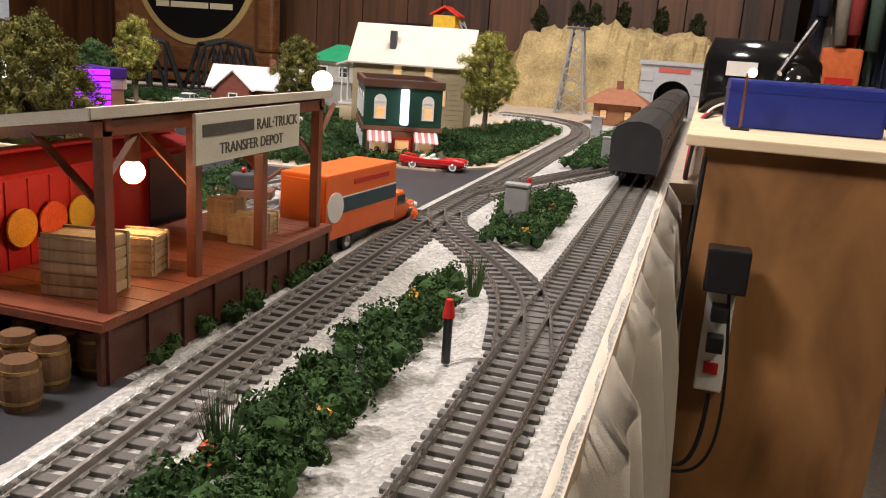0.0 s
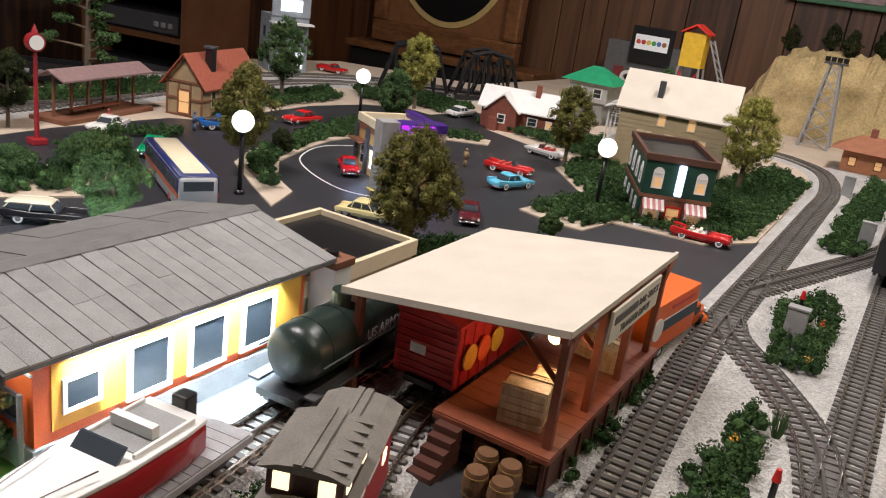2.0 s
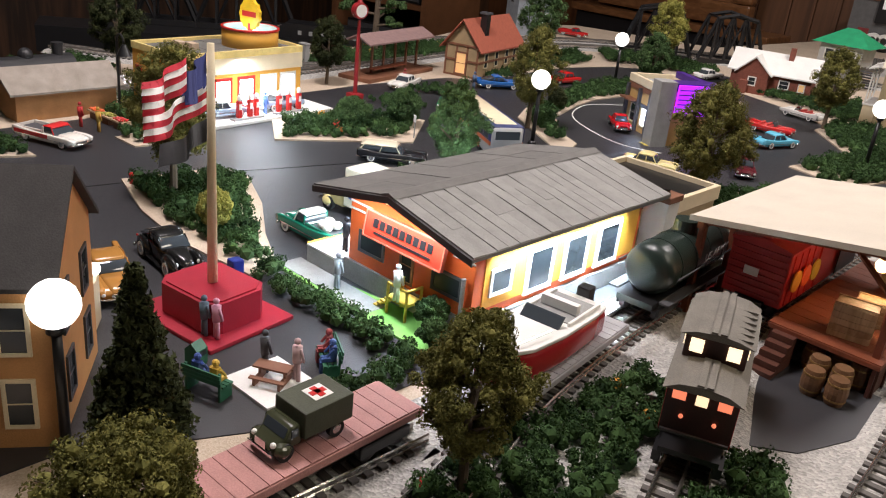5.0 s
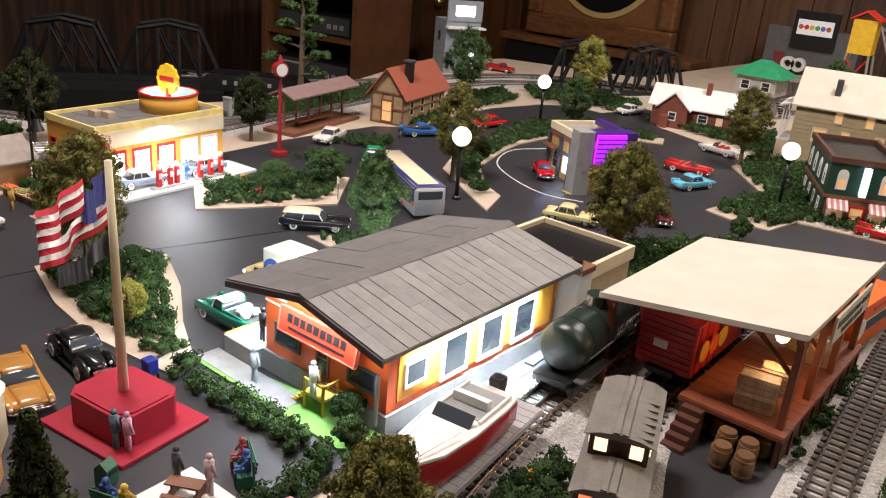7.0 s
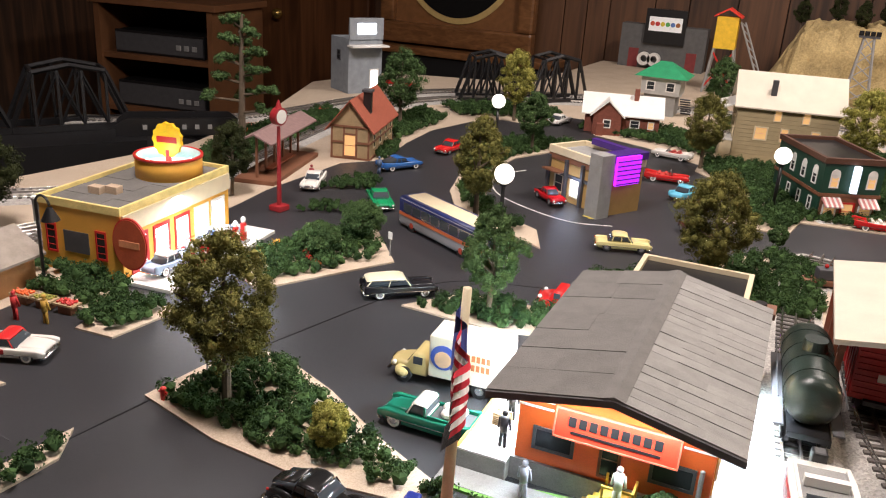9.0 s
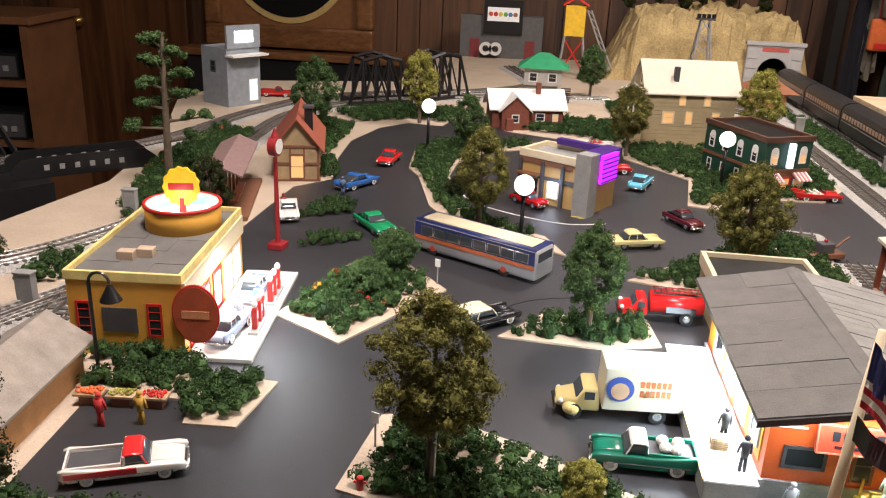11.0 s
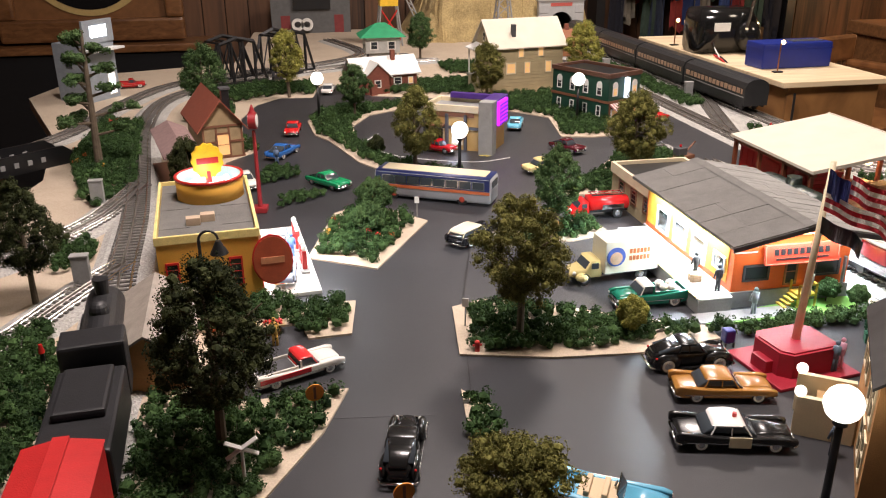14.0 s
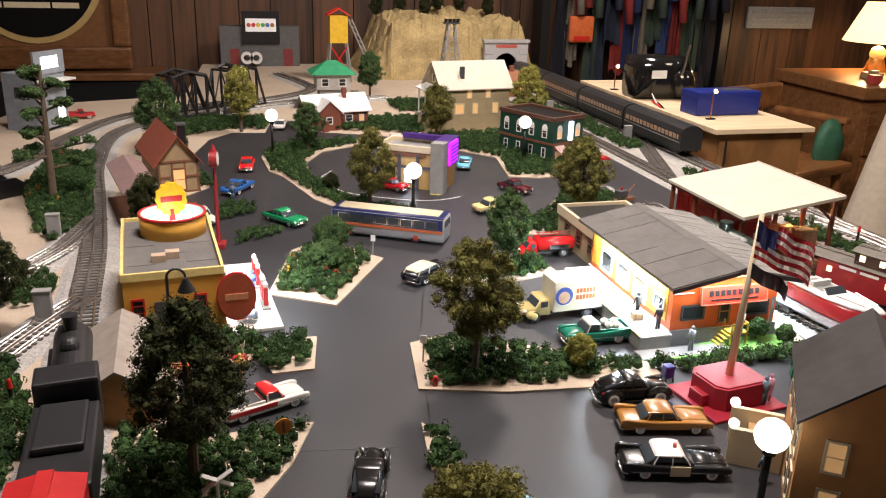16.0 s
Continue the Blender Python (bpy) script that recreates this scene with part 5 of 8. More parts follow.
part("chimney", box(-0.008, 0.008, -0.006, 0.006, 0.08, 0.11), BRICK, HT)
for x in (-0.03, 0.03):
    window(HT, x, -0.04, 0.015, 0.02, 0.025, "s", BROWN, GLOWIN)

# grey theatre building with display board on the back edge
TH = thing("billboard_building", "dark grey building carrying a framed lit display board", "building", pose(-1.0, 2.9, 0))
part("wall", box(-0.17, 0.17, -0.03, 0.05, 0, 0.17), mat("slate_grey", (0.11, 0.11, 0.11), 0.7), TH)
part("board", box(-0.075, 0.085, -0.045, -0.03, 0.1, 0.235), BLACK, TH)
part("screen", box(-0.06, 0.07, -0.047, -0.045, 0.15, 0.205), mat("screen_white", (0.8, 0.8, 0.78), 0.5, emit=0.25), TH)
for i, cc in enumerate(((0.6, 0.1, 0.05), (0.6, 0.05, 0.05), (0.7, 0.55, 0.05), (0.1, 0.4, 0.1), (0.1, 0.2, 0.5), (0.4, 0.15, 0.05))):
    part("round_mark", cy(bmesh.new(), 0, 0, 0, 0.001, 0.009, n=14, m=Matrix.Translation((-0.046 + i * 0.02, -0.047, 0.178)) @ Matrix.Rotation(math.pi / 2, 4, "X")), mat("round_mark_colour", cc, 0.6), TH)
for x in (-0.11, 0.12):
    part("door", box(x - 0.02, x + 0.02, -0.032, -0.03, 0, 0.075), mat("maroon", (0.2, 0.03, 0.03), 0.6), TH)
for x in (-0.06, -0.02):
    b = bmesh.new()
    bmesh.ops.create_cone(b, cap_ends=False, segments=24, radius1=0.026, radius2=0.026, depth=0.02)
    bmesh.ops.solidify(b, geom=b.faces[:], thickness=0.012)
    o = part("ring", b, WHITE, TH)
    o.matrix_local = pose(x, -0.06, 0.04, 90, 0, 0)

# grey elevator building with lit front
GE = thing("grey_elevator", "tall grey clapboard freight building with lit front", "building", pose(-1.655, 1.56, 0, 0, 0, 58))
part("wall", box(-0.055, 0.055, -0.04, 0.07, 0, 0.155), mat("blue_grey", (0.26, 0.29, 0.32), 0.7), GE)
part("false_front", box(-0.055, 0.055, -0.045, -0.038, 0.155, 0.215), mat("blue_grey_front", (0.28, 0.31, 0.34), 0.7), GE)
part("lit_board", box(-0.03, 0.03, -0.0465, -0.045, 0.17, 0.2), COLDLIGHT, GE)
part("awning", box(-0.06, 0.06, -0.075, -0.04, 0.135, 0.14), WHITE, GE)
window(GE, 0.03, -0.04, 0.01, 0.03, 0.06, "s", WHITE, COLDLIGHT, name="door")
window(GE, -0.055, 0.02, 0.09, 0.022, 0.03, "w", DGREY)


# ---- vehicles ----
def paint(name, col, rough=0.22):
    return mat(name, col, rough, vary=0.06, scale=30, bump=0.0)


def loft(sections, material, parent, name):
    """Rounded cross-sections (x, half width, z low, z high, corner) joined along x."""
    b = bmesh.new()
    rings = []
    for x, w, z0, z1, c in sections:
        ring = []
        for sx, sz in ((-1, 0), (-1, 1), (1, 1), (1, 0)):
            zc = z1 - c if sz else z0 + c
            for k in range(4):
                a = math.pi / 2 * k / 3
                ux, uz = {(-1, 0): (-math.sin(math.pi / 2 - a), -math.cos(math.pi / 2 - a)), (-1, 1): (-math.cos(a), math.sin(a)), (1, 1): (math.sin(a), math.cos(a)), (1, 0): (math.cos(a), -math.sin(a))}[(sx, sz)]
                if (sx, sz) == (-1, 0):
                    ux, uz = -math.sin(a), -math.cos(a)
                ring.append(b.verts.new((x, sx * (w - c) + ux * c, zc + uz * c)))
        rings.append(ring)
    n = len(rings[0])
    for r, q in zip(rings, rings[1:]):
        for i in range(n):
            b.faces.new((r[i], r[(i + 1) % n], q[(i + 1) % n], q[i]))
    b.faces.new(rings[0]), b.faces.new(rings[-1])
    bmesh.ops.recalc_face_normals(b, faces=b.faces)
    return smooth(part(name, b, material, parent))


CARGLASS = mat("car_glass", (0.05, 0.06, 0.07), 0.06, vary=0.0, bump=0)
HEADLIGHT = mat("headlight", (0.8, 0.8, 0.75), 0.15, vary=0, bump=0)
TAILLIGHT = mat("taillight", (0.5, 0.02, 0.02), 0.2, vary=0, bump=0)
HUB = mat("hubcap", (0.6, 0.6, 0.6), 0.25, 0.8, vary=0.05, bump=0)


def wheels(t, xs, r, half, hub=HUB, wide=0.005, white=False):
    for x in xs:
        for s in (-1, 1):
            w = new("wheel")
            w.parent, w.matrix_local = t, Matrix.Translation((x, s * half, r)) @ Matrix.Rotation(math.pi / 2 * -s, 4, "X")
            b = cy(bmesh.new(), 0, 0, -wide / 2, wide / 2, r, n=18)
            part("tyre", b, RUBBER, w)
            if white:
                part("whitewall", cy(bmesh.new(), 0, 0, wide / 2, wide / 2 + 0.0003, r * 0.8, n=18), WHITE, w, "white tyre wall")
            part("rim", cy(bmesh.new(), 0, 0, wide / 2, wide / 2 + 0.0007, r * 0.56, r * 0.4, n=14), hub, w)


def along(sections, material, parent, name, y):
    ob = loft(sections, material, parent, name)
    ob.location.y = y
    return ob


def car(name, label, col, x, y, yaw, L=0.088, style="sedan", roof=None, h=0.026, category="car", era="fin", flash=None):
    """yaw: the way the nose points, degrees from +x; era: fin, round or sleek bodywork."""
    t = thing(name, label, category, pose(x, y, 0.0015, 0, 0, yaw))
    p = paint("car_paint", col)
    rp = paint("roof_paint", roof or col)
    W, l = L * 0.192, L / 2
    z0, zb = 0.0042, h * 0.6
    if era == "round":
        loft([(-l * 0.96, W * 0.42, z0 + 0.002, zb * 0.72, 0.002), (-l * 0.86, W * 0.62, z0, zb * 1.05, 0.004), (-l * 0.5, W * 0.76, z0, zb * 1.12, 0.004), (l * 0.2, W * 0.74, z0, zb * 1.12, 0.004), (l * 0.45, W * 0.56, z0, zb * 1.14, 0.005), (l * 0.82, W * 0.42, z0 + 0.001, zb * 1.02, 0.005), (l * 0.94, W * 0.3, z0 + 0.002, zb * 0.78, 0.003)], p, t, "body")
        for sy in (-1, 1):
            for cx, r in ((l * 0.64, h * 0.34), (-l * 0.6, h * 0.33)):
                b = ball(bmesh.new(), 0, 0, 0, 1, u=16, v=10)
                bmesh.ops.scale(b, vec=(r * 1.5, W * 0.27, r * 1.02), verts=b.verts)
                f = smooth(part("fender", b, p, t))
                f.location = (cx, sy * W * 0.74, zb * 0.52)
            part("running_board", box(-l * 0.4, l * 0.42, sy * W * 0.84 - 0.002, sy * W * 0.84 + 0.002, z0, z0 + 0.0018, bevel=0.0005), p, t)
        zb *= 1.1
    else:
        fin = 1.0 if era == "fin" else 0.0
        loft([(-l * 0.98, W * 0.84, z0 + 0.002, zb * 0.8, 0.002), (-l * 0.9, W * 0.93, z0, zb * 0.9, 0.0028), (-l * 0.45, W * 0.95, z0, zb * 0.95, 0.003), (l * 0.3, W * 0.95, z0, zb * 0.95, 0.003), (l * 0.8, W * 0.92, z0, zb * 0.88, 0.0035), (l * 0.96, W * 0.82, z0 + 0.001, zb * 0.74, 0.003)], p, t, "body")
        loft([(l * 0.24, W * 0.62, zb * 0.7, zb * 1.0, 0.002), (l * 0.6, W * 0.58, zb * 0.7, zb * 1.03, 0.003), (l * 0.88, W * 0.5, zb * 0.66, zb * 0.94, 0.003), (l * 0.96, W * 0.44, zb * 0.6, zb * 0.8, 0.002)], p, t, "bonnet")
        for sy in (-1, 1):
            along([(-l * (1.0 + 0.03 * fin), W * 0.1, zb * 0.62, zb * (0.86 + 0.24 * fin), 0.0009), (-l * 0.93, W * 0.14, zb * 0.5, zb * (0.97 + 0.22 * fin), 0.0012), (-l * 0.6, W * 0.15, zb * 0.5, zb * (1.0 + 0.07 * fin), 0.0014), (-l * 0.2, W * 0.13, zb * 0.5, zb * 0.97, 0.0012), (l * 0.3, W * 0.13, zb * 0.5, zb * 0.99, 0.0012), (l * 0.85, W * 0.16, zb * 0.5, zb * 0.99, 0.0016), (l * 1.0, W * 0.13, zb * 0.56, zb * 0.88, 0.0012)], p, t, "wing", sy * W * 0.86)
            if flash:
                part("colour_flash", box(-l * 0.95, l * 0.2, sy * W * 0.992 - 0.0006, sy * W * 0.992 + 0.0006, zb * 0.62, zb * 0.96, bevel=0.0004), paint("flash_paint", flash), t)
    if style == "open":
        part("interior", box(-l * 0.5, l * 0.18, -W * 0.74, W * 0.74, zb * 0.7, zb * 0.97, bevel=0.001), paint("seat_paint", roof or (0.6, 0.45, 0.28), 0.7), t)
        for sx in (-0.34, -0.04):
            part("seat", box(l * sx - 0.003, l * sx + 0.002, -W * 0.68, W * 0.68, zb * 0.9, zb + 0.004, bevel=0.0014), paint("seat_back", roof or (0.6, 0.45, 0.28), 0.7), t)
        part("windscreen", prism(bmesh.new(), [(l * 0.25, zb), (l * 0.15, zb + 0.0085), (l * 0.165, zb + 0.0085), (l * 0.265, zb)], "y", -W * 0.76, W * 0.76), CARGLASS, t)
        part("windscreen_frame", rod(bmesh.new(), (l * 0.157, -W * 0.76, zb + 0.0085), (l * 0.157, W * 0.76, zb + 0.0085), 0.0006, 6), CHROME, t)
        part("steering_wheel", cy(bmesh.new(), 0, 0, 0, 0.0006, 0.0028, n=14, m=Matrix.Translation((l * 0.1, W * 0.35, zb + 0.003)) @ Matrix.Rotation(-1.1, 4, "Y")), BLACK, t)
    elif style == "pickup":
        loft([(-l * 0.04, W * 0.84, zb - 0.001, zb + 0.001, 0.0005), (l * 0.0, W * 0.8, zb, h * 0.93, 0.002), (l * 0.26, W * 0.78, zb, h * 0.93, 0.002), (l * 0.42, W * 0.84, zb - 0.001, zb + 0.001, 0.0005)], CARGLASS, t, "glasshouse")
        loft([(-l * 0.03, W * 0.74, h * 0.88, h * 0.95, 0.001), (l * 0.02, W * 0.79, h * 0.91, h, 0.002), (l * 0.24, W * 0.77, h * 0.91, h, 0.002), (l * 0.3, W * 0.72, h * 0.88, h * 0.94, 0.001)], rp, t, "roof")
        for sy in (-1, 1):
            part("pillar", box(-l * 0.02, l * 0.02, sy * W * 0.82 - 0.0008, sy * W * 0.82 + 0.0008, zb, h * 0.93), p, t)
            part("pillar", rod(bmesh.new(), (l * 0.27, sy * W * 0.77, h * 0.92), (l * 0.37, sy * W * 0.83, zb), 0.0008, 5), rp, t)
        part("bed", box(-l * 0.92, -l * 0.08, -W * 0.72, W * 0.72, zb * 0.93, zb * 0.97), DGREY, t)
        for sy in (-1, 1):
            part("bed_side", box(-l * 0.94, -l * 0.05, sy * W * 0.78 - 0.001, sy * W * 0.78 + 0.001, zb * 0.94, zb + 0.003, bevel=0.0005), p, t)
        part("tailgate", box(-l * 0.97, -l * 0.93, -W * 0.76, W * 0.76, zb * 0.6, zb + 0.003, bevel=0.0005), p, t)
        part("cab_back", box(-l * 0.06, -l * 0.04, -W * 0.72, W * 0.72, zb, h * 0.66), rp, t)
    else:
        back = {"sedan": -0.58, "wagon": -0.92, "fast": -0.8}[style]
        tb = {"sedan": -0.38, "wagon": -0.84, "fast": -0.3}[style]
        loft([(l * back, W * 0.74, zb - 0.001, zb + 0.001, 0.0005), (l * tb, W * 0.74, zb, h * 0.95, 0.003), (-l * 0.08, W * 0.77, zb, h * 0.98, 0.003), (l * 0.1, W * 0.74, zb, h * 0.95, 0.003), (l * 0.32, W * 0.8, zb - 0.001, zb + 0.001, 0.0005)], CARGLASS, t, "glasshouse")
        loft([(l * tb * 1.12, W * 0.6, h * 0.86, h * 0.93, 0.0015), (l * tb * 0.96, W * 0.72, h * 0.89, h * 0.985, 0.0025), (-l * 0.12, W * 0.76, h * 0.9, h * 1.01, 0.003), (l * 0.06, W * 0.73, h * 0.89, h * 0.985, 0.0025), (l * 0.14, W * 0.62, h * 0.86, h * 0.93, 0.0015)], rp, t, "roof")
        for sx in (tb * 0.98, -0.1 if style != "wagon" else -0.3, 0.12):
            for sy in (-1, 1):
                part("pillar", rod(bmesh.new(), (l * sx, sy * W * 0.73, h * 0.93), (l * sx * (1.2 if sx < -0.2 else 1.0) + (0.006 if sx > 0 else 0), sy * W * 0.8, zb), 0.0008, 5), rp, t)
        if era == "round" and style == "fast":
            loft([(-l * 0.9, W * 0.44, zb * 0.8, zb * 1.0, 0.002), (-l * 0.62, W * 0.6, zb * 0.8, h * 0.8, 0.003), (-l * 0.34, W * 0.66, zb * 0.8, h * 0.985, 0.003)], p, t, "boot")
    wheels(t, (-l * 0.6, l * 0.64), h * 0.26, W * 0.84, white=era != "sleek")
    for sx, nm in ((-1, "rear_bumper"), (1, "front_bumper")):
        b = rod(bmesh.new(), (sx * l * 1.02, -W * 0.8, z0 + 0.0025), (sx * l * 1.02, W * 0.8, z0 + 0.0025), 0.0014, 8)
        for sy in (-1, 1):
            rod(b, (sx * l * 1.02, sy * W * 0.8, z0 + 0.0025), (sx * l * 0.93, sy * W * 0.98, z0 + 0.0025), 0.0013, 8)
        smooth(part(nm, b, CHROME, t))
    part("grille", box(l * 0.955, l * 0.99, -W * 0.5, W * 0.5, z0 + 0.003, zb * 0.66, bevel=0.0006), CHROME, t)
    for s in (-1, 1):
        part("headlight", ball(bmesh.new(), l * (0.98 if era != "round" else 0.86), s * W * (0.84 if era != "round" else 0.62), zb * 0.72, 0.0021, u=10, v=6), HEADLIGHT, t)
        part("taillight", ball(bmesh.new(), -l * (1.0 if era != "round" else 0.88), s * W * 0.84, zb * 0.8, 0.0013, u=8, v=6), TAILLIGHT, t)
        if era != "round":
            part("side_trim", box(-l * 0.85, l * 0.8, s * W * 1.0 - 0.0003, s * W * 1.0 + 0.0004, zb * 0.57, zb * 0.61), CHROME, t)
    return t


car("convertible", "red open convertible with white seats", (0.55, 0.02, 0.02), -0.27, 0.97, 8, 0.09, "open", roof=(0.7, 0.68, 0.6))
car("convertible", "red open convertible parked at the drive-in lot", (0.55, 0.02, 0.02), -0.66, 1.074, 8, 0.088, "open", roof=(0.5, 0.05, 0.04))
car("convertible", "white open sports car by the brick house", (0.75, 0.73, 0.68), -0.685, 1.29, 170, 0.088, "open", roof=(0.4, 0.06, 0.05))
car("sedan", "bright red hardtop car on the ring road", (0.6, 0.02, 0.02), -1.122, 1.027, -97, 0.085, "sedan", era="sleek")
car("sedan", "glossy blue rounded fifties sedan", (0.03, 0.13, 0.4), -1.147, 0.832, 60, 0.09, "fast")
car("sedan", "glossy green sixties fastback car", (0.01, 0.26, 0.1), -1.067, 0.6, -52, 0.092, "fast", era="sleek")
car("sedan", "white fifties sedan by the station", (0.75, 0.73, 0.68), -1.219, 0.63, -70, 0.085, "sedan")
car("station_wagon", "black station wagon with a cream roof", (0.015, 0.015, 0.018), -0.865, 0.276, 40, 0.095, "wagon", roof=(0.75, 0.68, 0.5))
car("sedan", "pale yellow rounded sedan", (0.72, 0.62, 0.28), -0.648, 0.612, 18, 0.085, "sedan", era="sleek")
car("sedan", "dark maroon sports coupe at the junction", (0.1, 0.015, 0.02), -0.556, 0.743, -60, 0.08, "fast", era="sleek")
car("convertible", "light blue parked fifties car", (0.15, 0.5, 0.68), -0.605, 0.974, 70, 0.085, "sedan")
car("sedan", "red sports car at the drive-through", (0.5, 0.01, 0.015), -0.822, 0.795, -45, 0.075, "fast", era="sleek")
car("sedan", "white car beside the brick house", (0.75, 0.74, 0.7), -1.012, 1.496, 80, 0.085, "sedan", era="sleek")
for fx, fy, fyaw in FORECARS:
    fc = car("sedan", "pale blue and white car under the bright forecourt lights", (0.35, 0.45, 0.6), fx, fy, fyaw, 0.078, "sedan", roof=(0.75, 0.75, 0.72))
    fc.location.z = 0.007
gp = car("pickup", "green vintage pickup with a white roof loaded with sacks", (0.01, 0.16, 0.1), -0.697, 0.01, 180, 0.094, "pickup", roof=(0.75, 0.73, 0.65), h=0.031, category="pickup")
for k, (dx, dy) in enumerate(((-0.018, 0.004), (-0.03, -0.005), (-0.028, 0.006), (-0.016, -0.006))):
    part("sack", ball(bmesh.new(), dx, dy, 0.0225 + 0.001 * (k % 2), 0.0058, 0.8, 10, 7), mat("sack_white", (0.7, 0.66, 0.58), 0.8), gp, "pale sack in the pickup bed")
car("pickup", "red and white finned pickup with a red roof", (0.74, 0.7, 0.64), -1.143, -0.082, 22, 0.1, "pickup", roof=(0.6, 0.03, 0.03), category="pickup", flash=(0.45, 0.02, 0.025))
car("sedan", "black rounded thirties sedan", (0.012, 0.012, 0.012), -0.72, -0.146, -5, 0.092, "fast", h=0.033, era="round")
car("sedan", "gold fifties hardtop car", (0.4, 0.19, 0.045), -0.713, -0.209, -12, 0.1, "sedan")
pc = car("police_car", "black and white police car with a door badge", (0.015, 0.015, 0.015), -0.744, -0.286, -14, 0.108, "sedan", roof=(0.8, 0.78, 0.74))
part("beacon", cy(bmesh.new(), 0, 0, 0.026, 0.03, 0.002), REDP, pc)
for s in (-1, 1):
    part("door_panel", box(-0.008, 0.012, s * 0.0211 - 0.0004, s * 0.0211 + 0.0004, 0.0055, 0.0165), CREAM, pc, "white door panel")
car("convertible", "light blue open convertible with tan seats", (0.1, 0.35, 0.5), -0.892, -0.352, -30, 0.1, "open", flash=(0.6, 0.58, 0.52))
car("sedan", "black rounded forties coupe on the road", (0.012, 0.012, 0.012), -1.05, -0.252, 75, 0.095, "fast", h=0.032, era="round")
car("pickup", "red pickup truck by the grey freight building", (0.5, 0.02, 0.02), -1.585, 1.7, 10, 0.09, "pickup", category="pickup")

# bus
BS = thing("city_bus", "white, blue and silver city bus with an orange stripe", "bus", pose(-0.884, 0.489, 0.0015, 0, 0, 151))
L, W = 0.212, 0.026
loft([(-L / 2, W * 0.92, 0.006, 0.046, 0.004), (-L / 2 + 0.004, W, 0.004, 0.05, 0.005), (L / 2 - 0.006, W, 0.004, 0.05, 0.005), (L / 2, W * 0.93, 0.006, 0.047, 0.005)], mat("bus_silver", (0.42, 0.42, 0.43), 0.4, 0.2, vary=0.08), BS, "body")
loft([(-L / 2 + 0.002, W * 0.97, 0.0455, 0.051, 0.0035), (L / 2 - 0.003, W * 0.97, 0.0455, 0.051, 0.0035)], mat("bus_blue", (0.02, 0.03, 0.12), 0.35), BS, "roof_edge")
loft([(-L / 2 + 0.012, W * 0.66, 0.049, 0.0525, 0.0018), (L / 2 - 0.012, W * 0.66, 0.049, 0.0525, 0.0018)], CREAM, BS, "roof")
for s in (-1, 1):
    part("blue_band", box(-L / 2 + 0.002, L / 2 - 0.003, s * W - 0.0006, s * W + 0.0006, 0.027, 0.047), mat("bus_blue", (0.02, 0.03, 0.12), 0.35), BS)
    part("stripe", box(-L / 2 + 0.002, L / 2 - 0.003, s * W - 0.0008, s * W + 0.0008, 0.021, 0.0262), mat("bus_orange", (0.55, 0.14, 0.05), 0.4), BS)
    for i in range(8):
        part("side_window", box(-L / 2 + 0.012 + i * 0.0235, -L / 2 + 0.032 + i * 0.0235, s * W - 0.0012, s * W + 0.0012, 0.0295, 0.0425, bevel=0.0008), CARGLASS, BS)
        part("window_trim", box(-L / 2 + 0.011 + i * 0.0235, -L / 2 + 0.033 + i * 0.0235, s * W - 0.0009, s * W + 0.0009, 0.0286, 0.0434), CHROME, BS)
part("windscreen", box(L / 2 - 0.002, L / 2 + 0.0004, -W * 0.8, W * 0.8, 0.026, 0.043, bevel=0.001), CARGLASS, BS)
part("rear_window", box(-L / 2 - 0.0006, -L / 2 + 0.002, -W * 0.75, W * 0.75, 0.03, 0.043, bevel=0.001), CARGLASS, BS)
part("bumper", box(L / 2 - 0.001, L / 2 + 0.002, -W * 0.95, W * 0.95, 0.005, 0.01, bevel=0.001), CHROME, BS)
wheels(BS, (-0.055, 0.07), 0.0095, W * 0.9, hub=mat("red_hub", (0.45, 0.06, 0.03), 0.5))
for s in (-1, 1):
    part("headlight", ball(bmesh.new(), L / 2, s * W * 0.7, 0.015, 0.003, u=10, v=6), HEADLIGHT, BS)


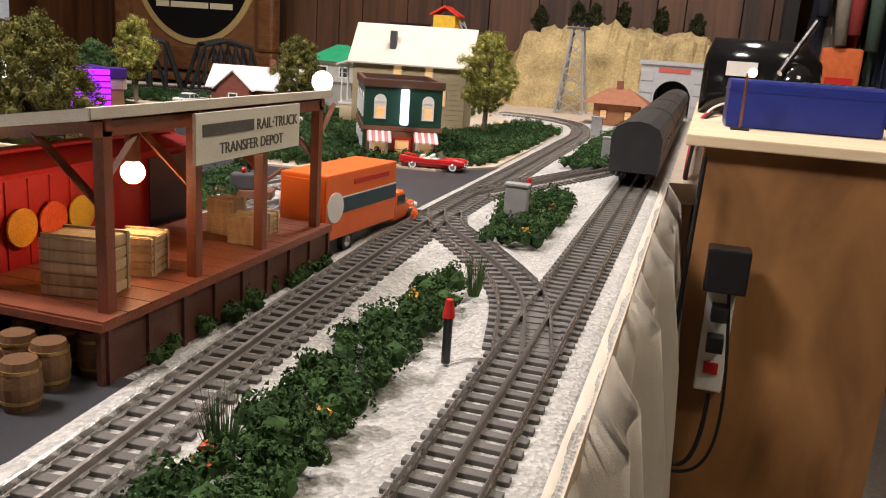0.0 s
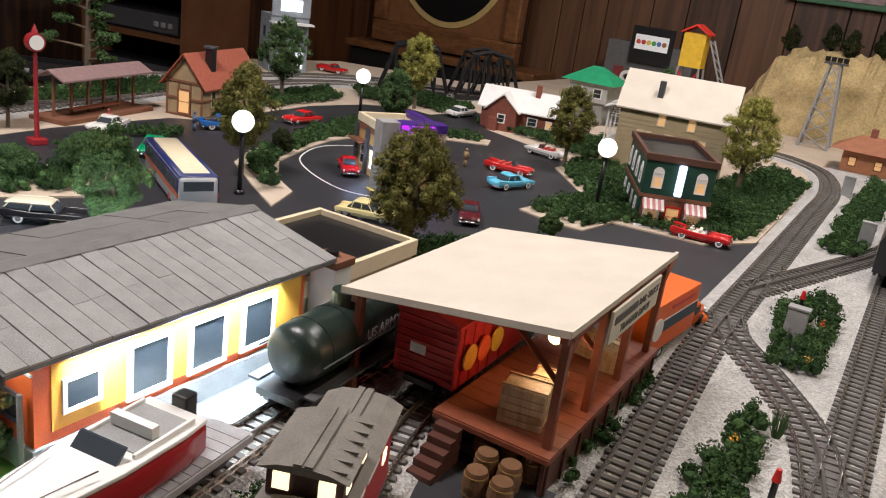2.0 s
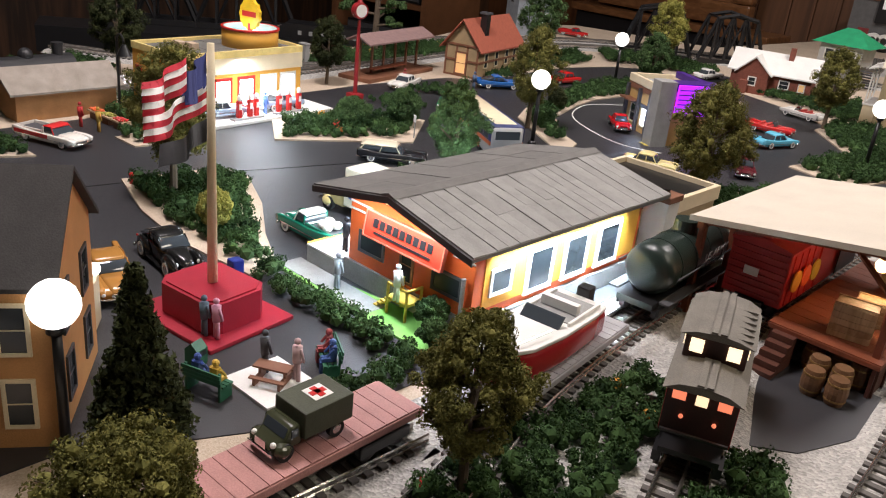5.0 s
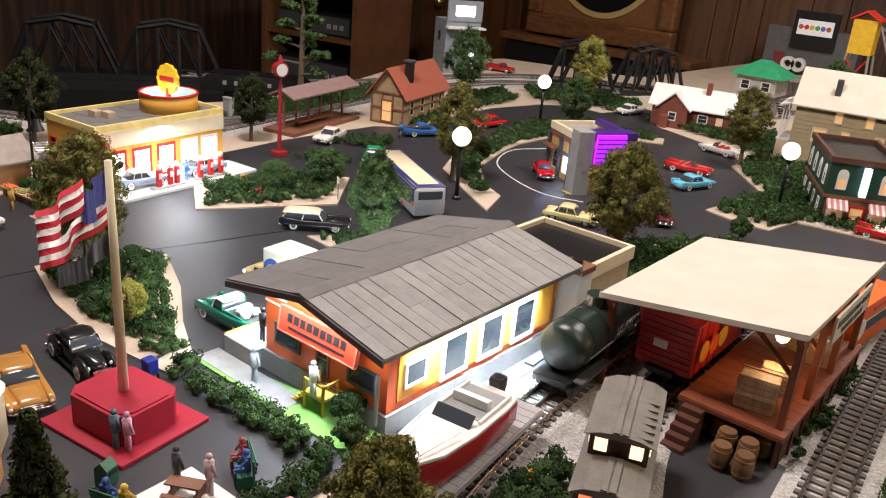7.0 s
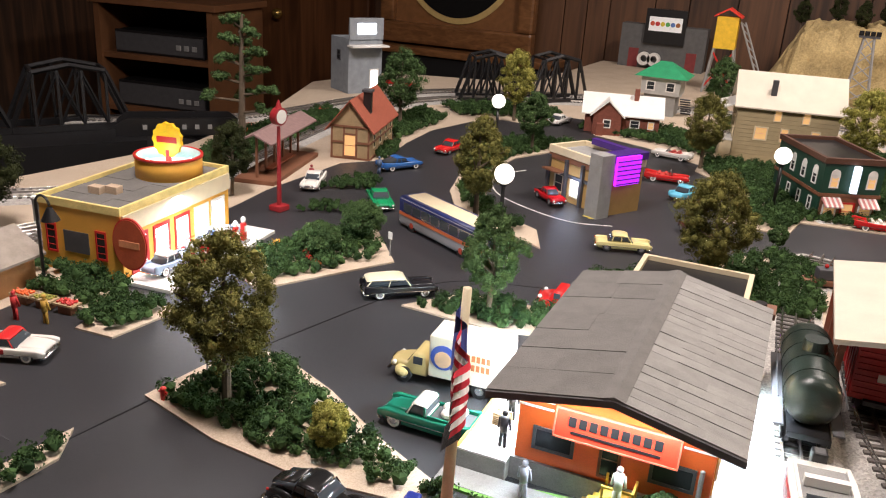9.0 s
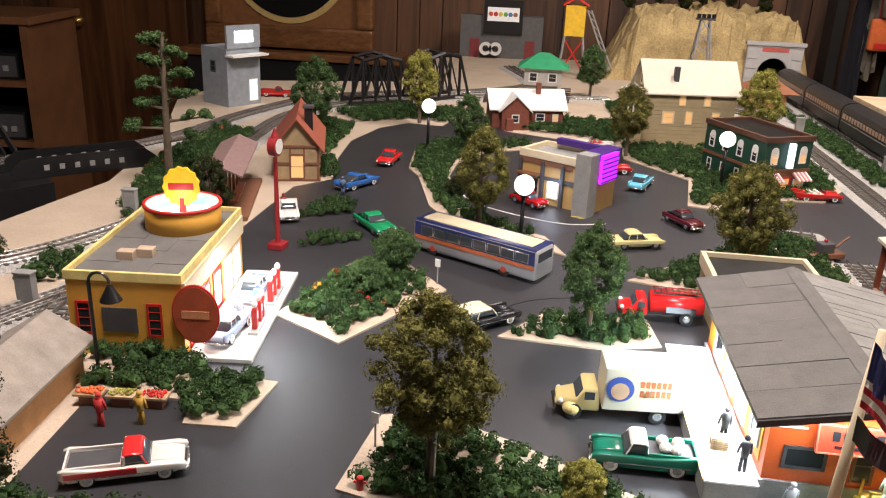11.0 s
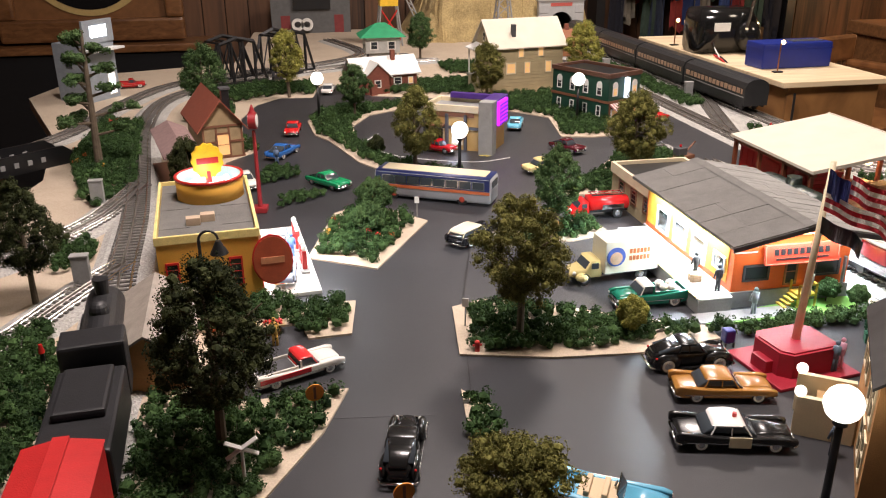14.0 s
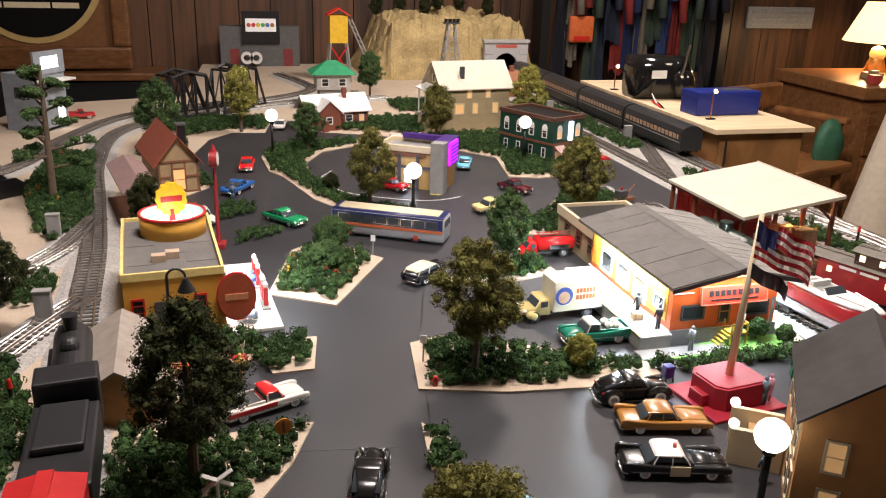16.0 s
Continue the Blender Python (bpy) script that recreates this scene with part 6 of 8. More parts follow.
def lorry(name, label, x, y, yaw, cab, cargo, L=0.12, hbox=0.058, cabh=0.034, tank=False):
    t = thing(name, label, "truck", pose(x, y, 0.0015, 0, 0, yaw))
    l, W = L / 2, 0.021
    part("chassis", box(-l, l * 0.9, -W * 0.5, W * 0.5, 0.009, 0.013), BLACK, t)
    p = paint("cab_paint", cab)
    loft([(l * 0.32, W * 0.85, 0.01, cabh * 0.62, 0.002), (l * 0.36, W * 0.85, 0.009, cabh, 0.003), (l * 0.56, W * 0.83, 0.009, cabh, 0.003), (l * 0.68, W * 0.8, 0.009, cabh * 0.64, 0.003), (l * 0.95, W * 0.6, 0.01, cabh * 0.58, 0.004), (l, W * 0.55, 0.011, cabh * 0.48, 0.003)], p, t, "cab")
    for s in (-1, 1):
        part("fender", ball(bmesh.new(), l * 0.75, s * W * 0.7, 0.011, 0.009, sz=0.75), p, t)
        part("door_window", box(l * 0.4, l * 0.56, s * W * 0.85 - 0.0006, s * W * 0.85 + 0.0006, cabh * 0.66, cabh * 0.9), CARGLASS, t)
        part("headlight", ball(bmesh.new(), l * 0.92, s * W * 0.62, 0.017, 0.0028, u=10, v=6), HEADLIGHT, t)
    part("windscreen", prism(bmesh.new(), [(l * 0.575, cabh * 0.93), (l * 0.675, cabh * 0.66), (l * 0.69, cabh * 0.66), (l * 0.59, cabh * 0.93)], "y", -W * 0.68, W * 0.68), CARGLASS, t)
    part("grille", box(l * 0.99, l * 1.01, -W * 0.35, W * 0.35, 0.011, 0.019), CHROME, t)
    part("bumper", box(l * 1.0, l * 1.03, -W * 0.8, W * 0.8, 0.008, 0.0105), CHROME, t)
    if tank:
        b = loft([(-l, W * 0.7, 0.015, 0.031, 0.006), (-l * 0.97, W * 0.85, 0.013, 0.034, 0.008), (l * 0.25, W * 0.85, 0.013, 0.034, 0.008)], cargo, t, "tank")
        part("ladder_rack", bx(bx(bmesh.new(), -l * 0.9, l * 0.2, -W * 0.5, -W * 0.42, 0.037, 0.039), -l * 0.9, l * 0.2, W * 0.42, W * 0.5, 0.037, 0.039), CHROME, t)
        for i in range(8):
            part("rung", box(-l * 0.85 + i * 0.0075, -l * 0.85 + i * 0.0075 + 0.001, -W * 0.42, W * 0.42, 0.0375, 0.0385), CHROME, t)
        part("rail_post", box(-l * 0.8, -l * 0.78, -W * 0.45, W * 0.45, 0.033, 0.037), CHROME, t)
        part("side_bin", box(-l * 0.8, -l * 0.1, -W * 0.92, W * 0.92, 0.016, 0.024), CHROME, t)
    else:
        part("cargo_box", box(-l, l * 0.28, -W, W, 0.014, hbox, bevel=0.0015), cargo, t)
        part("rear_door", box(-l - 0.0008, -l, -W * 0.9, W * 0.9, 0.017, hbox - 0.004), cargo, t)
    wheels(t, (-l * 0.6, l * 0.72), 0.0085, W * 0.82)
    return t


MILK = mat("truck_cream", (0.68, 0.64, 0.5), 0.45, vary=0.06)
wt = lorry("delivery_truck", "cream delivery truck with a blue roundel backed to the dock", -0.715, 0.098, 184, (0.6, 0.5, 0.22), MILK, 0.125, 0.06)
for s in (-1, 1):
    o = part("roundel", cy(bmesh.new(), 0, 0, 0, 0.0008, 0.0135, n=28, m=Matrix.Translation((0.002, s * 0.0212, 0.038)) @ Matrix.Rotation(-s * math.pi / 2, 4, "X")), mat("roundel_blue", (0.05, 0.1, 0.4), 0.5), wt, "round blue mark")
    part("roundel_face", cy(bmesh.new(), 0, 0, 0, 0.0012, 0.009, n=20, m=Matrix.Translation((0.002, s * 0.0212, 0.036)) @ Matrix.Rotation(-s * math.pi / 2, 4, "X")), mat("roundel_tan", (0.6, 0.4, 0.25), 0.5), o)
    b = bmesh.new()
    for z in (0.041, 0.031):
        for i in range(6):
            bx(b, -0.047 + i * 0.0052, -0.0434 + i * 0.0052, s * 0.0214 - 0.0004, s * 0.0214 + 0.0004, z, z + 0.0065)
    part("lettering", b, mat("letter_rust", (0.5, 0.16, 0.06), 0.5), wt)
lorry("fire_truck", "red vintage fire truck with chrome ladders", -0.644, 0.342, 180, (0.6, 0.02, 0.02), paint("fire_red", (0.6, 0.02, 0.02)), 0.105, tank=True, cabh=0.03)
ORB = mat("van_orange", (0.8, 0.14, 0.015), 0.4, vary=0.08)
ot = lorry("box_truck", "bright orange box truck with a dark band beside the depot", -0.2, 0.545, 84, (0.75, 0.13, 0.015), ORB, 0.185, 0.066, 0.036)
for s in (-1, 1):
    part("dark_band", box(-0.078, 0.025, s * 0.021 - 0.0007, s * 0.021 + 0.0007, 0.034, 0.046), mat("band_slate", (0.03, 0.06, 0.08), 0.5), ot)
    part("band_line", box(-0.078, 0.025, s * 0.021 - 0.0006, s * 0.021 + 0.0006, 0.0462, 0.0472), WHITE, ot)
    part("round_mark", cy(bmesh.new(), 0, 0, 0, 0.0012, 0.012, n=24, m=Matrix.Translation((-0.08, s * 0.0212, 0.04)) @ Matrix.Rotation(-s * math.pi / 2, 4, "X")), WHITE, ot)
    part("lettering", box(-0.05, 0.01, s * 0.0213 - 0.0004, s * 0.0213 + 0.0004, 0.055, 0.059), REDP, ot)


# ---- trains ----
def truck_set(t, x, half=0.0165, wr=0.0075):
    g = new("bogie")
    g.parent, g.location = t, (x, 0, 0)
    for s in (-1, 1):
        part("side_frame", box(-0.022, 0.022, s * half * 1.25 - 0.0015, s * half * 1.25 + 0.0015, 0.006, 0.014, bevel=0.001), BLACK, g)
        for dx in (-0.013, 0.013):
            part("wheel", cy(bmesh.new(), 0, 0, -0.0025, 0.0025, wr, n=16, m=Matrix.Translation((dx, s * half, wr)) @ Matrix.Rotation(math.pi / 2, 4, "X")), DGREY, g)
    part("bolster", box(-0.006, 0.006, -half * 1.1, half * 1.1, 0.01, 0.016), BLACK, g)


RAILZ = 0.0115


def boxcar(label, x, y, yaw, col, L=0.2, W=0.032, h=0.085, roofm=None, ribs=True, z=RAILZ, name="boxcar"):
    t = thing(name, label, "boxcar", pose(x, y, z, 0, 0, yaw))
    part("underframe", box(-L / 2 - 0.006, L / 2 + 0.006, -W * 0.5, W * 0.5, 0.014, 0.019), BLACK, t)
    part("body", box(-L / 2, L / 2, -W, W, 0.017, h - 0.006, bevel=0.001), col, t)
    part("roof", prism(bmesh.new(), [(-W - 0.001, h - 0.006), (0, h), (W + 0.001, h - 0.006), (W, h - 0.009), (-W, h - 0.009)], "x", -L / 2 - 0.002, L / 2 + 0.002), roofm or col, t)
    part("roof_walk", box(-L / 2, L / 2, -0.006, 0.006, h + 0.0005, h + 0.0025), roofm or col, t)
    for s in (-1, 1):
        part("door", box(-0.022, 0.022, s * W - 0.0016, s * W + 0.0016, 0.02, h - 0.012), col, t)
        if ribs:
            for i in range(12):
                xx = -L / 2 + 0.008 + i * (L - 0.016) / 11
                if abs(xx) > 0.028:
                    part("rib", box(xx - 0.0008, xx + 0.0008, s * W - 0.001, s * W + 0.001, 0.019, h - 0.01), col, t)
        for i in range(6):
            part("ladder_rung", box(s * L / 2 - 0.0006, s * L / 2 + 0.0012 * s + 0.0006, -W * 0.9, -W * 0.5, 0.024 + i * 0.008, 0.0254 + i * 0.008), col, t)
    for i in range(8):
        part("end_rib", box(-L / 2 - 0.0014, L / 2 + 0.0014, -W * 0.92, W * 0.92, 0.022 + i * 0.0065, 0.0242 + i * 0.0065), col, t)
    for s in (-1, 1):
        truck_set(t, s * L * 0.34)
    return t


rb = boxcar("red boxcar with printed side standing at the dock", -0.312, 0.33, 91, BOXRED, 0.2, W=0.029, h=0.08)
part("printed_panel", box(0.03, 0.09, -0.0335, -0.0325, 0.022, 0.07), BLACK, rb)
for i, cc in enumerate(((0.75, 0.35, 0.03), (0.8, 0.12, 0.03), (0.75, 0.5, 0.05))):
    part("printed_mark", cy(bmesh.new(), 0, 0, 0, 0.0014, 0.011, n=20, m=Matrix.Translation((-0.085 + i * 0.024, -0.0322, 0.044)) @ Matrix.Rotation(math.pi / 2, 4, "X")), mat("print_colour", cc, 0.5), rb)
part("end_plate", box(-0.1122, -0.1112, -0.006, 0.008, 0.045, 0.053), WHITE, rb)


def tankcar(label, x, y, yaw, col, L=0.2, r=0.028):
    t = thing("tank_car", label, "tank car", pose(x, y, RAILZ, 0, 0, yaw))
    part("underframe", box(-L / 2 - 0.006, L / 2 + 0.006, -0.018, 0.018, 0.014, 0.02), BLACK, t)
    b = bmesh.new()
    n = 24
    prof = [(-L / 2 + 0.004, 0.3), (-L / 2 + 0.006, 0.75), (-L / 2 + 0.012, 0.97), (-L / 2 + 0.018, 1), (L / 2 - 0.018, 1), (L / 2 - 0.012, 0.97), (L / 2 - 0.006, 0.75), (L / 2 - 0.004, 0.3)]
    rings = [[b.verts.new((x_, r * k * math.cos(2 * math.pi * i / n), 0.02 + r + r * k * math.sin(2 * math.pi * i / n))) for i in range(n)] for x_, k in prof]
    for p_, q_ in zip(rings, rings[1:]):
        for i in range(n):
            b.faces.new((p_[i], p_[(i + 1) % n], q_[(i + 1) % n], q_[i]))
    b.faces.new(rings[0]), b.faces.new(rings[-1])
    bmesh.ops.recalc_face_normals(b, faces=b.faces)
    smooth(part("tank", b, col, t))
    part("dome", cy(bmesh.new(), 0, 0, 0.018 + 2 * r, 0.03 + 2 * r, 0.012, 0.011, n=20), col, t)
    for s in (-1, 1):
        part("walkway", box(-L / 2, L / 2, s * 0.026 - 0.005, s * 0.026 + 0.005, 0.021, 0.023), DGREY, t)
        part("handrail", rod(bmesh.new(), (-L / 2 + 0.01, s * 0.03, 0.045), (L / 2 - 0.01, s * 0.03, 0.045), 0.0008, 6), DGREY, t)
        truck_set(t, s * L * 0.34)
    for i in range(4):
        part("band", cy(bmesh.new(), 0, 0, -0.0012, 0.0012, r + 0.0006, n=28, m=Matrix.Translation((-L * 0.3 + i * L * 0.2, 0, 0.02 + r)) @ Matrix.Rotation(math.pi / 2, 4, "Y")), col, t)
    return t


tk = tankcar("dark olive army tank car beside the workshop", -0.379, 0.208, 94, mat("army_olive", (0.022, 0.034, 0.028), 0.3), 0.155, 0.025)
text_on(tk, "US ARMY", pose(0.02, -0.0284, 0.046, 90, 0, 0), 0.013, mat("stencil_grey", (0.4, 0.4, 0.38), 0.6))


def flatcar(label, x, y, yaw, col, L=0.21, W=0.03):
    t = thing("flatcar", label, "flatcar", pose(x, y, RAILZ, 0, 0, yaw))
    part("deck", box(-L / 2, L / 2, -W, W, 0.016, 0.022, bevel=0.001), col, t)
    for i in range(20):
        part("deck_board", box(-L / 2 + 0.003 + i * (L - 0.006) / 20, -L / 2 + 0.0024 + (i + 1) * (L - 0.006) / 20, -W + 0.001, W - 0.001, 0.0221, 0.0232), col, t)
    part("sill", box(-L / 2, L / 2, -W * 0.6, W * 0.6, 0.009, 0.016), BLACK, t)
    for s in (-1, 1):
        truck_set(t, s * L * 0.34)
    return t


flatcar("grey flatcar carrying a motor boat", -0.3625, -0.03, 97, mat("flat_grey", (0.35, 0.35, 0.36), 0.6, vary=0.2), 0.2)
BT = thing("motor_boat", "red and white motor boat on a flatcar", "boat", pose(-0.3605, -0.042, RAILZ + 0.0235, 0, 0, 97))
hull = [(0.075, 0.004, 0.012, 0.03, 0.0015), (0.062, 0.012, 0.006, 0.03, 0.003), (0.038, 0.021, 0.001, 0.028, 0.006), (0.0, 0.025, 0.0, 0.027, 0.007), (-0.05, 0.025, 0.0, 0.026, 0.007), (-0.07, 0.023, 0.002, 0.026, 0.005)]
loft([(-x_, *r_) for x_, *r_ in hull], paint("hull_red", (0.35, 0.02, 0.025)), BT, "hull")
loft([(-x_, w_ * 1.01, z1 - 0.0012, z1 + 0.002, 0.0008) for x_, w_, z0_, z1, c_ in hull], WHITE, BT, "deck")
part("windscreen", prism(bmesh.new(), [(0.0, 0.028), (0.009, 0.0365), (0.0105, 0.0365), (0.003, 0.028)], "y", -0.017, 0.017), CARGLASS, BT)
part("cockpit", box(0.016, 0.06, -0.018, 0.018, 0.0283, 0.0296), GREYC, BT)
for s in (-1, 1):
    part("coaming", box(0.012, 0.062, s * 0.0195 - 0.0012, s * 0.0195 + 0.0012, 0.0283, 0.0318, bevel=0.0005), WHITE, BT)
    part("deck_rail", rod(bmesh.new(), (-0.055, s * 0.011, 0.034), (-0.012, s * 0.018, 0.034), 0.0006, 6), CHROME, BT)
part("seat", box(0.03, 0.036, -0.016, 0.016, 0.0305, 0.038), WHITE, BT)
part("outboard_motor", box(0.07, 0.082, -0.006, 0.006, 0.01, 0.036, bevel=0.002), BLACK, BT)

fl = flatcar("faded pink flatcar with an army ambulance", -0.381, -0.262, 92, mat("flat_pink", (0.42, 0.2, 0.18), 0.6, vary=0.2), 0.21, 0.022)
AB = lorry("army_ambulance", "olive army ambulance with red cross on a flatcar", -0.295, -0.255, 288, (0.05, 0.055, 0.03), mat("olive_drab", (0.05, 0.055, 0.03), 0.6), 0.085, 0.04, 0.03)
AB.matrix_world = pose(-0.385, -0.242, RAILZ + 0.0232, 0, 0, 272) @ Matrix.Scale(0.7, 4)
part("white_square", box(-0.028, -0.008, -0.01, 0.01, 0.0398, 0.0404), WHITE, AB)
part("red_cross", bx(bx(bmesh.new(), -0.026, -0.01, -0.003, 0.003, 0.0404, 0.041), -0.021, -0.015, -0.008, 0.008, 0.0404, 0.041), REDP, AB)

# caboose
CABRED = mat("caboose_red", (0.36, 0.02, 0.025), 0.45)
CABROOF = mat("caboose_roof", (0.17, 0.155, 0.13), 0.75, vary=0.3)
CB = thing("caboose", "bright red caboose with grey walkway roof and lit windows", "caboose", pose(-0.252, 0.03, RAILZ, 0, 0, 111))
part("underframe", box(-0.085, 0.085, -0.02, 0.02, 0.014, 0.018), BLACK, CB)
part("body", box(-0.065, 0.065, -0.024, 0.024, 0.018, 0.062, bevel=0.001), CABRED, CB)
part("end_wall", box(-0.0656, -0.065, -0.0235, 0.0235, 0.0185, 0.0615), mat("caboose_end", (0.05, 0.015, 0.013), 0.5), CB)
part("roof", prism(bmesh.new(), [(-0.026, 0.061), (-0.016, 0.066), (0, 0.068), (0.016, 0.066), (0.026, 0.061), (0, 0.062)], "x", -0.083, 0.083), CABROOF, CB)
part("cupola", box(-0.04, 0.012, -0.021, 0.021, 0.065, 0.085, bevel=0.001), mat("caboose_cupola", (0.05, 0.016, 0.014), 0.5), CB)
part("cupola_roof", prism(bmesh.new(), [(-0.025, 0.084), (-0.014, 0.0875), (0, 0.089), (0.014, 0.0875), (0.025, 0.084)], "x", -0.045, 0.017), CABROOF, CB)
for x0, x1, zz in ((-0.083, -0.042, 0.068), (-0.045, 0.017, 0.089), (0.014, 0.083, 0.068)):
    for s in (-1, 1):
        part("walkway_board", box(x0, x1, s * 0.003 - 0.0022, s * 0.003 + 0.0022, zz, zz + 0.0012), CABROOF, CB)
for i in range(6):
    part("roof_rib", box(-0.04 + i * 0.01, -0.0385 + i * 0.01, -0.022, -0.006, 0.0862, 0.0878), CABROOF, CB)
for s in (-1, 1):
    part("lit_window", box(-0.0412, -0.0402, s * 0.0125 - 0.0045, s * 0.0125 + 0.0045, 0.0705, 0.0805), mat("window_glow", (1.0, 0.75, 0.45), 0.5, bump=0, vary=0, emit=2.0), CB)
    part("lit_window", box(-0.0668, -0.0657, s * 0.015 - 0.0045, s * 0.015 + 0.0045, 0.046, 0.054), mat("window_red_glow", (1.0, 0.25, 0.12), 0.5, bump=0, vary=0, emit=1.2), CB)
    for x in (-0.03, 0.0):
        part("lit_window", box(x - 0.004, x + 0.004, s * 0.0213 - 0.0005, s * 0.0213 + 0.0005, 0.071, 0.08), mat("window_glow", (1.0, 0.75, 0.45), 0.5, bump=0, vary=0, emit=2.0), CB)
    for x in (-0.045, 0.045):
        part("lit_window", box(x - 0.004, x + 0.004, s * 0.0243 - 0.0005, s * 0.0243 + 0.0005, 0.042, 0.051), mat("window_glow", (1.0, 0.75, 0.45), 0.5, bump=0, vary=0, emit=2.0), CB)
    part("lettering", bx(bx(bmesh.new(), -0.03, -0.002, s * 0.0243 - 0.0004, s * 0.0243 + 0.0004, 0.0525, 0.0565), 0.004, 0.03, s * 0.0243 - 0.0004, s * 0.0243 + 0.0004, 0.0525, 0.0565), WHITE, CB)
    part("tail_lamp", ball(bmesh.new(), -0.067, s * 0.011, 0.034, 0.0016, u=8, v=6), mat("window_red_glow", (1.0, 0.25, 0.12), 0.5, bump=0, vary=0, emit=1.2), CB)
    truck_set(CB, s * 0.05)
    part("end_rail", box(s * 0.084 - 0.001, s * 0.084 + 0.001, -0.022, 0.022, 0.03, 0.032), BLACK, CB)
    part("end_step", box(-0.085, -0.067, s * 0.02 - 0.003, s * 0.02 + 0.003, 0.006, 0.014), BLACK, CB)
part("lit_window", box(-0.0668, -0.0657, -0.004, 0.004, 0.045, 0.055), mat("door_glow", (1.0, 0.7, 0.4), 0.5, bump=0, vary=0, emit=1.6), CB)

# freight train on the back line
LEFTTRAIN = mat("tender_black", (0.02, 0.02, 0.022), 0.45, vary=0.25)
boxcar("red boxcar of the freight train on the back line", -1.3135, -0.41, 92, BOXRED, 0.2, W=0.029, ribs=False, roofm=BOXRED)
hp = thing("hopper_car", "red open hopper car filled with black coal", "hopper car", pose(-1.31, -0.633, RAILZ, 0, 0, 90))
part("body", box(-0.1, 0.1, -0.031, 0.031, 0.017, 0.07, bevel=0.001), BOXRED, hp)
part("rim", bx(bx(bx(bx(bmesh.new(), -0.102, 0.102, -0.033, -0.03, 0.068, 0.074), -0.102, 0.102, 0.03, 0.033, 0.068, 0.074), -0.102, -0.098, -0.03, 0.03, 0.068, 0.074), 0.098, 0.102, -0.03, 0.03, 0.068, 0.074), DGREY, hp)
COAL = mat("coal", (0.03, 0.03, 0.032), 0.35, vary=0.5, scale=300)
part("coal_bed", box(-0.098, 0.098, -0.03, 0.03, 0.0695, 0.0718), COAL, hp)
cv, cf = [], []
rs = random.Random(5)
for _ in range(900):
    blob(cv, cf, rs.uniform(-0.096, 0.096), rs.uniform(-0.028, 0.028), 0.0715 + rs.uniform(0, 0.003), rs.uniform(0.002, 0.0038), rs, 0.7)
co = new("coal_load", mesh_of("coal_load", cv, cf, COAL))
co["kind"] = "stuff"
co.parent = hp
for s in (-1, 1):
    truck_set(hp, s * 0.068)
cvh = boxcar("blue covered hopper car with a ribbed white roof", -1.31, -0.85, 90, mat("hopper_navy", (0.03, 0.04, 0.1), 0.45), 0.19, W=0.029, name="covered_hopper")
for k in range(6):
    part("hatch", box(-0.085 + k * 0.03, -0.063 + k * 0.03, -0.028, -0.007, 0.0835, 0.0862, bevel=0.0008), WHITE, cvh)
LO = thing("steam_tender", "black steam locomotive tender on the back line", "locomotive", pose(-1.3235, -0.225, RAILZ, 0, 0, 94))
part("body", box(-0.07, 0.07, -0.03, 0.03, 0.016, 0.06, bevel=0.003), LEFTTRAIN, LO)
part("coal_bunker", box(-0.02, 0.06, -0.022, 0.022, 0.06, 0.068, bevel=0.003), LEFTTRAIN, LO)
for s in (-1, 1):
    truck_set(LO, s * 0.045)
SL = thing("steam_locomotive", "black steam locomotive on the back line", "locomotive", pose(-1.342, -0.045, RAILZ, 0, 0, 97))
part("boiler", cy(bmesh.new(), 0, 0, -0.1, 0.08, 0.021, n=24, m=Matrix.Translation((0, 0, 0.042)) @ Matrix.Rotation(math.pi / 2, 4, "Y")), LEFTTRAIN, SL)
part("cab", box(-0.1, -0.06, -0.03, 0.03, 0.018, 0.078, bevel=0.003), LEFTTRAIN, SL)
part("chimney", cy(bmesh.new(), 0.06, 0, 0.06, 0.08, 0.007, 0.009), LEFTTRAIN, SL)
part("dome", ball(bmesh.new(), 0.01, 0, 0.064, 0.011), LEFTTRAIN, SL)
part("running_board", box(-0.1, 0.085, -0.028, 0.028, 0.026, 0.029), LEFTTRAIN, SL)
for x_ in (-0.05, -0.015, 0.02):
    for s in (-1, 1):
        part("driver", cy(bmesh.new(), 0, 0, -0.002, 0.002, 0.014, n=18, m=Matrix.Translation((x_, s * 0.017, 0.014)) @ Matrix.Rotation(math.pi / 2, 4, "X")), DGREY, SL)


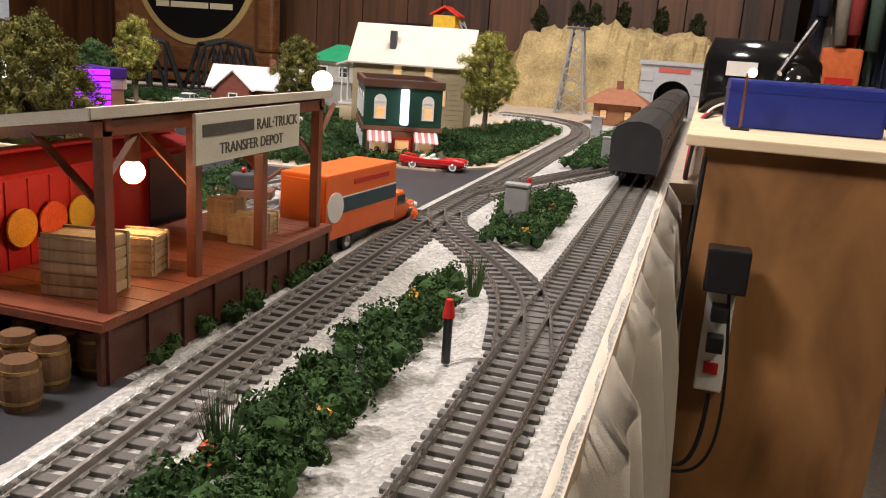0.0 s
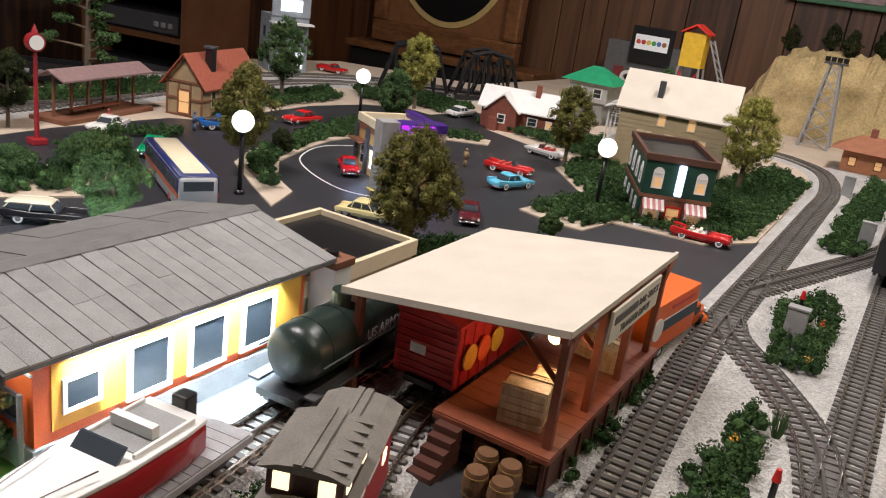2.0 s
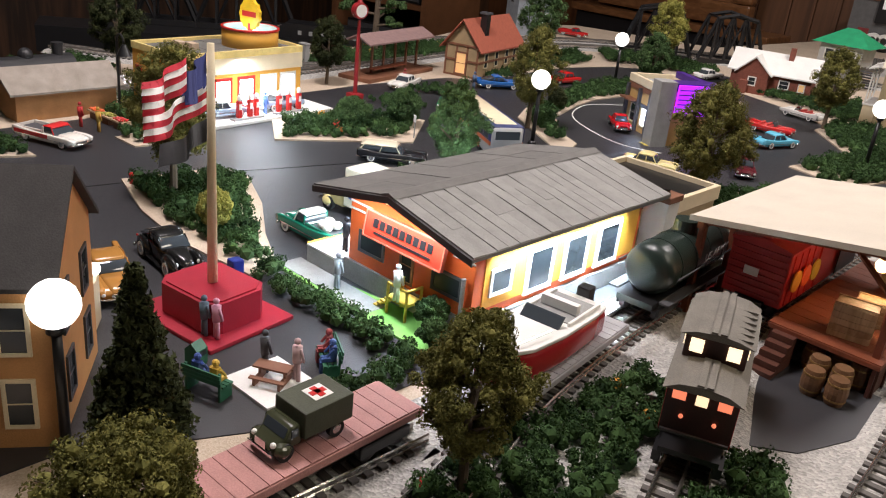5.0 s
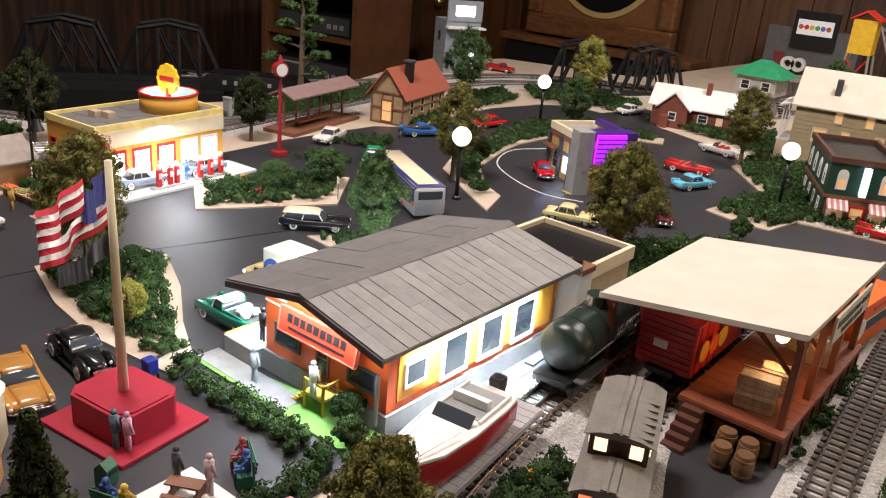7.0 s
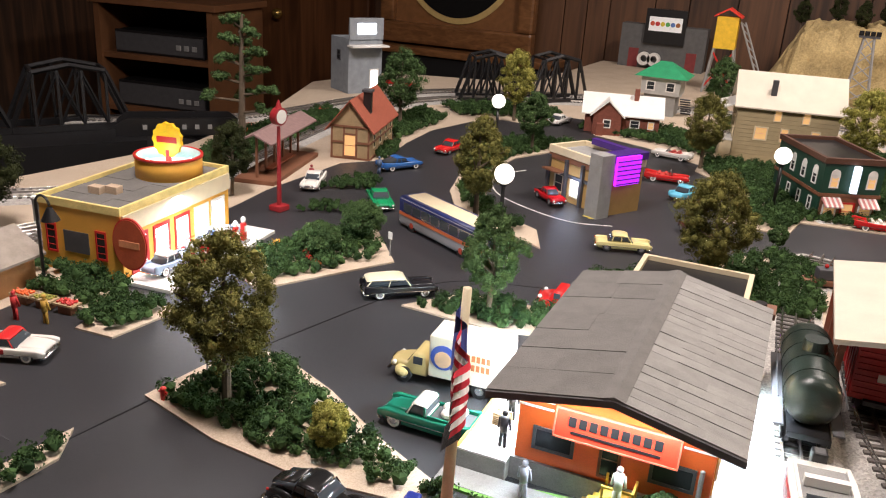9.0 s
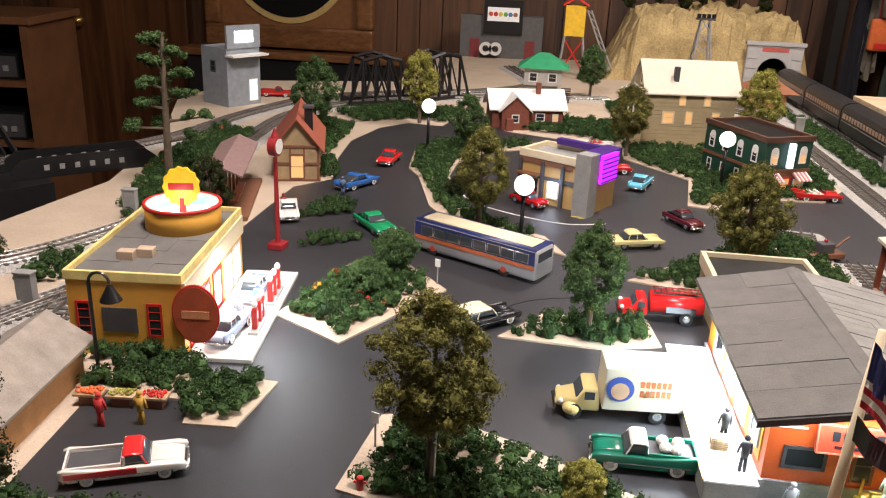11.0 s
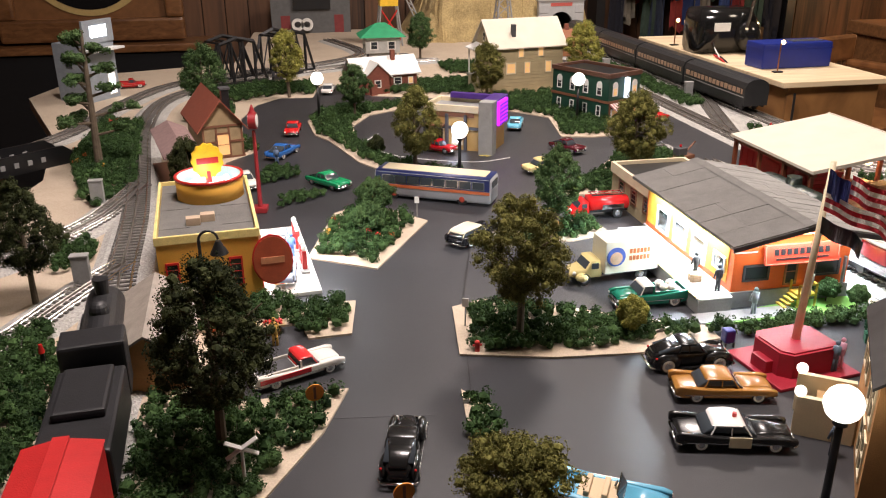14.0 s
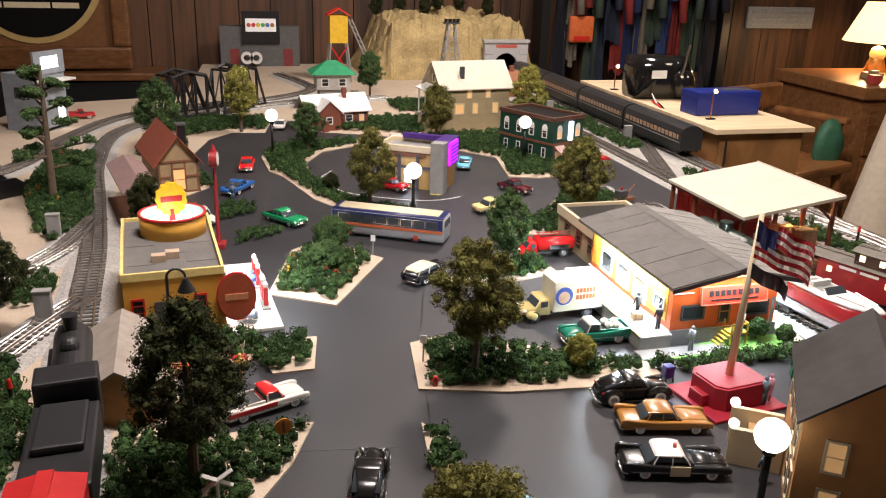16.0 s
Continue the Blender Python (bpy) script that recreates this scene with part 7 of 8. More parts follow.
# ---- trees ----
for i, (x, y, h, s, k, lab) in enumerate([
    (-0.884, -0.051, 0.175, 0.062, "olive", "rounded olive-green model tree on the shrub bed"),
    (-0.737, 0.263, 0.14, 0.046, "mid", "mid-green model tree on a traffic island"),
    (-0.509, 0.506, 0.165, 0.068, "olive", "rounded olive-green model tree behind the annex"),
    (-0.899, 0.624, 0.168, 0.057, "olive", "tall olive-green model tree on the median"),
    (-0.968, 1.133, 0.135, 0.046, "mid", "mid-green tree on the median"),
    (-1.123, 1.452, 0.18, 0.062, "lime", "yellow-green tree behind the ring road"),
    (-1.327, 1.19, 0.185, 0.066, "mid", "fresh green tree beside the back track"),
    (-0.664, 1.996, 0.16, 0.062, "mid", "dark green tree by the signal tower"),
    (-0.614, 1.227, 0.16, 0.057, "olive", "olive-green tree beside the tan house"),
    (-0.303, 1.362, 0.192, 0.066, "lime", "yellow-green tree behind the green shop"),
    (-1.3, 0.5, 0.125, 0.045, "dark", "dark green fir-like tree beside the shelter"),
    (-1.213, -0.214, 0.188, 0.068, "dark", "tall dark green tree by the railway"),
    (-1.02, 0.33, 0.05, 0.036, "mid", "flat-topped small tree on the island"),
    (-1.0, 0.42, 0.06, 0.04, "mid", "flat-topped small tree on the island"),
    (-0.755, -0.075, 0.052, 0.024, "lime", "small lime-green bush tree"),
    (-0.982, -0.376, 0.088, 0.058, "olive", "bushy olive tree near the road"),
    (-0.31, -0.17, 0.13, 0.044, "olive", "olive-green tree between the sidings"),
    (-0.375, -0.36, 0.09, 0.055, "olive", "bushy olive tree beside the siding"),
    (-1.469, 0.167, 0.158, 0.056, "dark", "dark green tree in the track fork"),
    (-0.43, 0.75, 0.04, 0.02, "mid", "small round green bush by the kerb"),
    (-0.955, 0.78, 0.045, 0.022, "dark", "small round dark bush on the median"),
    (-0.475, -0.034, 0.032, 0.018, "mid", "round clipped bush on the lawn"),
    (-0.448, -0.058, 0.03, 0.016, "mid", "round clipped bush on the lawn"),
]):
    tree(x, y, h, s, k, lab, i)
FI = thing("fir_tree", "dark conical fir tree beside the schoolhouse", "tree", pose(-0.475, -0.3, 0.001))
part("trunk", cy(bmesh.new(), 0, 0, 0, 0.03, 0.004), TRUNK, FI)
fv, ff = [], []
rs = random.Random(3)
for i in range(260):
    z = rs.random() ** 1.5
    a = rs.random() * 6.283
    r = 0.034 * (1 - z) * rs.uniform(0.75, 1.0)
    flakes(fv, ff, math.cos(a) * r, math.sin(a) * r, 0.012 + 0.115 * z, 0.005, 22, 0.0028, rs)
    blob(fv, ff, math.cos(a) * r * 0.7, math.sin(a) * r * 0.7, 0.012 + 0.11 * z, 0.005, rs)
o = new("crown", mesh_of("crown", fv, ff, DARKLEAF))
o.parent = FI
TT = thing("pine_tree", "tall gnarled pine with separate foliage tufts", "tree", pose(-1.505, 0.8, 0.0))
part("trunk", rod(bmesh.new(), (0, 0, 0), (0.006, 0, 0.27), 0.0085, 10, 0.003), TRUNK, TT)
rs = random.Random(8)
for i in range(15):
    a, z = i * 2.1, 0.07 + 0.0125 * i
    r = (0.085 - 0.0042 * i) * rs.uniform(0.7, 1.1)
    e = (math.cos(a) * r, math.sin(a) * r, z + 0.015)
    part("limb", rod(bmesh.new(), (0, 0, z), e, 0.003, 6, 0.0015), TRUNK, TT)
    fv, ff = [], []
    for _ in range(9):
        q = (e[0] * rs.uniform(0.6, 1.1) + rs.uniform(-0.014, 0.014), e[1] * rs.uniform(0.6, 1.1) + rs.uniform(-0.014, 0.014), e[2] + rs.uniform(-0.004, 0.008))
        blob(fv, ff, *q, 0.007, rs, 0.6)
        flakes(fv, ff, *q, 0.009, 50, 0.0028, rs, 0.7)
    o = new("foliage_tuft", mesh_of("foliage_tuft", fv, ff, MIDLEAF))
    o.parent = TT

# ---- square with flagpole ----
PL = thing("flag_plinth", "red painted stepped plinth of the flagpole", "plinth", pose(-0.607, -0.168, 0.001, 0, 0, 8))
REDM = mat("plinth_red", (0.34, 0.012, 0.03), 0.5, vary=0.12)
part("base", box(-0.052, 0.052, -0.045, 0.045, 0, 0.004, bevel=0.001), REDM, PL)
part("block", slab(bmesh.new(), [(-0.037, -0.02), (-0.027, -0.031), (0.027, -0.031), (0.037, -0.02), (0.037, 0.02), (0.027, 0.031), (-0.027, 0.031), (-0.037, 0.02)], 0.004, 0.031), REDM, PL)
part("coping", slab(bmesh.new(), [(-0.034, -0.018), (-0.025, -0.028), (0.025, -0.028), (0.034, -0.018), (0.034, 0.018), (0.025, 0.028), (-0.025, 0.028), (-0.034, 0.018)], 0.031, 0.0325), REDM, PL)
part("step", box(-0.046, -0.036, -0.012, 0.012, 0.004, 0.018, bevel=0.001), REDM, PL)
FP = thing("flagpole", "tan wooden flagpole with two flags", "flagpole", pose(-0.607, -0.168, 0.033, 0, 0, -66))
smooth(part("pole", rod(bmesh.new(), (0, 0, 0), (0.006, 0.004, 0.2), 0.0045, 14, 0.0028), CREAM, FP))


def banner(name, x0, x1, z0, z1, material, label, seed):
    b = bmesh.new()
    n = 24
    top, bot = [], []
    for i in range(n + 1):
        u = i / n
        yy = 0.006 * math.sin(u * 9 + seed) * u
        top.append(b.verts.new((x0 + (x1 - x0) * u, yy, z1 - 0.012 * u)))
        bot.append(b.verts.new((x0 + (x1 - x0) * u, yy * 1.3, z0 - 0.012 * u)))
    for i in range(n):
        b.faces.new((bot[i], bot[i + 1], top[i + 1], top[i]))
    bmesh.ops.solidify(b, geom=b.faces[:], thickness=0.0005)
    return smooth(part(name, b, material, FP, label))


for i in range(9):
    z = 0.192 - i * 0.0048
    banner("flag_stripe", 0.006 if i > 4 else 0.03, 0.075, z - 0.0048, z, WHITE if i % 2 else paint("flag_red", (0.5, 0.02, 0.04), 0.7), "red and white flag stripe", 1)
banner("flag_canton", 0.006, 0.031, 0.168, 0.193, paint("flag_blue", (0.02, 0.03, 0.15), 0.7), "dark blue flag corner", 1)
banner("pennant", 0.004, 0.055, 0.125, 0.143, BLACK, "small black pennant", 2)


def figurine(x, y, z, col, yaw=0, h=0.036, label="painted standing model figure"):
    b = bmesh.new()
    k = h / 0.036
    for s in (-1, 1):
        rod(b, (s * 0.0022 * k, 0, 0), (s * 0.0016 * k, 0, 0.016 * k), 0.0017 * k, 7)
        rod(b, (s * 0.0042 * k, 0, 0.028 * k), (s * 0.0055 * k, 0.002 * k, 0.017 * k), 0.0012 * k, 6)
    rod(b, (0, 0, 0.015 * k), (0, 0, 0.029 * k), 0.0034 * k, 9, 0.004 * k)
    ball(b, 0, 0, 0.0333 * k, 0.0027 * k, u=10, v=7)
    o = part("figurine", b, paint("figure_paint", col, 0.6))
    o.matrix_world = pose(x, y, z, 0, 0, yaw)
    return smooth(tagged(o, label, "figurine", group="model figures"))


for x, y, z, c in ((-0.625, 0.03, 0.022, (0.02, 0.02, 0.02)), (-0.617, -0.015, 0.022, (0.02, 0.02, 0.025)), (-0.585, -0.05, 0.004, (0.4, 0.45, 0.5)), (-0.51, -0.045, 0.02, (0.75, 0.75, 0.72)), (-0.575, -0.195, 0.005, (0.1, 0.15, 0.2)), (-0.565, -0.19, 0.005, (0.6, 0.3, 0.4)), (-1.165, -0.01, 0.001, (0.5, 0.3, 0.05)), (-1.2, -0.02, 0.001, (0.5, 0.03, 0.03)), (-0.665, -0.325, 0.001, (0.05, 0.07, 0.1)), (-1.14, 0.25, 0.006, (0.1, 0.2, 0.5)), (-1.15, 0.21, 0.006, (0.5, 0.5, 0.5)), (-1.16, 0.77, 0.001, (0.1, 0.15, 0.25)), (-1.27, 0.85, 0.001, (0.03, 0.03, 0.03)), (-1.23, 0.64, 0.001, (0.3, 0.05, 0.05)), (-0.502, -0.187, 0.004, (0.05, 0.05, 0.06)), (-0.478, -0.175, 0.004, (0.5, 0.35, 0.35)), (-0.73, 1.03, 0.001, (0.3, 0.2, 0.1))):
    figurine(x, y, z, c)
pt = thing("patio_slab", "pale square patio slab with a picnic group", "patio", pose(-0.487, -0.19, 0.001, 0, 0, 2))
part("slab", box(-0.027, 0.027, -0.025, 0.025, 0, 0.003), WHITE, pt)
pk = thing("picnic_table", "small dark wooden picnic table", "table", pose(-0.487, -0.19, 0.004, 0, 0, 30))
part("tabletop", box(-0.014, 0.014, -0.006, 0.006, 0.012, 0.0135), BROWN, pk)
for s in (-1, 1):
    part("bench", box(-0.014, 0.014, s * 0.011 - 0.002, s * 0.011 + 0.002, 0.006, 0.0072), BROWN, pk)
    part("leg_frame", box(s * 0.01 - 0.001, s * 0.01 + 0.001, -0.012, 0.012, 0, 0.006), BROWN, pk)
    part("post", box(s * 0.01 - 0.001, s * 0.01 + 0.001, -0.002, 0.002, 0.006, 0.012), BROWN, pk)
mb = thing("mail_box", "dark blue street mail box on short legs", "mail box", pose(-0.655, -0.115, 0.001))
part("body", bx(bmesh.new(), -0.006, 0.006, -0.006, 0.006, 0.006, 0.022, bevel=0.002), BLUEP, mb)
for sx in (-1, 1):
    for sy in (-1, 1):
        part("leg", box(sx * 0.005 - 0.0008, sx * 0.005 + 0.0008, sy * 0.005 - 0.0008, sy * 0.005 + 0.0008, 0, 0.006), BLACK, mb)
hy = thing("fire_hydrant", "small red fire hydrant on the island tip", "fire hydrant", pose(-0.94, -0.074, 0.003))
part("barrel", cy(bmesh.new(), 0, 0, 0, 0.011, 0.003), REDP, hy)
part("cap", ball(bmesh.new(), 0, 0, 0.0115, 0.0032, 0.8), REDP, hy)
for s in (-1, 1):
    part("nozzle", cy(bmesh.new(), 0, 0, 0, 0.0025, 0.0013, n=8, m=Matrix.Translation((s * 0.003, 0, 0.008)) @ Matrix.Rotation(s * math.pi / 2, 4, "Y")), REDP, hy)
YS = thing("yellow_steps", "yellow wooden landing with steps at the workshop door", "steps", pose(-0.51, -0.035, 0.0))
YW = mat("step_yellow", (0.7, 0.5, 0.08), 0.6)
part("deck", box(-0.013, 0.013, -0.01, 0.011, 0.018, 0.0205), YW, YS)
for i in range(4):
    part("step", box(-0.03 + i * 0.0045, -0.0255 + i * 0.0045, -0.009, 0.009, 0.003 + i * 0.004, 0.005 + i * 0.004), YW, YS)
for sx in (-1, 1):
    for sy in (-1, 1):
        part("post", box(sx * 0.012 - 0.001, sx * 0.012 + 0.001, sy * 0.009 - 0.001, sy * 0.009 + 0.001, 0.001, 0.034), YW, YS)
part("rail", box(-0.013, 0.013, -0.01, -0.008, 0.032, 0.034), YW, YS)
part("rail", box(0.011, 0.013, -0.008, 0.01, 0.032, 0.034), YW, YS)

# clock post
CK = thing("post_clock", "tall dark red street clock", "clock", pose(-1.188, 0.477, 0.001, 0, 0, 82))
CLR = mat("clock_red", (0.3, 0.02, 0.025), 0.4)
part("base", box(-0.012, 0.012, -0.012, 0.012, 0, 0.01, bevel=0.002), CLR, CK)
part("column", cy(bmesh.new(), 0, 0, 0.01, 0.14, 0.004, 0.0028), CLR, CK)
part("head", cy(bmesh.new(), 0, 0, -0.006, 0.006, 0.014, n=28, m=Matrix.Translation((0, 0, 0.156)) @ Matrix.Rotation(math.pi / 2, 4, "X") ), CLR, CK)
for s in (-1, 1):
    part("dial", cy(bmesh.new(), 0, 0, 0, 0.0008, 0.011, n=24, m=Matrix.Translation((0, s * 0.0062, 0.156)) @ Matrix.Rotation(-s * math.pi / 2, 4, "X")), WHITE, CK)
part("finial", cy(bmesh.new(), 0, 0, 0.168, 0.182, 0.006, 0.001), CLR, CK)
# gooseneck lamp by the filling station
GN = thing("gooseneck_lamp", "black gooseneck street lamp", "street lamp", pose(-1.245, 0.06, 0.001))
part("post", cy(bmesh.new(), 0, 0, 0, 0.11, 0.002), BLACK, GN)
b = bmesh.new()
for i in range(10):
    a, c = math.pi * i / 10, math.pi * (i + 1) / 10
    rod(b, (0.011 - 0.011 * math.cos(a), 0, 0.11 + 0.011 * math.sin(a)), (0.011 - 0.011 * math.cos(c), 0, 0.11 + 0.011 * math.sin(c)), 0.0016, 6)
part("neck", b, BLACK, GN)
part("shade", cy(bmesh.new(), 0.022, 0, 0.092, 0.108, 0.011, 0.003, n=20), BLACK, GN)

# ---- depot goods ----
def crate(x, y, z, w, d, h, label="slatted pale wooden crate"):
    t = thing("crate", label, "crate", pose(x, y, z, 0, 0, random.uniform(-12, 12)), group="crates")
    part("box", box(-w / 2, w / 2, -d / 2, d / 2, 0, h), CRATE, t)
    for i in range(5):
        part("slat", box(-w / 2 - 0.0008, w / 2 + 0.0008, -d / 2 - 0.0008, d / 2 + 0.0008, h * i / 5 + 0.0006, h * (i + 1) / 5 - 0.0006), CRATE, t)
    for s in (-1, 1):
        part("cleat", box(-w / 2 - 0.0016, w / 2 + 0.0016, s * d * 0.38 - 0.001, s * d * 0.38 + 0.001, 0, h + 0.0012), CRATE, t)


for a in ((-0.215, 0.222, 0.0352, 0.032, 0.026, 0.03), (-0.215, 0.265, 0.0352, 0.022, 0.022, 0.022), (-0.2, 0.355, 0.0352, 0.018, 0.018, 0.018), (-0.225, 0.37, 0.0352, 0.018, 0.016, 0.024), (-0.205, 0.385, 0.0352, 0.014, 0.014, 0.014), (-0.63, 0.02, 0.022, 0.012, 0.012, 0.01)):
    crate(*a)


def barrel(x, y, z=0.002):
    t = thing("barrel", "small brown wooden barrel with hoops", "barrel", pose(x, y, z), group="barrels")
    b = bmesh.new()
    prof = [(0.0075, 0), (0.009, 0.007), (0.0094, 0.0115), (0.009, 0.016), (0.0075, 0.023)]
    rings = [[b.verts.new((r0 * math.cos(math.pi * k / 8), r0 * math.sin(math.pi * k / 8), z0)) for k in range(16)] for r0, z0 in prof]
    for p_, q_ in zip(rings, rings[1:]):
        for k in range(16):
            b.faces.new((p_[k], p_[(k + 1) % 16], q_[(k + 1) % 16], q_[k]))
    b.faces.new(rings[0][::-1]), b.faces.new(rings[-1])
    part("barrel_body", b, mat("barrel_brown", (0.16, 0.08, 0.035), 0.55, vary=0.3), t)
    for z0 in (0.004, 0.018):
        part("hoop", cy(bmesh.new(), 0, 0, z0, z0 + 0.0016, 0.0089, n=18), mat("hoop_brass", (0.35, 0.22, 0.08), 0.4, 0.6), t)


for p in ((-0.192, 0.2), (-0.212, 0.204), (-0.232, 0.2), (-0.2, 0.178), (-0.22, 0.18), (-0.195, 0.155), (-0.215, 0.155)):
    barrel(*p)

# ---- bridges at the back ----
def truss(x, y, yaw, L, h, label, material):
    t = thing("truss_bridge", label, "bridge", pose(x, y, 0.0, 0, 0, yaw))
    w = 0.04
    n = 5
    for s in (-1, 1):
        part("lower_chord", box(-L / 2, L / 2, s * w - 0.005, s * w + 0.005, 0.0, 0.014), material, t)
        pts = [(-L / 2, 0.012), (-L / 2 + L / n, h * 0.9), (0, h), (L / 2 - L / n, h * 0.9), (L / 2, 0.012)]
        for (xa, za), (xb, zb_) in zip(pts, pts[1:]):
            part("upper_chord", rod(bmesh.new(), (xa, s * w, za), (xb, s * w, zb_), 0.0055, 4), material, t)
        for i in range(1, n):
            xx = -L / 2 + L * i / n
            part("post", box(xx - 0.003, xx + 0.003, s * w - 0.003, s * w + 0.003, 0.012, h * 0.92), material, t)
            part("diagonal", rod(bmesh.new(), (xx, s * w, 0.012), (xx + (L / n if xx < 0 else -L / n), s * w, h * 0.9), 0.003, 4), material, t)
    for i in range(1, n):
        xx = -L / 2 + L * i / n
        part("cross_beam", box(xx - 0.003, xx + 0.003, -w, w, h * 0.9, h * 0.94), material, t)


truss(-1.285, 1.69, 33, 0.19, 0.14, "black steel truss bridge over the back track", BLACK)
truss(-1.13, 1.82, 46, 0.19, 0.14, "black steel truss bridge over the back track", BLACK)
truss(-1.895, 0.71, 56, 0.24, 0.14, "black steel truss bridge at the layout corner", BLACK)
truss(-2.03, 0.51, 56, 0.24, 0.14, "black steel truss bridge at the layout corner", BLACK)
struct("bridge_shelf", slab(bmesh.new(), [(-2.15, 0.3), (-2.03, 0.24), (-1.69, 0.72), (-1.81, 0.84)], -0.06, -0.001), BLACK, "black painted shelf under the corner bridges")
GB = thing("girder_bridge", "black plate girder bridge beside the outer track", "bridge", pose(-1.69, 0.82, 0, 0, 0, 42))
for s in (-1, 1):
    prism(b := bmesh.new(), [(-0.13, 0.0), (0.13, 0.0), (0.13, 0.022), (0.11, 0.038), (-0.11, 0.038), (-0.13, 0.022)], "y", s * 0.036 - 0.003, s * 0.036 + 0.003)
    g = part("girder", b, BLACK, GB)
    b = bmesh.new()
    for i in range(6):
        bx(b, -0.075 + i * 0.027, -0.066 + i * 0.027, s * 0.036 - 0.0045, s * 0.036 + 0.0045, 0.014, 0.024)
    part("lettering", b, GREYC, g)

# ---- room ----
PO = thing("framed_poster", "large wood-framed oval picture on black", "picture", pose(-1.885, 2.82, 0.29))
for a in ((-0.36, 0.36, -0.29, -0.2), (-0.36, 0.36, 0.5, 0.58), (-0.36, -0.29, -0.2, 0.5), (0.29, 0.36, -0.2, 0.5)):
    part("frame_side", box(a[0], a[1], -0.03, 0.03, a[2], a[3], bevel=0.012), FRAMEWOOD, PO)
part("mount", box(-0.32, 0.32, 0.0, 0.01, -0.22, 0.5), mat("mount_umber", (0.2, 0.09, 0.035), 0.35, vary=0.3, scale=40), PO)
b = cy(bmesh.new(), 0, 0, 0, 0.006, 1.0, n=64)
bmesh.ops.scale(b, vec=(0.285, 0.33, 1), verts=b.verts)
o = part("oval_rim", b, mat("oval_gold", (0.5, 0.36, 0.14), 0.4, vary=0.15), PO)
o.matrix_local = pose(0, 0.0, 0.14, 90, 0, 0)
b = cy(bmesh.new(), 0, 0, 0, 0.008, 1.0, n=64)
bmesh.ops.scale(b, vec=(0.26, 0.305, 1), verts=b.verts)
o = part("oval_field", b, mat("oval_black", (0.01, 0.01, 0.01), 0.15, vary=0.1, bump=0), PO)
o.matrix_local = pose(0, 0.0, 0.14, 90, 0, 0)
bars_on(PO, pose(0, -0.0085, -0.05, 90, 0, 0), (0.06, 0.17, 0.1), 0.022, CREAM)
b = ball(bmesh.new(), 0, 0, 0, 1, u=16, v=8)
bmesh.ops.scale(b, vec=(0.06, 0.004, 0.13), verts=b.verts)
o = part("pale_shape", b, WHITE, PO)
o.location = (0.11, -0.01, 0.16)
struct("door_1", box(-3.05, -2.4, 2.97, 3.04, -0.95, 1.05, bevel=0.01), DOORWOOD, "dark reddish wooden door with brass knob")
kn = smooth(part("knob", ball(bmesh.new(), -2.9, 2.94, 0.05, 0.028), mat("brass", (0.6, 0.4, 0.12), 0.25, 0.9), bpy.data.objects["door_1"]))
CA = thing("cabinet", "dark wooden cabinet behind the layout", "cabinet", pose(-1.87, 2.9, -0.98))
part("body", box(-0.45, 0.45, -0.15, 0.06, 0, 0.94, bevel=0.01), BLACK, CA)
part("top", box(-0.47, 0.47, -0.17, 0.06, 0.94, 0.97, bevel=0.005), FRAMEWOOD, CA)

# bench at the table's right
WBN = thing("work_bench", "plywood bench box with a pale wooden top", "bench")
part("side_panel", box(0.085, 0.335, 0.96, 0.97, -0.75, 0.07), PLY, WBN)
part("side_panel", box(0.085, 0.095, 0.97, 1.8, -0.75, 0.07), PLY, WBN)
part("side_panel", box(0.325, 0.335, 0.97, 1.8, -0.75, 0.07), PLY, WBN)
part("top", box(0.06, 0.36, 0.945, 1.82, 0.07, 0.084, bevel=0.002), BENCHTOP, WBN)
for x, y in ((0.1, 1.79), (0.33, 1.79)):
    part("leg", box(x - 0.02, x + 0.02, y - 0.02, y + 0.02, -0.95, 0.07), PLY, WBN)
BB = thing("blue_case", "long dark blue metal case on the bench", "case", pose(0.205, 1.17, 0.0845, 0, 0, 2))
part("body", box(-0.1, 0.105, -0.042, 0.042, 0.0, 0.066, bevel=0.004), BLUEP, BB)
part("lid_edge", box(-0.101, 0.106, -0.043, 0.043, 0.05, 0.053), BLUEP, BB)
for k in range(7):
    part("vent", box(0.0 + 0.014 * k, 0.008 + 0.014 * k, -0.02, 0.02, 0.066, 0.0672), DGREY, BB)
TR = thing("transformer", "glossy black rounded train transformer with chrome lever", "transformer", pose(0.16, 1.46, 0.0845))
TR.scale = (0.82, 0.82, 0.95)
GLOSS = mat("transformer_black", (0.01, 0.01, 0.01), 0.12, vary=0.1, bump=0)
loft([(-0.115, 0.06, 0.0, 0.1, 0.03), (-0.1, 0.085, 0.0, 0.135, 0.04), (0.08, 0.085, 0.0, 0.135, 0.04), (0.115, 0.07, 0.0, 0.1, 0.03)], GLOSS, TR, "case")
part("plate", box(-0.07, -0.01, -0.09, -0.084, 0.07, 0.095), WHITE, TR)
part("handle", rod(bmesh.new(), (0.03, -0.13, 0.08), (0.09, -0.06, 0.17), 0.006, 8), CHROME, TR)
smooth(part("dial", ball(bmesh.new(), 0.06, -0.09, 0.055, 0.045), GLOSS, TR))
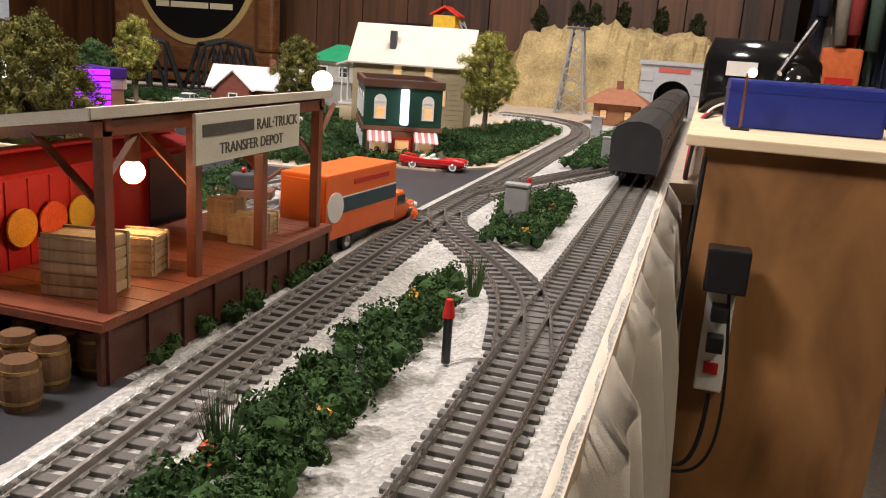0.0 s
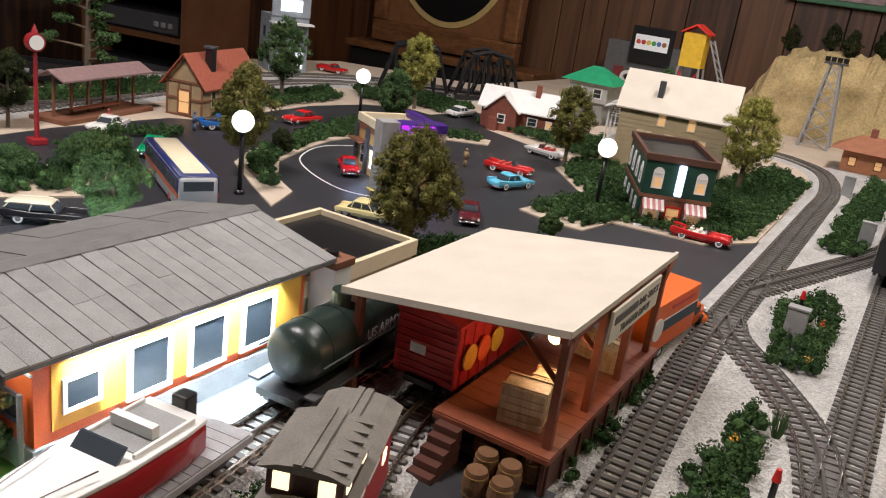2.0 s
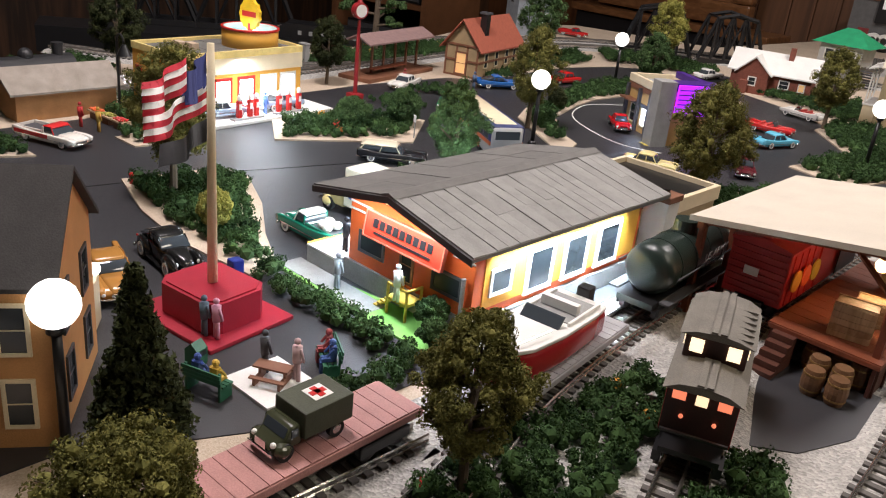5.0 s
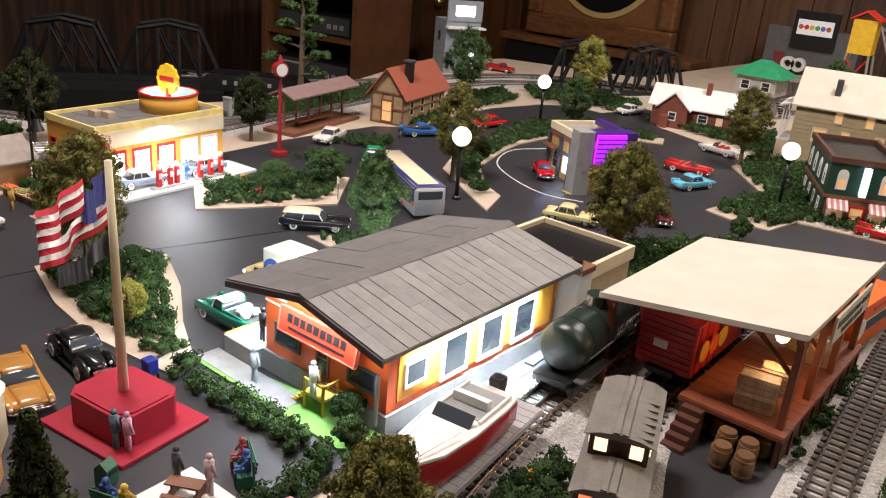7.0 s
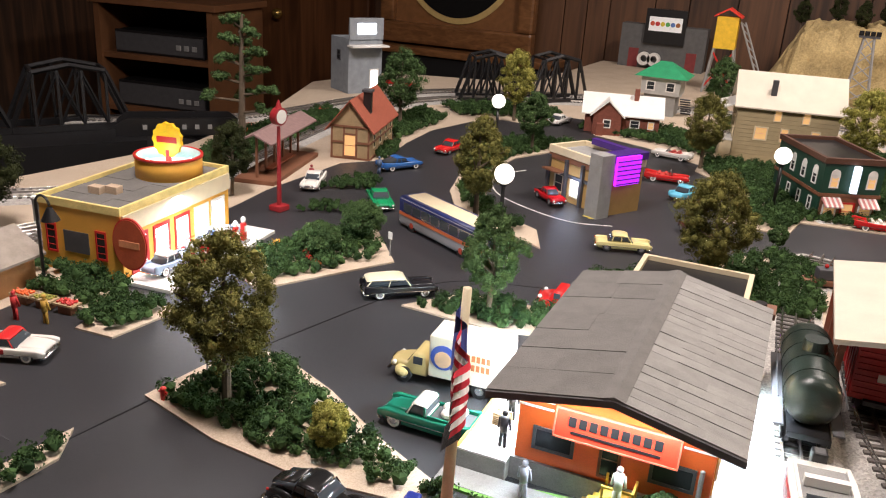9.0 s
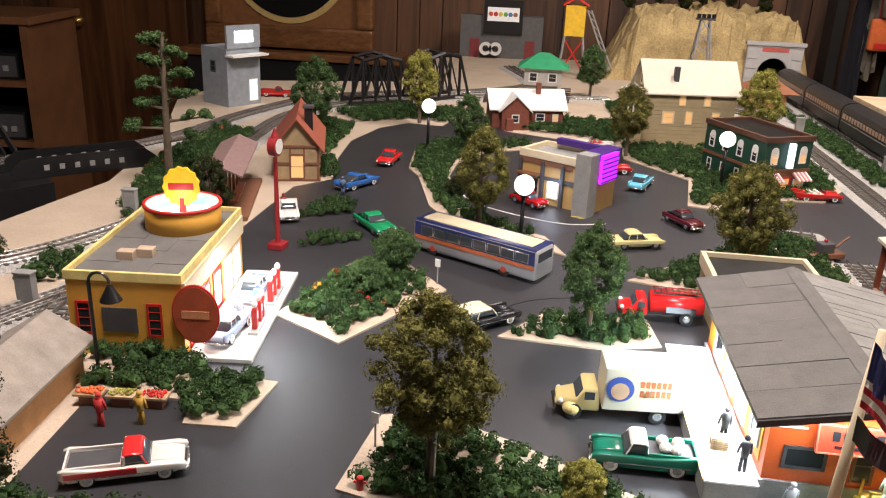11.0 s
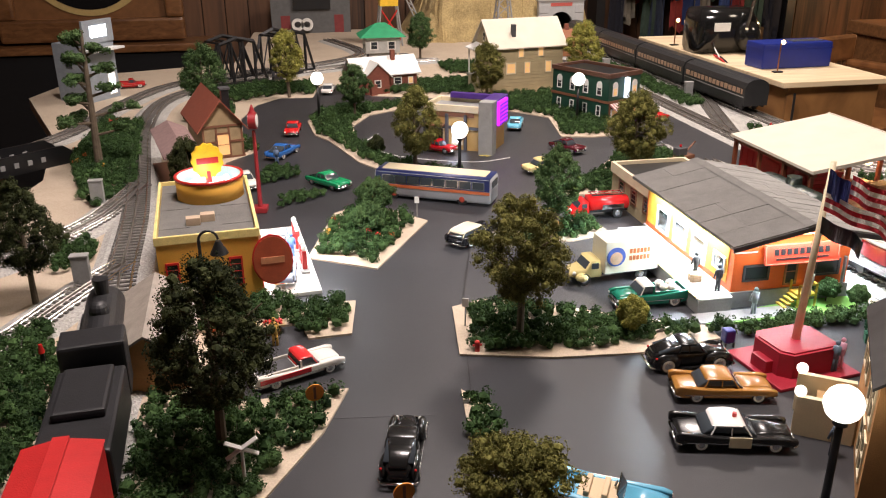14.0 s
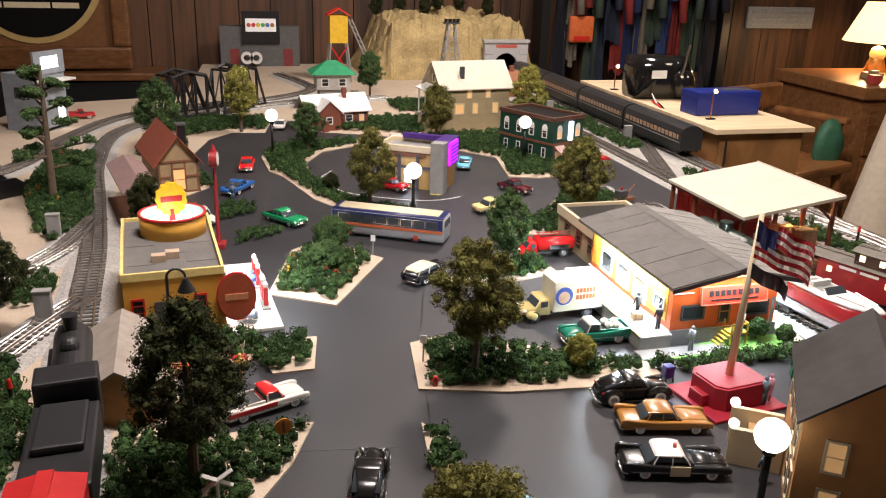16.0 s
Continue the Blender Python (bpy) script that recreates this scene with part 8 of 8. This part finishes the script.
for x, y in ((0.125, 1.08), (0.085, 1.6)):
    t = thing("mini_lamp", "small copper rod lamp with lit warm bulb", "lamp", pose(x, y, 0.0845))
    part("foot", box(-0.012, 0.012, -0.007, 0.007, 0, 0.003), BLACK, t)
    part("rod", cy(bmesh.new(), 0, 0, 0.003, 0.075, 0.0018), mat("copper", (0.45, 0.2, 0.1), 0.3, 0.9), t)
    smooth(part("bulb", ball(bmesh.new(), 0.006, 0, 0.076, 0.006), BULB, t))
ps = thing("power_strip", "white power strip with plugs hung on the plywood", "power strip", pose(0.128, 0.9575, -0.15))
part("bar", box(-0.017, 0.017, -0.02, 0.0015, -0.09, 0.07, bevel=0.003), WHITE, ps)
part("switch", box(-0.009, 0.009, -0.023, -0.02, -0.065, -0.05), TAILLIGHT, ps)
for z in (-0.03, 0.01):
    part("plug", box(-0.01, 0.01, -0.045, -0.02, z, z + 0.02, bevel=0.002), BLACK, ps)
part("adapter", box(-0.024, 0.026, -0.055, -0.02, 0.05, 0.105, bevel=0.003), BLACK, ps)


def cable(name, pts, r, material, label):
    c = bpy.data.curves.new(name, "CURVE")
    c.dimensions, c.bevel_depth, c.bevel_resolution = "3D", r, 2
    sp = c.splines.new("NURBS")
    sp.points.add(len(pts) - 1)
    for p_, q_ in zip(sp.points, pts):
        p_.co = (*q_, 1)
    sp.use_endpoint_u = True
    tmp = bpy.data.objects.new(name, c)
    me = bpy.data.meshes.new_from_object(tmp)
    bpy.data.objects.remove(tmp)
    me.materials.append(material)
    return tagged(new(name, me), label, "cable")


cable("cable", [(0.13, 0.93, -0.24), (0.13, 0.92, -0.33), (0.09, 0.92, -0.36), (0.075, 0.92, -0.28), (0.08, 0.92, -0.1), (0.085, 0.93, 0.06)], 0.003, BLACK, "black mains cable looping down from the strip")
cable("cable", [(0.135, 0.92, -0.1), (0.16, 0.91, -0.3), (0.15, 0.92, -0.36), (0.08, 0.92, -0.35)], 0.0022, BLACK, "thin black cable hanging beside the strip")
cable("cable", [(0.09, 1.35, 0.09), (0.072, 1.25, 0.09), (0.062, 1.2, 0.06), (0.06, 1.12, -0.05), (0.065, 1.08, -0.3)], 0.003, mat("wire_red", (0.5, 0.03, 0.03), 0.5), "red wire running over the bench edge")
cable("cable", [(0.1, 1.36, 0.09), (0.075, 1.24, 0.092), (0.064, 1.17, 0.05), (0.06, 1.1, -0.06), (0.068, 1.06, -0.32)], 0.003, BLACK, "black wire running over the bench edge")
cable("cable", [(0.15, 1.45, 0.09), (0.12, 1.42, 0.11), (0.09, 1.34, 0.1), (0.074, 1.28, 0.088), (0.066, 1.2, 0.03)], 0.002, WHITE, "white wire from the transformer")

# passenger train on the straight line
COACH = mat("coach_dark", (0.035, 0.036, 0.038), 0.38, 0.3, vary=0.2)
BAND = mat("coach_windows", (0.35, 0.22, 0.14), 0.3, vary=0.5, scale=60, bump=0, emit=0.15)
def coach(y, L, label, band=True):
    t = thing("passenger_coach", label, "train coach", pose(0, y, RAILZ, 0, 0, 90), group="passenger coaches")
    b = prism(bmesh.new(), [(-0.031, 0.016), (0.031, 0.016), (0.032, 0.06), (0.027, 0.072), (0.014, 0.079), (0, 0.081), (-0.014, 0.079), (-0.027, 0.072), (-0.032, 0.06)], "x", -L / 2, L / 2)
    part("body", b, COACH, t)
    for s in (-1, 1):
        if band:
            part("window_band", box(-L / 2 + 0.012, L / 2 - 0.012, s * 0.0322 - 0.0006, s * 0.0322 + 0.0006, 0.044, 0.056), BAND, t)
            for i in range(14):
                xx = -L / 2 + 0.018 + i * (L - 0.036) / 14
                part("mullion", box(xx, xx + 0.004, s * 0.0322 - 0.0009, s * 0.0322 + 0.0009, 0.0435, 0.0565), COACH, t)
        part("skirt", box(-L / 2 + 0.01, L / 2 - 0.01, s * 0.027 - 0.002, s * 0.027 + 0.002, 0.01, 0.017), BLACK, t)
        part("stripe", box(-L / 2 + 0.004, L / 2 - 0.004, s * 0.0318 - 0.0006, s * 0.0318 + 0.0006, 0.036, 0.038), GREYC, t)
        truck_set(t, s * L * 0.36)
    part("gangway", box(L / 2, L / 2 + 0.006, -0.016, 0.016, 0.018, 0.07), BLACK, t)
for i in range(4):
    coach(1.12 + i * 0.335, 0.325, "dark grey streamlined passenger coach with lit windows")

# hanging clothes, desk, lamp and chair at the far side
rs = random.Random(12)
x = 0.38
i = 0
rail = thing("clothes_rail", "dark closet rail for hanging clothes", "clothes rail")
part("bar", rod(bmesh.new(), (0.3, 2.86, 0.62), (1.25, 2.86, 0.62), 0.012), DGREY, rail)
for sx in (0.3, 1.25):
    part("upright", box(sx - 0.02, sx + 0.02, 2.8, 2.92, -0.95, 0.64), BLACK, rail)
while x < 1.2:
    w_ = rs.uniform(0.045, 0.085)
    colr = rs.choice(((0.02, 0.035, 0.12), (0.03, 0.04, 0.07), (0.28, 0.035, 0.03), (0.05, 0.08, 0.06), (0.13, 0.12, 0.11), (0.02, 0.02, 0.03), (0.04, 0.07, 0.2), (0.22, 0.19, 0.15)))
    cloth = mat("garment_cloth", colr, 0.9, vary=0.2, bump=0.3)
    low = rs.uniform(-0.2, 0.12)
    g = bmesh.new()
    rows_ = []
    for j in range(11):
        v = j / 10
        z = 0.6 - (0.6 - low) * v
        wide = w_ * min(1.0, 0.35 + 1.6 * v) * (0.9 + 0.3 * v)
        rows_.append([g.verts.new((x + wide * (k / 8 - 0.5) + 0.006 * math.sin(k * 1.7 + j * 0.6), 2.8 + (0.02 * math.sin(k * 2.3 + i) + 0.012 * math.sin(k * 4.1 + 2 * i)) * (0.3 + v), z + 0.02 * math.sin(k * 0.9 + i) * v)) for k in range(9)])
    for p_, q_ in zip(rows_, rows_[1:]):
        for k in range(8):
            g.faces.new((p_[k], p_[k + 1], q_[k + 1], q_[k]))
    bmesh.ops.solidify(g, geom=g.faces[:], thickness=0.018)
    o = smooth(part("hanging_garment", g, cloth))
    tagged(o, "garment hanging on the closet rail", "garment", group="hanging clothes")
    b = bmesh.new()
    sl = rs.uniform(0.22, 0.36)
    rod(b, (0, 0, 0), (rs.uniform(-0.02, 0.03), -0.035, -sl), 0.026, 10, 0.019)
    sleeve = smooth(part("sleeve", b, cloth, o))
    sleeve.location = (x + w_ * 0.1, 2.77, 0.55)
    x += w_ * 0.8
    i += 1
orng = smooth(tagged(part("orange_garment", box(0.4, 0.52, 2.74, 2.77, 0.12, 0.24, bevel=0.012), mat("garment_orange", (0.6, 0.13, 0.03), 0.8)), "bright orange cloth hanging from a coat", "garment"))
part("hem", box(0.42, 0.5, 2.738, 2.7395, 0.13, 0.15), REDP, orng)
robe = bmesh.new()
rings = []
for j in range(9):
    v = j / 8
    rings.append([robe.verts.new((1.0 + (0.05 + 0.1 * v) * math.cos(k * 0.524) * (1 + 0.12 * math.sin(k * 2.6)) - 0.06 * v, 1.28 + (0.04 + 0.07 * v) * math.sin(k * 0.524), 0.24 - 0.75 * v)) for k in range(12)])
for p_, q_ in zip(rings, rings[1:]):
    for k in range(12):
        robe.faces.new((p_[k], p_[(k + 1) % 12], q_[(k + 1) % 12], q_[k]))
robe.faces.new(rings[0]), robe.faces.new(rings[-1][::-1])
bmesh.ops.recalc_face_normals(robe, faces=robe.faces)
CS = thing("coat_stand", "dark slim stand holding a pale coat", "coat stand", pose(1.0, 1.28, -0.95))
part("pole", cy(bmesh.new(), 0, 0, 0.02, 1.22, 0.014), DGREY, CS)
part("foot", cy(bmesh.new(), 0, 0, 0, 0.02, 0.15, 0.13, n=24), DGREY, CS)
smooth(tagged(part("hanging_coat", robe, mat("coat_cream", (0.55, 0.48, 0.38), 0.9, vary=0.15)), "pale cream coat hanging in soft folds", "coat"))
sack = bmesh.new()
ball(sack, 0, 0, 0, 1, u=18, v=12)
bmesh.ops.scale(sack, vec=(0.07, 0.035, 0.11), verts=sack.verts)
for v_ in sack.verts:
    v_.co.x *= 1 - 1.6 * max(0, v_.co.z)
    v_.co += Vector((0.01 * noise.noise(v_.co * 30), 0.01 * noise.noise(v_.co * 26 + Vector((3, 0, 0))), 0))
bag = smooth(tagged(part("cloth_bag", sack, mat("bag_green", (0.03, 0.12, 0.07), 0.6, vary=0.3)), "dark green bag hanging from the chair arm", "bag"))
bag.matrix_world = pose(1.13, 1.8, -0.18)
DK = thing("desk", "brown wooden desk with drawers against the wall", "desk", pose(1.75, 2.3, -0.95))
part("top", box(-0.45, 0.6, -0.45, 0.14, 0.94, 0.99, bevel=0.006), FRAMEWOOD, DK)
part("body", box(-0.43, 0.58, -0.43, 0.12, 0, 0.94), FRAMEWOOD, DK)
for k in range(4):
    part("drawer", box(-0.4, 0.1, -0.442, -0.43, 0.08 + 0.21 * k, 0.27 + 0.21 * k, bevel=0.004), FRAMEWOOD, DK)
TL = thing("table_lamp", "lit table lamp with a cream pleated shade", "lamp", pose(1.74, 2.315, 0.04))
smooth(part("base", cy(bmesh.new(), 0, 0, 0, 0.11, 0.05, 0.014), mat("lamp_brass", (0.55, 0.38, 0.15), 0.3, 0.8), TL))
smooth(part("stem", ball(bmesh.new(), 0, 0, 0.08, 0.035), mat("lamp_body", (0.6, 0.45, 0.25), 0.4), TL))
b = bmesh.new()
bmesh.ops.create_cone(b, cap_ends=False, segments=32, radius1=0.16, radius2=0.085, depth=0.17)
bmesh.ops.solidify(b, geom=b.faces[:], thickness=0.003)
bmesh.ops.translate(b, vec=(0, 0, 0.22), verts=b.verts)
smooth(part("shade", b, mat("lamp_shade", (1.0, 0.72, 0.38), 0.7, vary=0.05, bump=0, emit=1.6), TL, "glowing cream lamp shade"))
lamp("desk_lamp_light", "POINT", (1.74, 2.315, 0.16), (0, 0, 0), 14, 0.03, tint=(1, 0.65, 0.32))
rs = random.Random(4)
for k in range(7):
    w_, d_, h_ = rs.uniform(0.03, 0.08), rs.uniform(0.03, 0.07), rs.uniform(0.015, 0.07)
    xx, yy = 1.42 + 0.055 * k, 1.95 + 0.07 * (k % 4)
    o = part("small_box", box(xx - w_ / 2, xx + w_ / 2, yy - d_ / 2, yy + d_ / 2, 0.0405, 0.0405 + h_, bevel=0.003), mat("desk_item", rs.choice(((0.6, 0.55, 0.45), (0.4, 0.05, 0.04), (0.3, 0.2, 0.1), (0.65, 0.5, 0.3))), 0.6))
    tagged(o, "small box lying on the cluttered desk", "box", group="desk clutter")
CHR = thing("wooden_chair", "brown wooden captain's chair beside the desk", "chair", pose(0.95, 1.85, -0.95, 0, 0, 20))
CW = woody("chair_wood", (0.14, 0.055, 0.02), (0.32, 0.14, 0.05), (15, 15, 15), 0.35)
part("seat", box(-0.2, 0.2, -0.2, 0.2, 0.68, 0.72, bevel=0.012), CW, CHR)
for sx in (-1, 1):
    for sy in (-1, 1):
        part("leg", rod(bmesh.new(), (sx * 0.2, sy * 0.2, 0), (sx * 0.16, sy * 0.16, 0.68), 0.018, 10), CW, CHR)
part("backrest", box(-0.22, 0.22, 0.17, 0.2, 0.88, 0.98, bevel=0.012), CW, CHR)
for k in range(6):
    part("spindle", rod(bmesh.new(), (-0.17 + 0.068 * k, 0.17, 0.72), (-0.18 + 0.072 * k, 0.185, 0.88), 0.008, 8), CW, CHR)
for sx in (-1, 1):
    part("armrest", box(sx * 0.2 - 0.02, sx * 0.2 + 0.02, -0.15, 0.19, 0.86, 0.885, bevel=0.008), CW, CHR)
    part("arm_post", rod(bmesh.new(), (sx * 0.19, -0.12, 0.72), (sx * 0.2, -0.12, 0.86), 0.01, 8), CW, CHR)
ac = thing("air_vent", "grey wall vent on the panelling", "vent", pose(1.72, 3.045, 0.22))
part("frame", box(-0.2, 0.2, -0.02, 0.0, -0.05, 0.06, bevel=0.004), GREYC, ac)
for k in range(4):
    part("slat", box(-0.18, 0.18, -0.024, -0.02, -0.04 + k * 0.024, -0.028 + k * 0.024), GREYC, ac)
pw = thing("wall_picture", "green-framed wall picture with a dim painted scene", "picture", pose(-0.42, 3.045, 0.52))
part("frame", box(-0.17, 0.17, -0.02, 0, -0.12, 0.14, bevel=0.004), mat("frame_green", (0.04, 0.13, 0.06), 0.5), pw)
part("canvas", box(-0.15, 0.15, -0.024, -0.02, -0.1, 0.12), mat("canvas_mauve", (0.28, 0.2, 0.2), 0.7, vary=0.6, scale=25), pw)
for k, (x, y, z) in enumerate(((-0.5, 2.8, 0.2), (-0.38, 2.85, 0.22), (-0.22, 2.8, 0.225), (-0.1, 2.88, 0.22), (0.02, 2.82, 0.2), (-0.3, 2.7, 0.21))):
    o = tree(x, y, 0.12, 0.035, "dark", "dark small tree on the mountain top", 40 + k)
    o.location.z = z

# signs and small street pieces
SIGNOR = mat("sign_orange_disc", (0.75, 0.28, 0.03), 0.5)
for x, y in ((-1.126, -0.178), (-1.063, -0.343)):
    t = thing("disc_sign", "round orange railway warning sign on a post", "sign", pose(x, y, 0.001, 0, 0, 10))
    part("post", cy(bmesh.new(), 0, 0, 0, 0.03, 0.0012), BLACK, t)
    part("disc", cy(bmesh.new(), 0, 0, -0.0006, 0.0006, 0.009, n=24, m=Matrix.Translation((0, -0.0015, 0.034)) @ Matrix.Rotation(math.pi / 2, 4, "X")), SIGNOR, t)
    part("disc_mark", box(-0.0012, 0.0012, -0.0026, -0.0021, 0.0275, 0.0405), BROWN, t)
for x, y in ((-0.935, 0.385), (-0.94, -0.01)):
    t = thing("road_sign", "small grey road sign on a thin post", "sign", pose(x, y, 0.003, 0, 0, -20))
    part("post", cy(bmesh.new(), 0, 0, 0, 0.03, 0.001), GREYC, t)
    part("plate", box(-0.004, 0.004, -0.0012, 0.0, 0.026, 0.037, bevel=0.0004), WHITE, t)
xb = thing("crossbuck", "white crossbuck railway sign", "sign", pose(-1.19, -0.28, 0.001, 0, 0, 8))
part("post", cy(bmesh.new(), 0, 0, 0, 0.05, 0.0015), WHITE, xb)
for a in (-1, 1):
    part("blade", rod(bmesh.new(), (-0.013, -0.002, 0.05 - a * 0.008), (0.013, -0.002, 0.05 + a * 0.008), 0.0022, 4), WHITE, xb)
st = thing("produce_stall", "market stall tables heaped with small produce", "stall", pose(-1.2, 0.02, 0.001, 0, 0, 5))
for k in range(3):
    part("table", box(-0.045 + k * 0.032, -0.017 + k * 0.032, -0.008, 0.008, 0.01, 0.0125), CRATE, st)
    part("trestle", box(-0.04 + k * 0.032, -0.022 + k * 0.032, -0.006, 0.006, 0, 0.01), BROWN, st)
    fv, ff = [], []
    for _ in range(40):
        blob(fv, ff, -0.043 + k * 0.032 + rs.uniform(0, 0.024), rs.uniform(-0.006, 0.006), 0.014, 0.0018, rs)
    o = new("produce_heap", mesh_of("produce_heap", fv, ff, (ORANGE, LIME, REDP)[k]))
    o.parent = st
    o["kind"] = "stuff"
for x, y in ((-0.085, 0.14), (-0.055, 0.4)):
    t = thing("grass_tuft", "upright tuft of tall green model grass", "grass", pose(x, y, 0.008))
    fv, ff = [], []
    for _ in range(60):
        a, l_ = rs.random() * 6.28, rs.uniform(0.02, 0.036)
        bx_, by_ = math.cos(a) * 0.003, math.sin(a) * 0.003
        tx, ty = math.cos(a) * rs.uniform(0.002, 0.012), math.sin(a) * rs.uniform(0.002, 0.012)
        i0 = len(fv)
        fv += [Vector((bx_ - 0.0005, by_, 0)), Vector((bx_ + 0.0005, by_, 0)), Vector((tx, ty, l_))]
        ff.append((i0, i0 + 1, i0 + 2))
    o = new("blades", mesh_of("blades", fv, ff, MIDLEAF))
    o.parent = t
    o["kind"] = "stuff"
sp = thing("machine_shovel_works", "rusty track-side machinery with red lamps", "machinery", pose(-0.36, 0.62, 0.002, 0, 0, 20))
part("frame", box(-0.03, 0.03, -0.012, 0.012, 0.004, 0.012, bevel=0.001), BROWN, sp)
part("engine", box(-0.012, 0.012, -0.009, 0.009, 0.012, 0.028, bevel=0.002), DGREY, sp)
part("boom", rod(bmesh.new(), (0.01, 0, 0.012), (0.04, 0, 0.035), 0.002, 6), BROWN, sp)
part("beacon", ball(bmesh.new(), 0, 0, 0.031, 0.003), TAILLIGHT, sp)

# green benches with seated figures on the square
BENCHG = mat("bench_green", (0.02, 0.12, 0.06), 0.5, vary=0.2)


def park_bench(x, y, yaw):
    t = thing("park_bench", "small dark green slatted park bench on the square", "bench", pose(x, y, 0.0015, 0, 0, yaw))
    for i in range(3):
        part("seat_slat", box(-0.017, 0.017, -0.007 + i * 0.004, -0.004 + i * 0.004, 0.0105, 0.012), BENCHG, t)
    for i in range(3):
        part("back_slat", box(-0.017, 0.017, 0.0062 + i * 0.0005, 0.0074 + i * 0.0005, 0.0135 + i * 0.0035, 0.0163 + i * 0.0035), BENCHG, t)
    for s in (-1, 1):
        part("side_frame", bx(bx(bmesh.new(), s * 0.015 - 0.001, s * 0.015 + 0.001, -0.007, 0.0062, 0, 0.0105), s * 0.015 - 0.001, s * 0.015 + 0.001, 0.0048, 0.0062, 0.0105, 0.0235), BENCHG, t)
    tagged(t, group="park benches")
    return t


def seated_figure(x, y, z, yaw, col):
    b = bmesh.new()
    bx(b, -0.0032, 0.0032, -0.002, 0.003, 0, 0.0125)
    for s in (-1, 1):
        bx(b, s * 0.0018 - 0.0013, s * 0.0018 + 0.0013, -0.0085, -0.002, 0.0, 0.003)
        bx(b, s * 0.0018 - 0.0012, s * 0.0018 + 0.0012, -0.0095, -0.007, -0.01, 0.0)
        rod(b, (s * 0.0042, 0.0, 0.0115), (s * 0.0042, -0.005, 0.005), 0.0012, 6)
    ball(b, 0, 0, 0.0158, 0.0029, u=8, v=6)
    me = bpy.data.meshes.new("model_figure")
    b.to_mesh(me)
    b.free()
    me.materials.append(mat("figure_paint", col, 0.5, vary=0.35, scale=250))
    ob = new("model_figure", me)
    ob.matrix_world = pose(x, y, z, 0, 0, yaw)
    tagged(ob, "painted seated model figure on a green bench", "model figure", group="model figures")
    return ob


for x, y, yaw, cols in ((-0.48, -0.143, -28, ((0.3, 0.05, 0.05), (0.05, 0.1, 0.3))), (-0.505, -0.234, 200, ((0.6, 0.4, 0.05), (0.04, 0.08, 0.3)))):
    park_bench(x, y, yaw)
    for k, col in enumerate(cols):
        a = math.radians(yaw)
        d = -0.008 + 0.016 * k
        seated_figure(x + math.cos(a) * d - math.sin(a) * 0.001, y + math.sin(a) * d + math.cos(a) * 0.001, 0.0138, yaw, col)
lb = thing("litter_bin", "green wedge-topped litter bin on the square", "litter bin", pose(-0.545, -0.22, 0.0015, 0, 0, 20))
part("bin_body", prism(bmesh.new(), [(-0.006, 0), (0.006, 0), (0.006, 0.014), (0, 0.02), (-0.006, 0.014)], "y", -0.006, 0.006), BENCHG, lb)
part("flap", box(0.0061, 0.0066, -0.004, 0.004, 0.009, 0.013), BLACK, lb)

# glass-fronted wooden equipment cabinet against the far wall
CABW = mat("cabinet_walnut", (0.16, 0.07, 0.03), 0.45, vary=0.35, scale=12)
av = thing("equipment_cabinet", "walnut equipment cabinet with open dark shelves", "cabinet", pose(-2.79, 1.95, -0.95, 0, 0, 8))
for s in (-1, 1):
    part("side_panel", box(s * 0.25 - 0.012, s * 0.25 + 0.012, 0, 0.4, 0, 1.08), CABW, av)
part("top", box(-0.28, 0.28, -0.01, 0.41, 1.08, 1.105, bevel=0.003), CABW, av)
for z in (0.05, 0.42, 0.66, 0.87):
    part("shelf", box(-0.238, 0.238, 0.01, 0.385, z, z + 0.02), CABW, av)
part("back", box(-0.238, 0.238, 0.386, 0.398, 0.05, 1.08), BLACK, av)
for z, hh in ((0.68, 0.1), (0.89, 0.09), (0.44, 0.14)):
    u = thing("audio_unit", "black audio unit on the cabinet shelf", "stereo", pose(-2.79, 1.95, -0.95 + z, 0, 0, 8))
    part("case", box(-0.2, 0.2, 0.04, 0.35, 0.0005, hh, bevel=0.003), BLACK, u)
    part("front_panel", box(-0.195, 0.195, 0.036, 0.0398, 0.01, hh - 0.01), DGREY, u)
    for k in range(3):
        part("knob", box(0.08 + k * 0.035, 0.1 + k * 0.035, 0.03, 0.0358, 0.03, 0.05, bevel=0.002), GREYC, u)
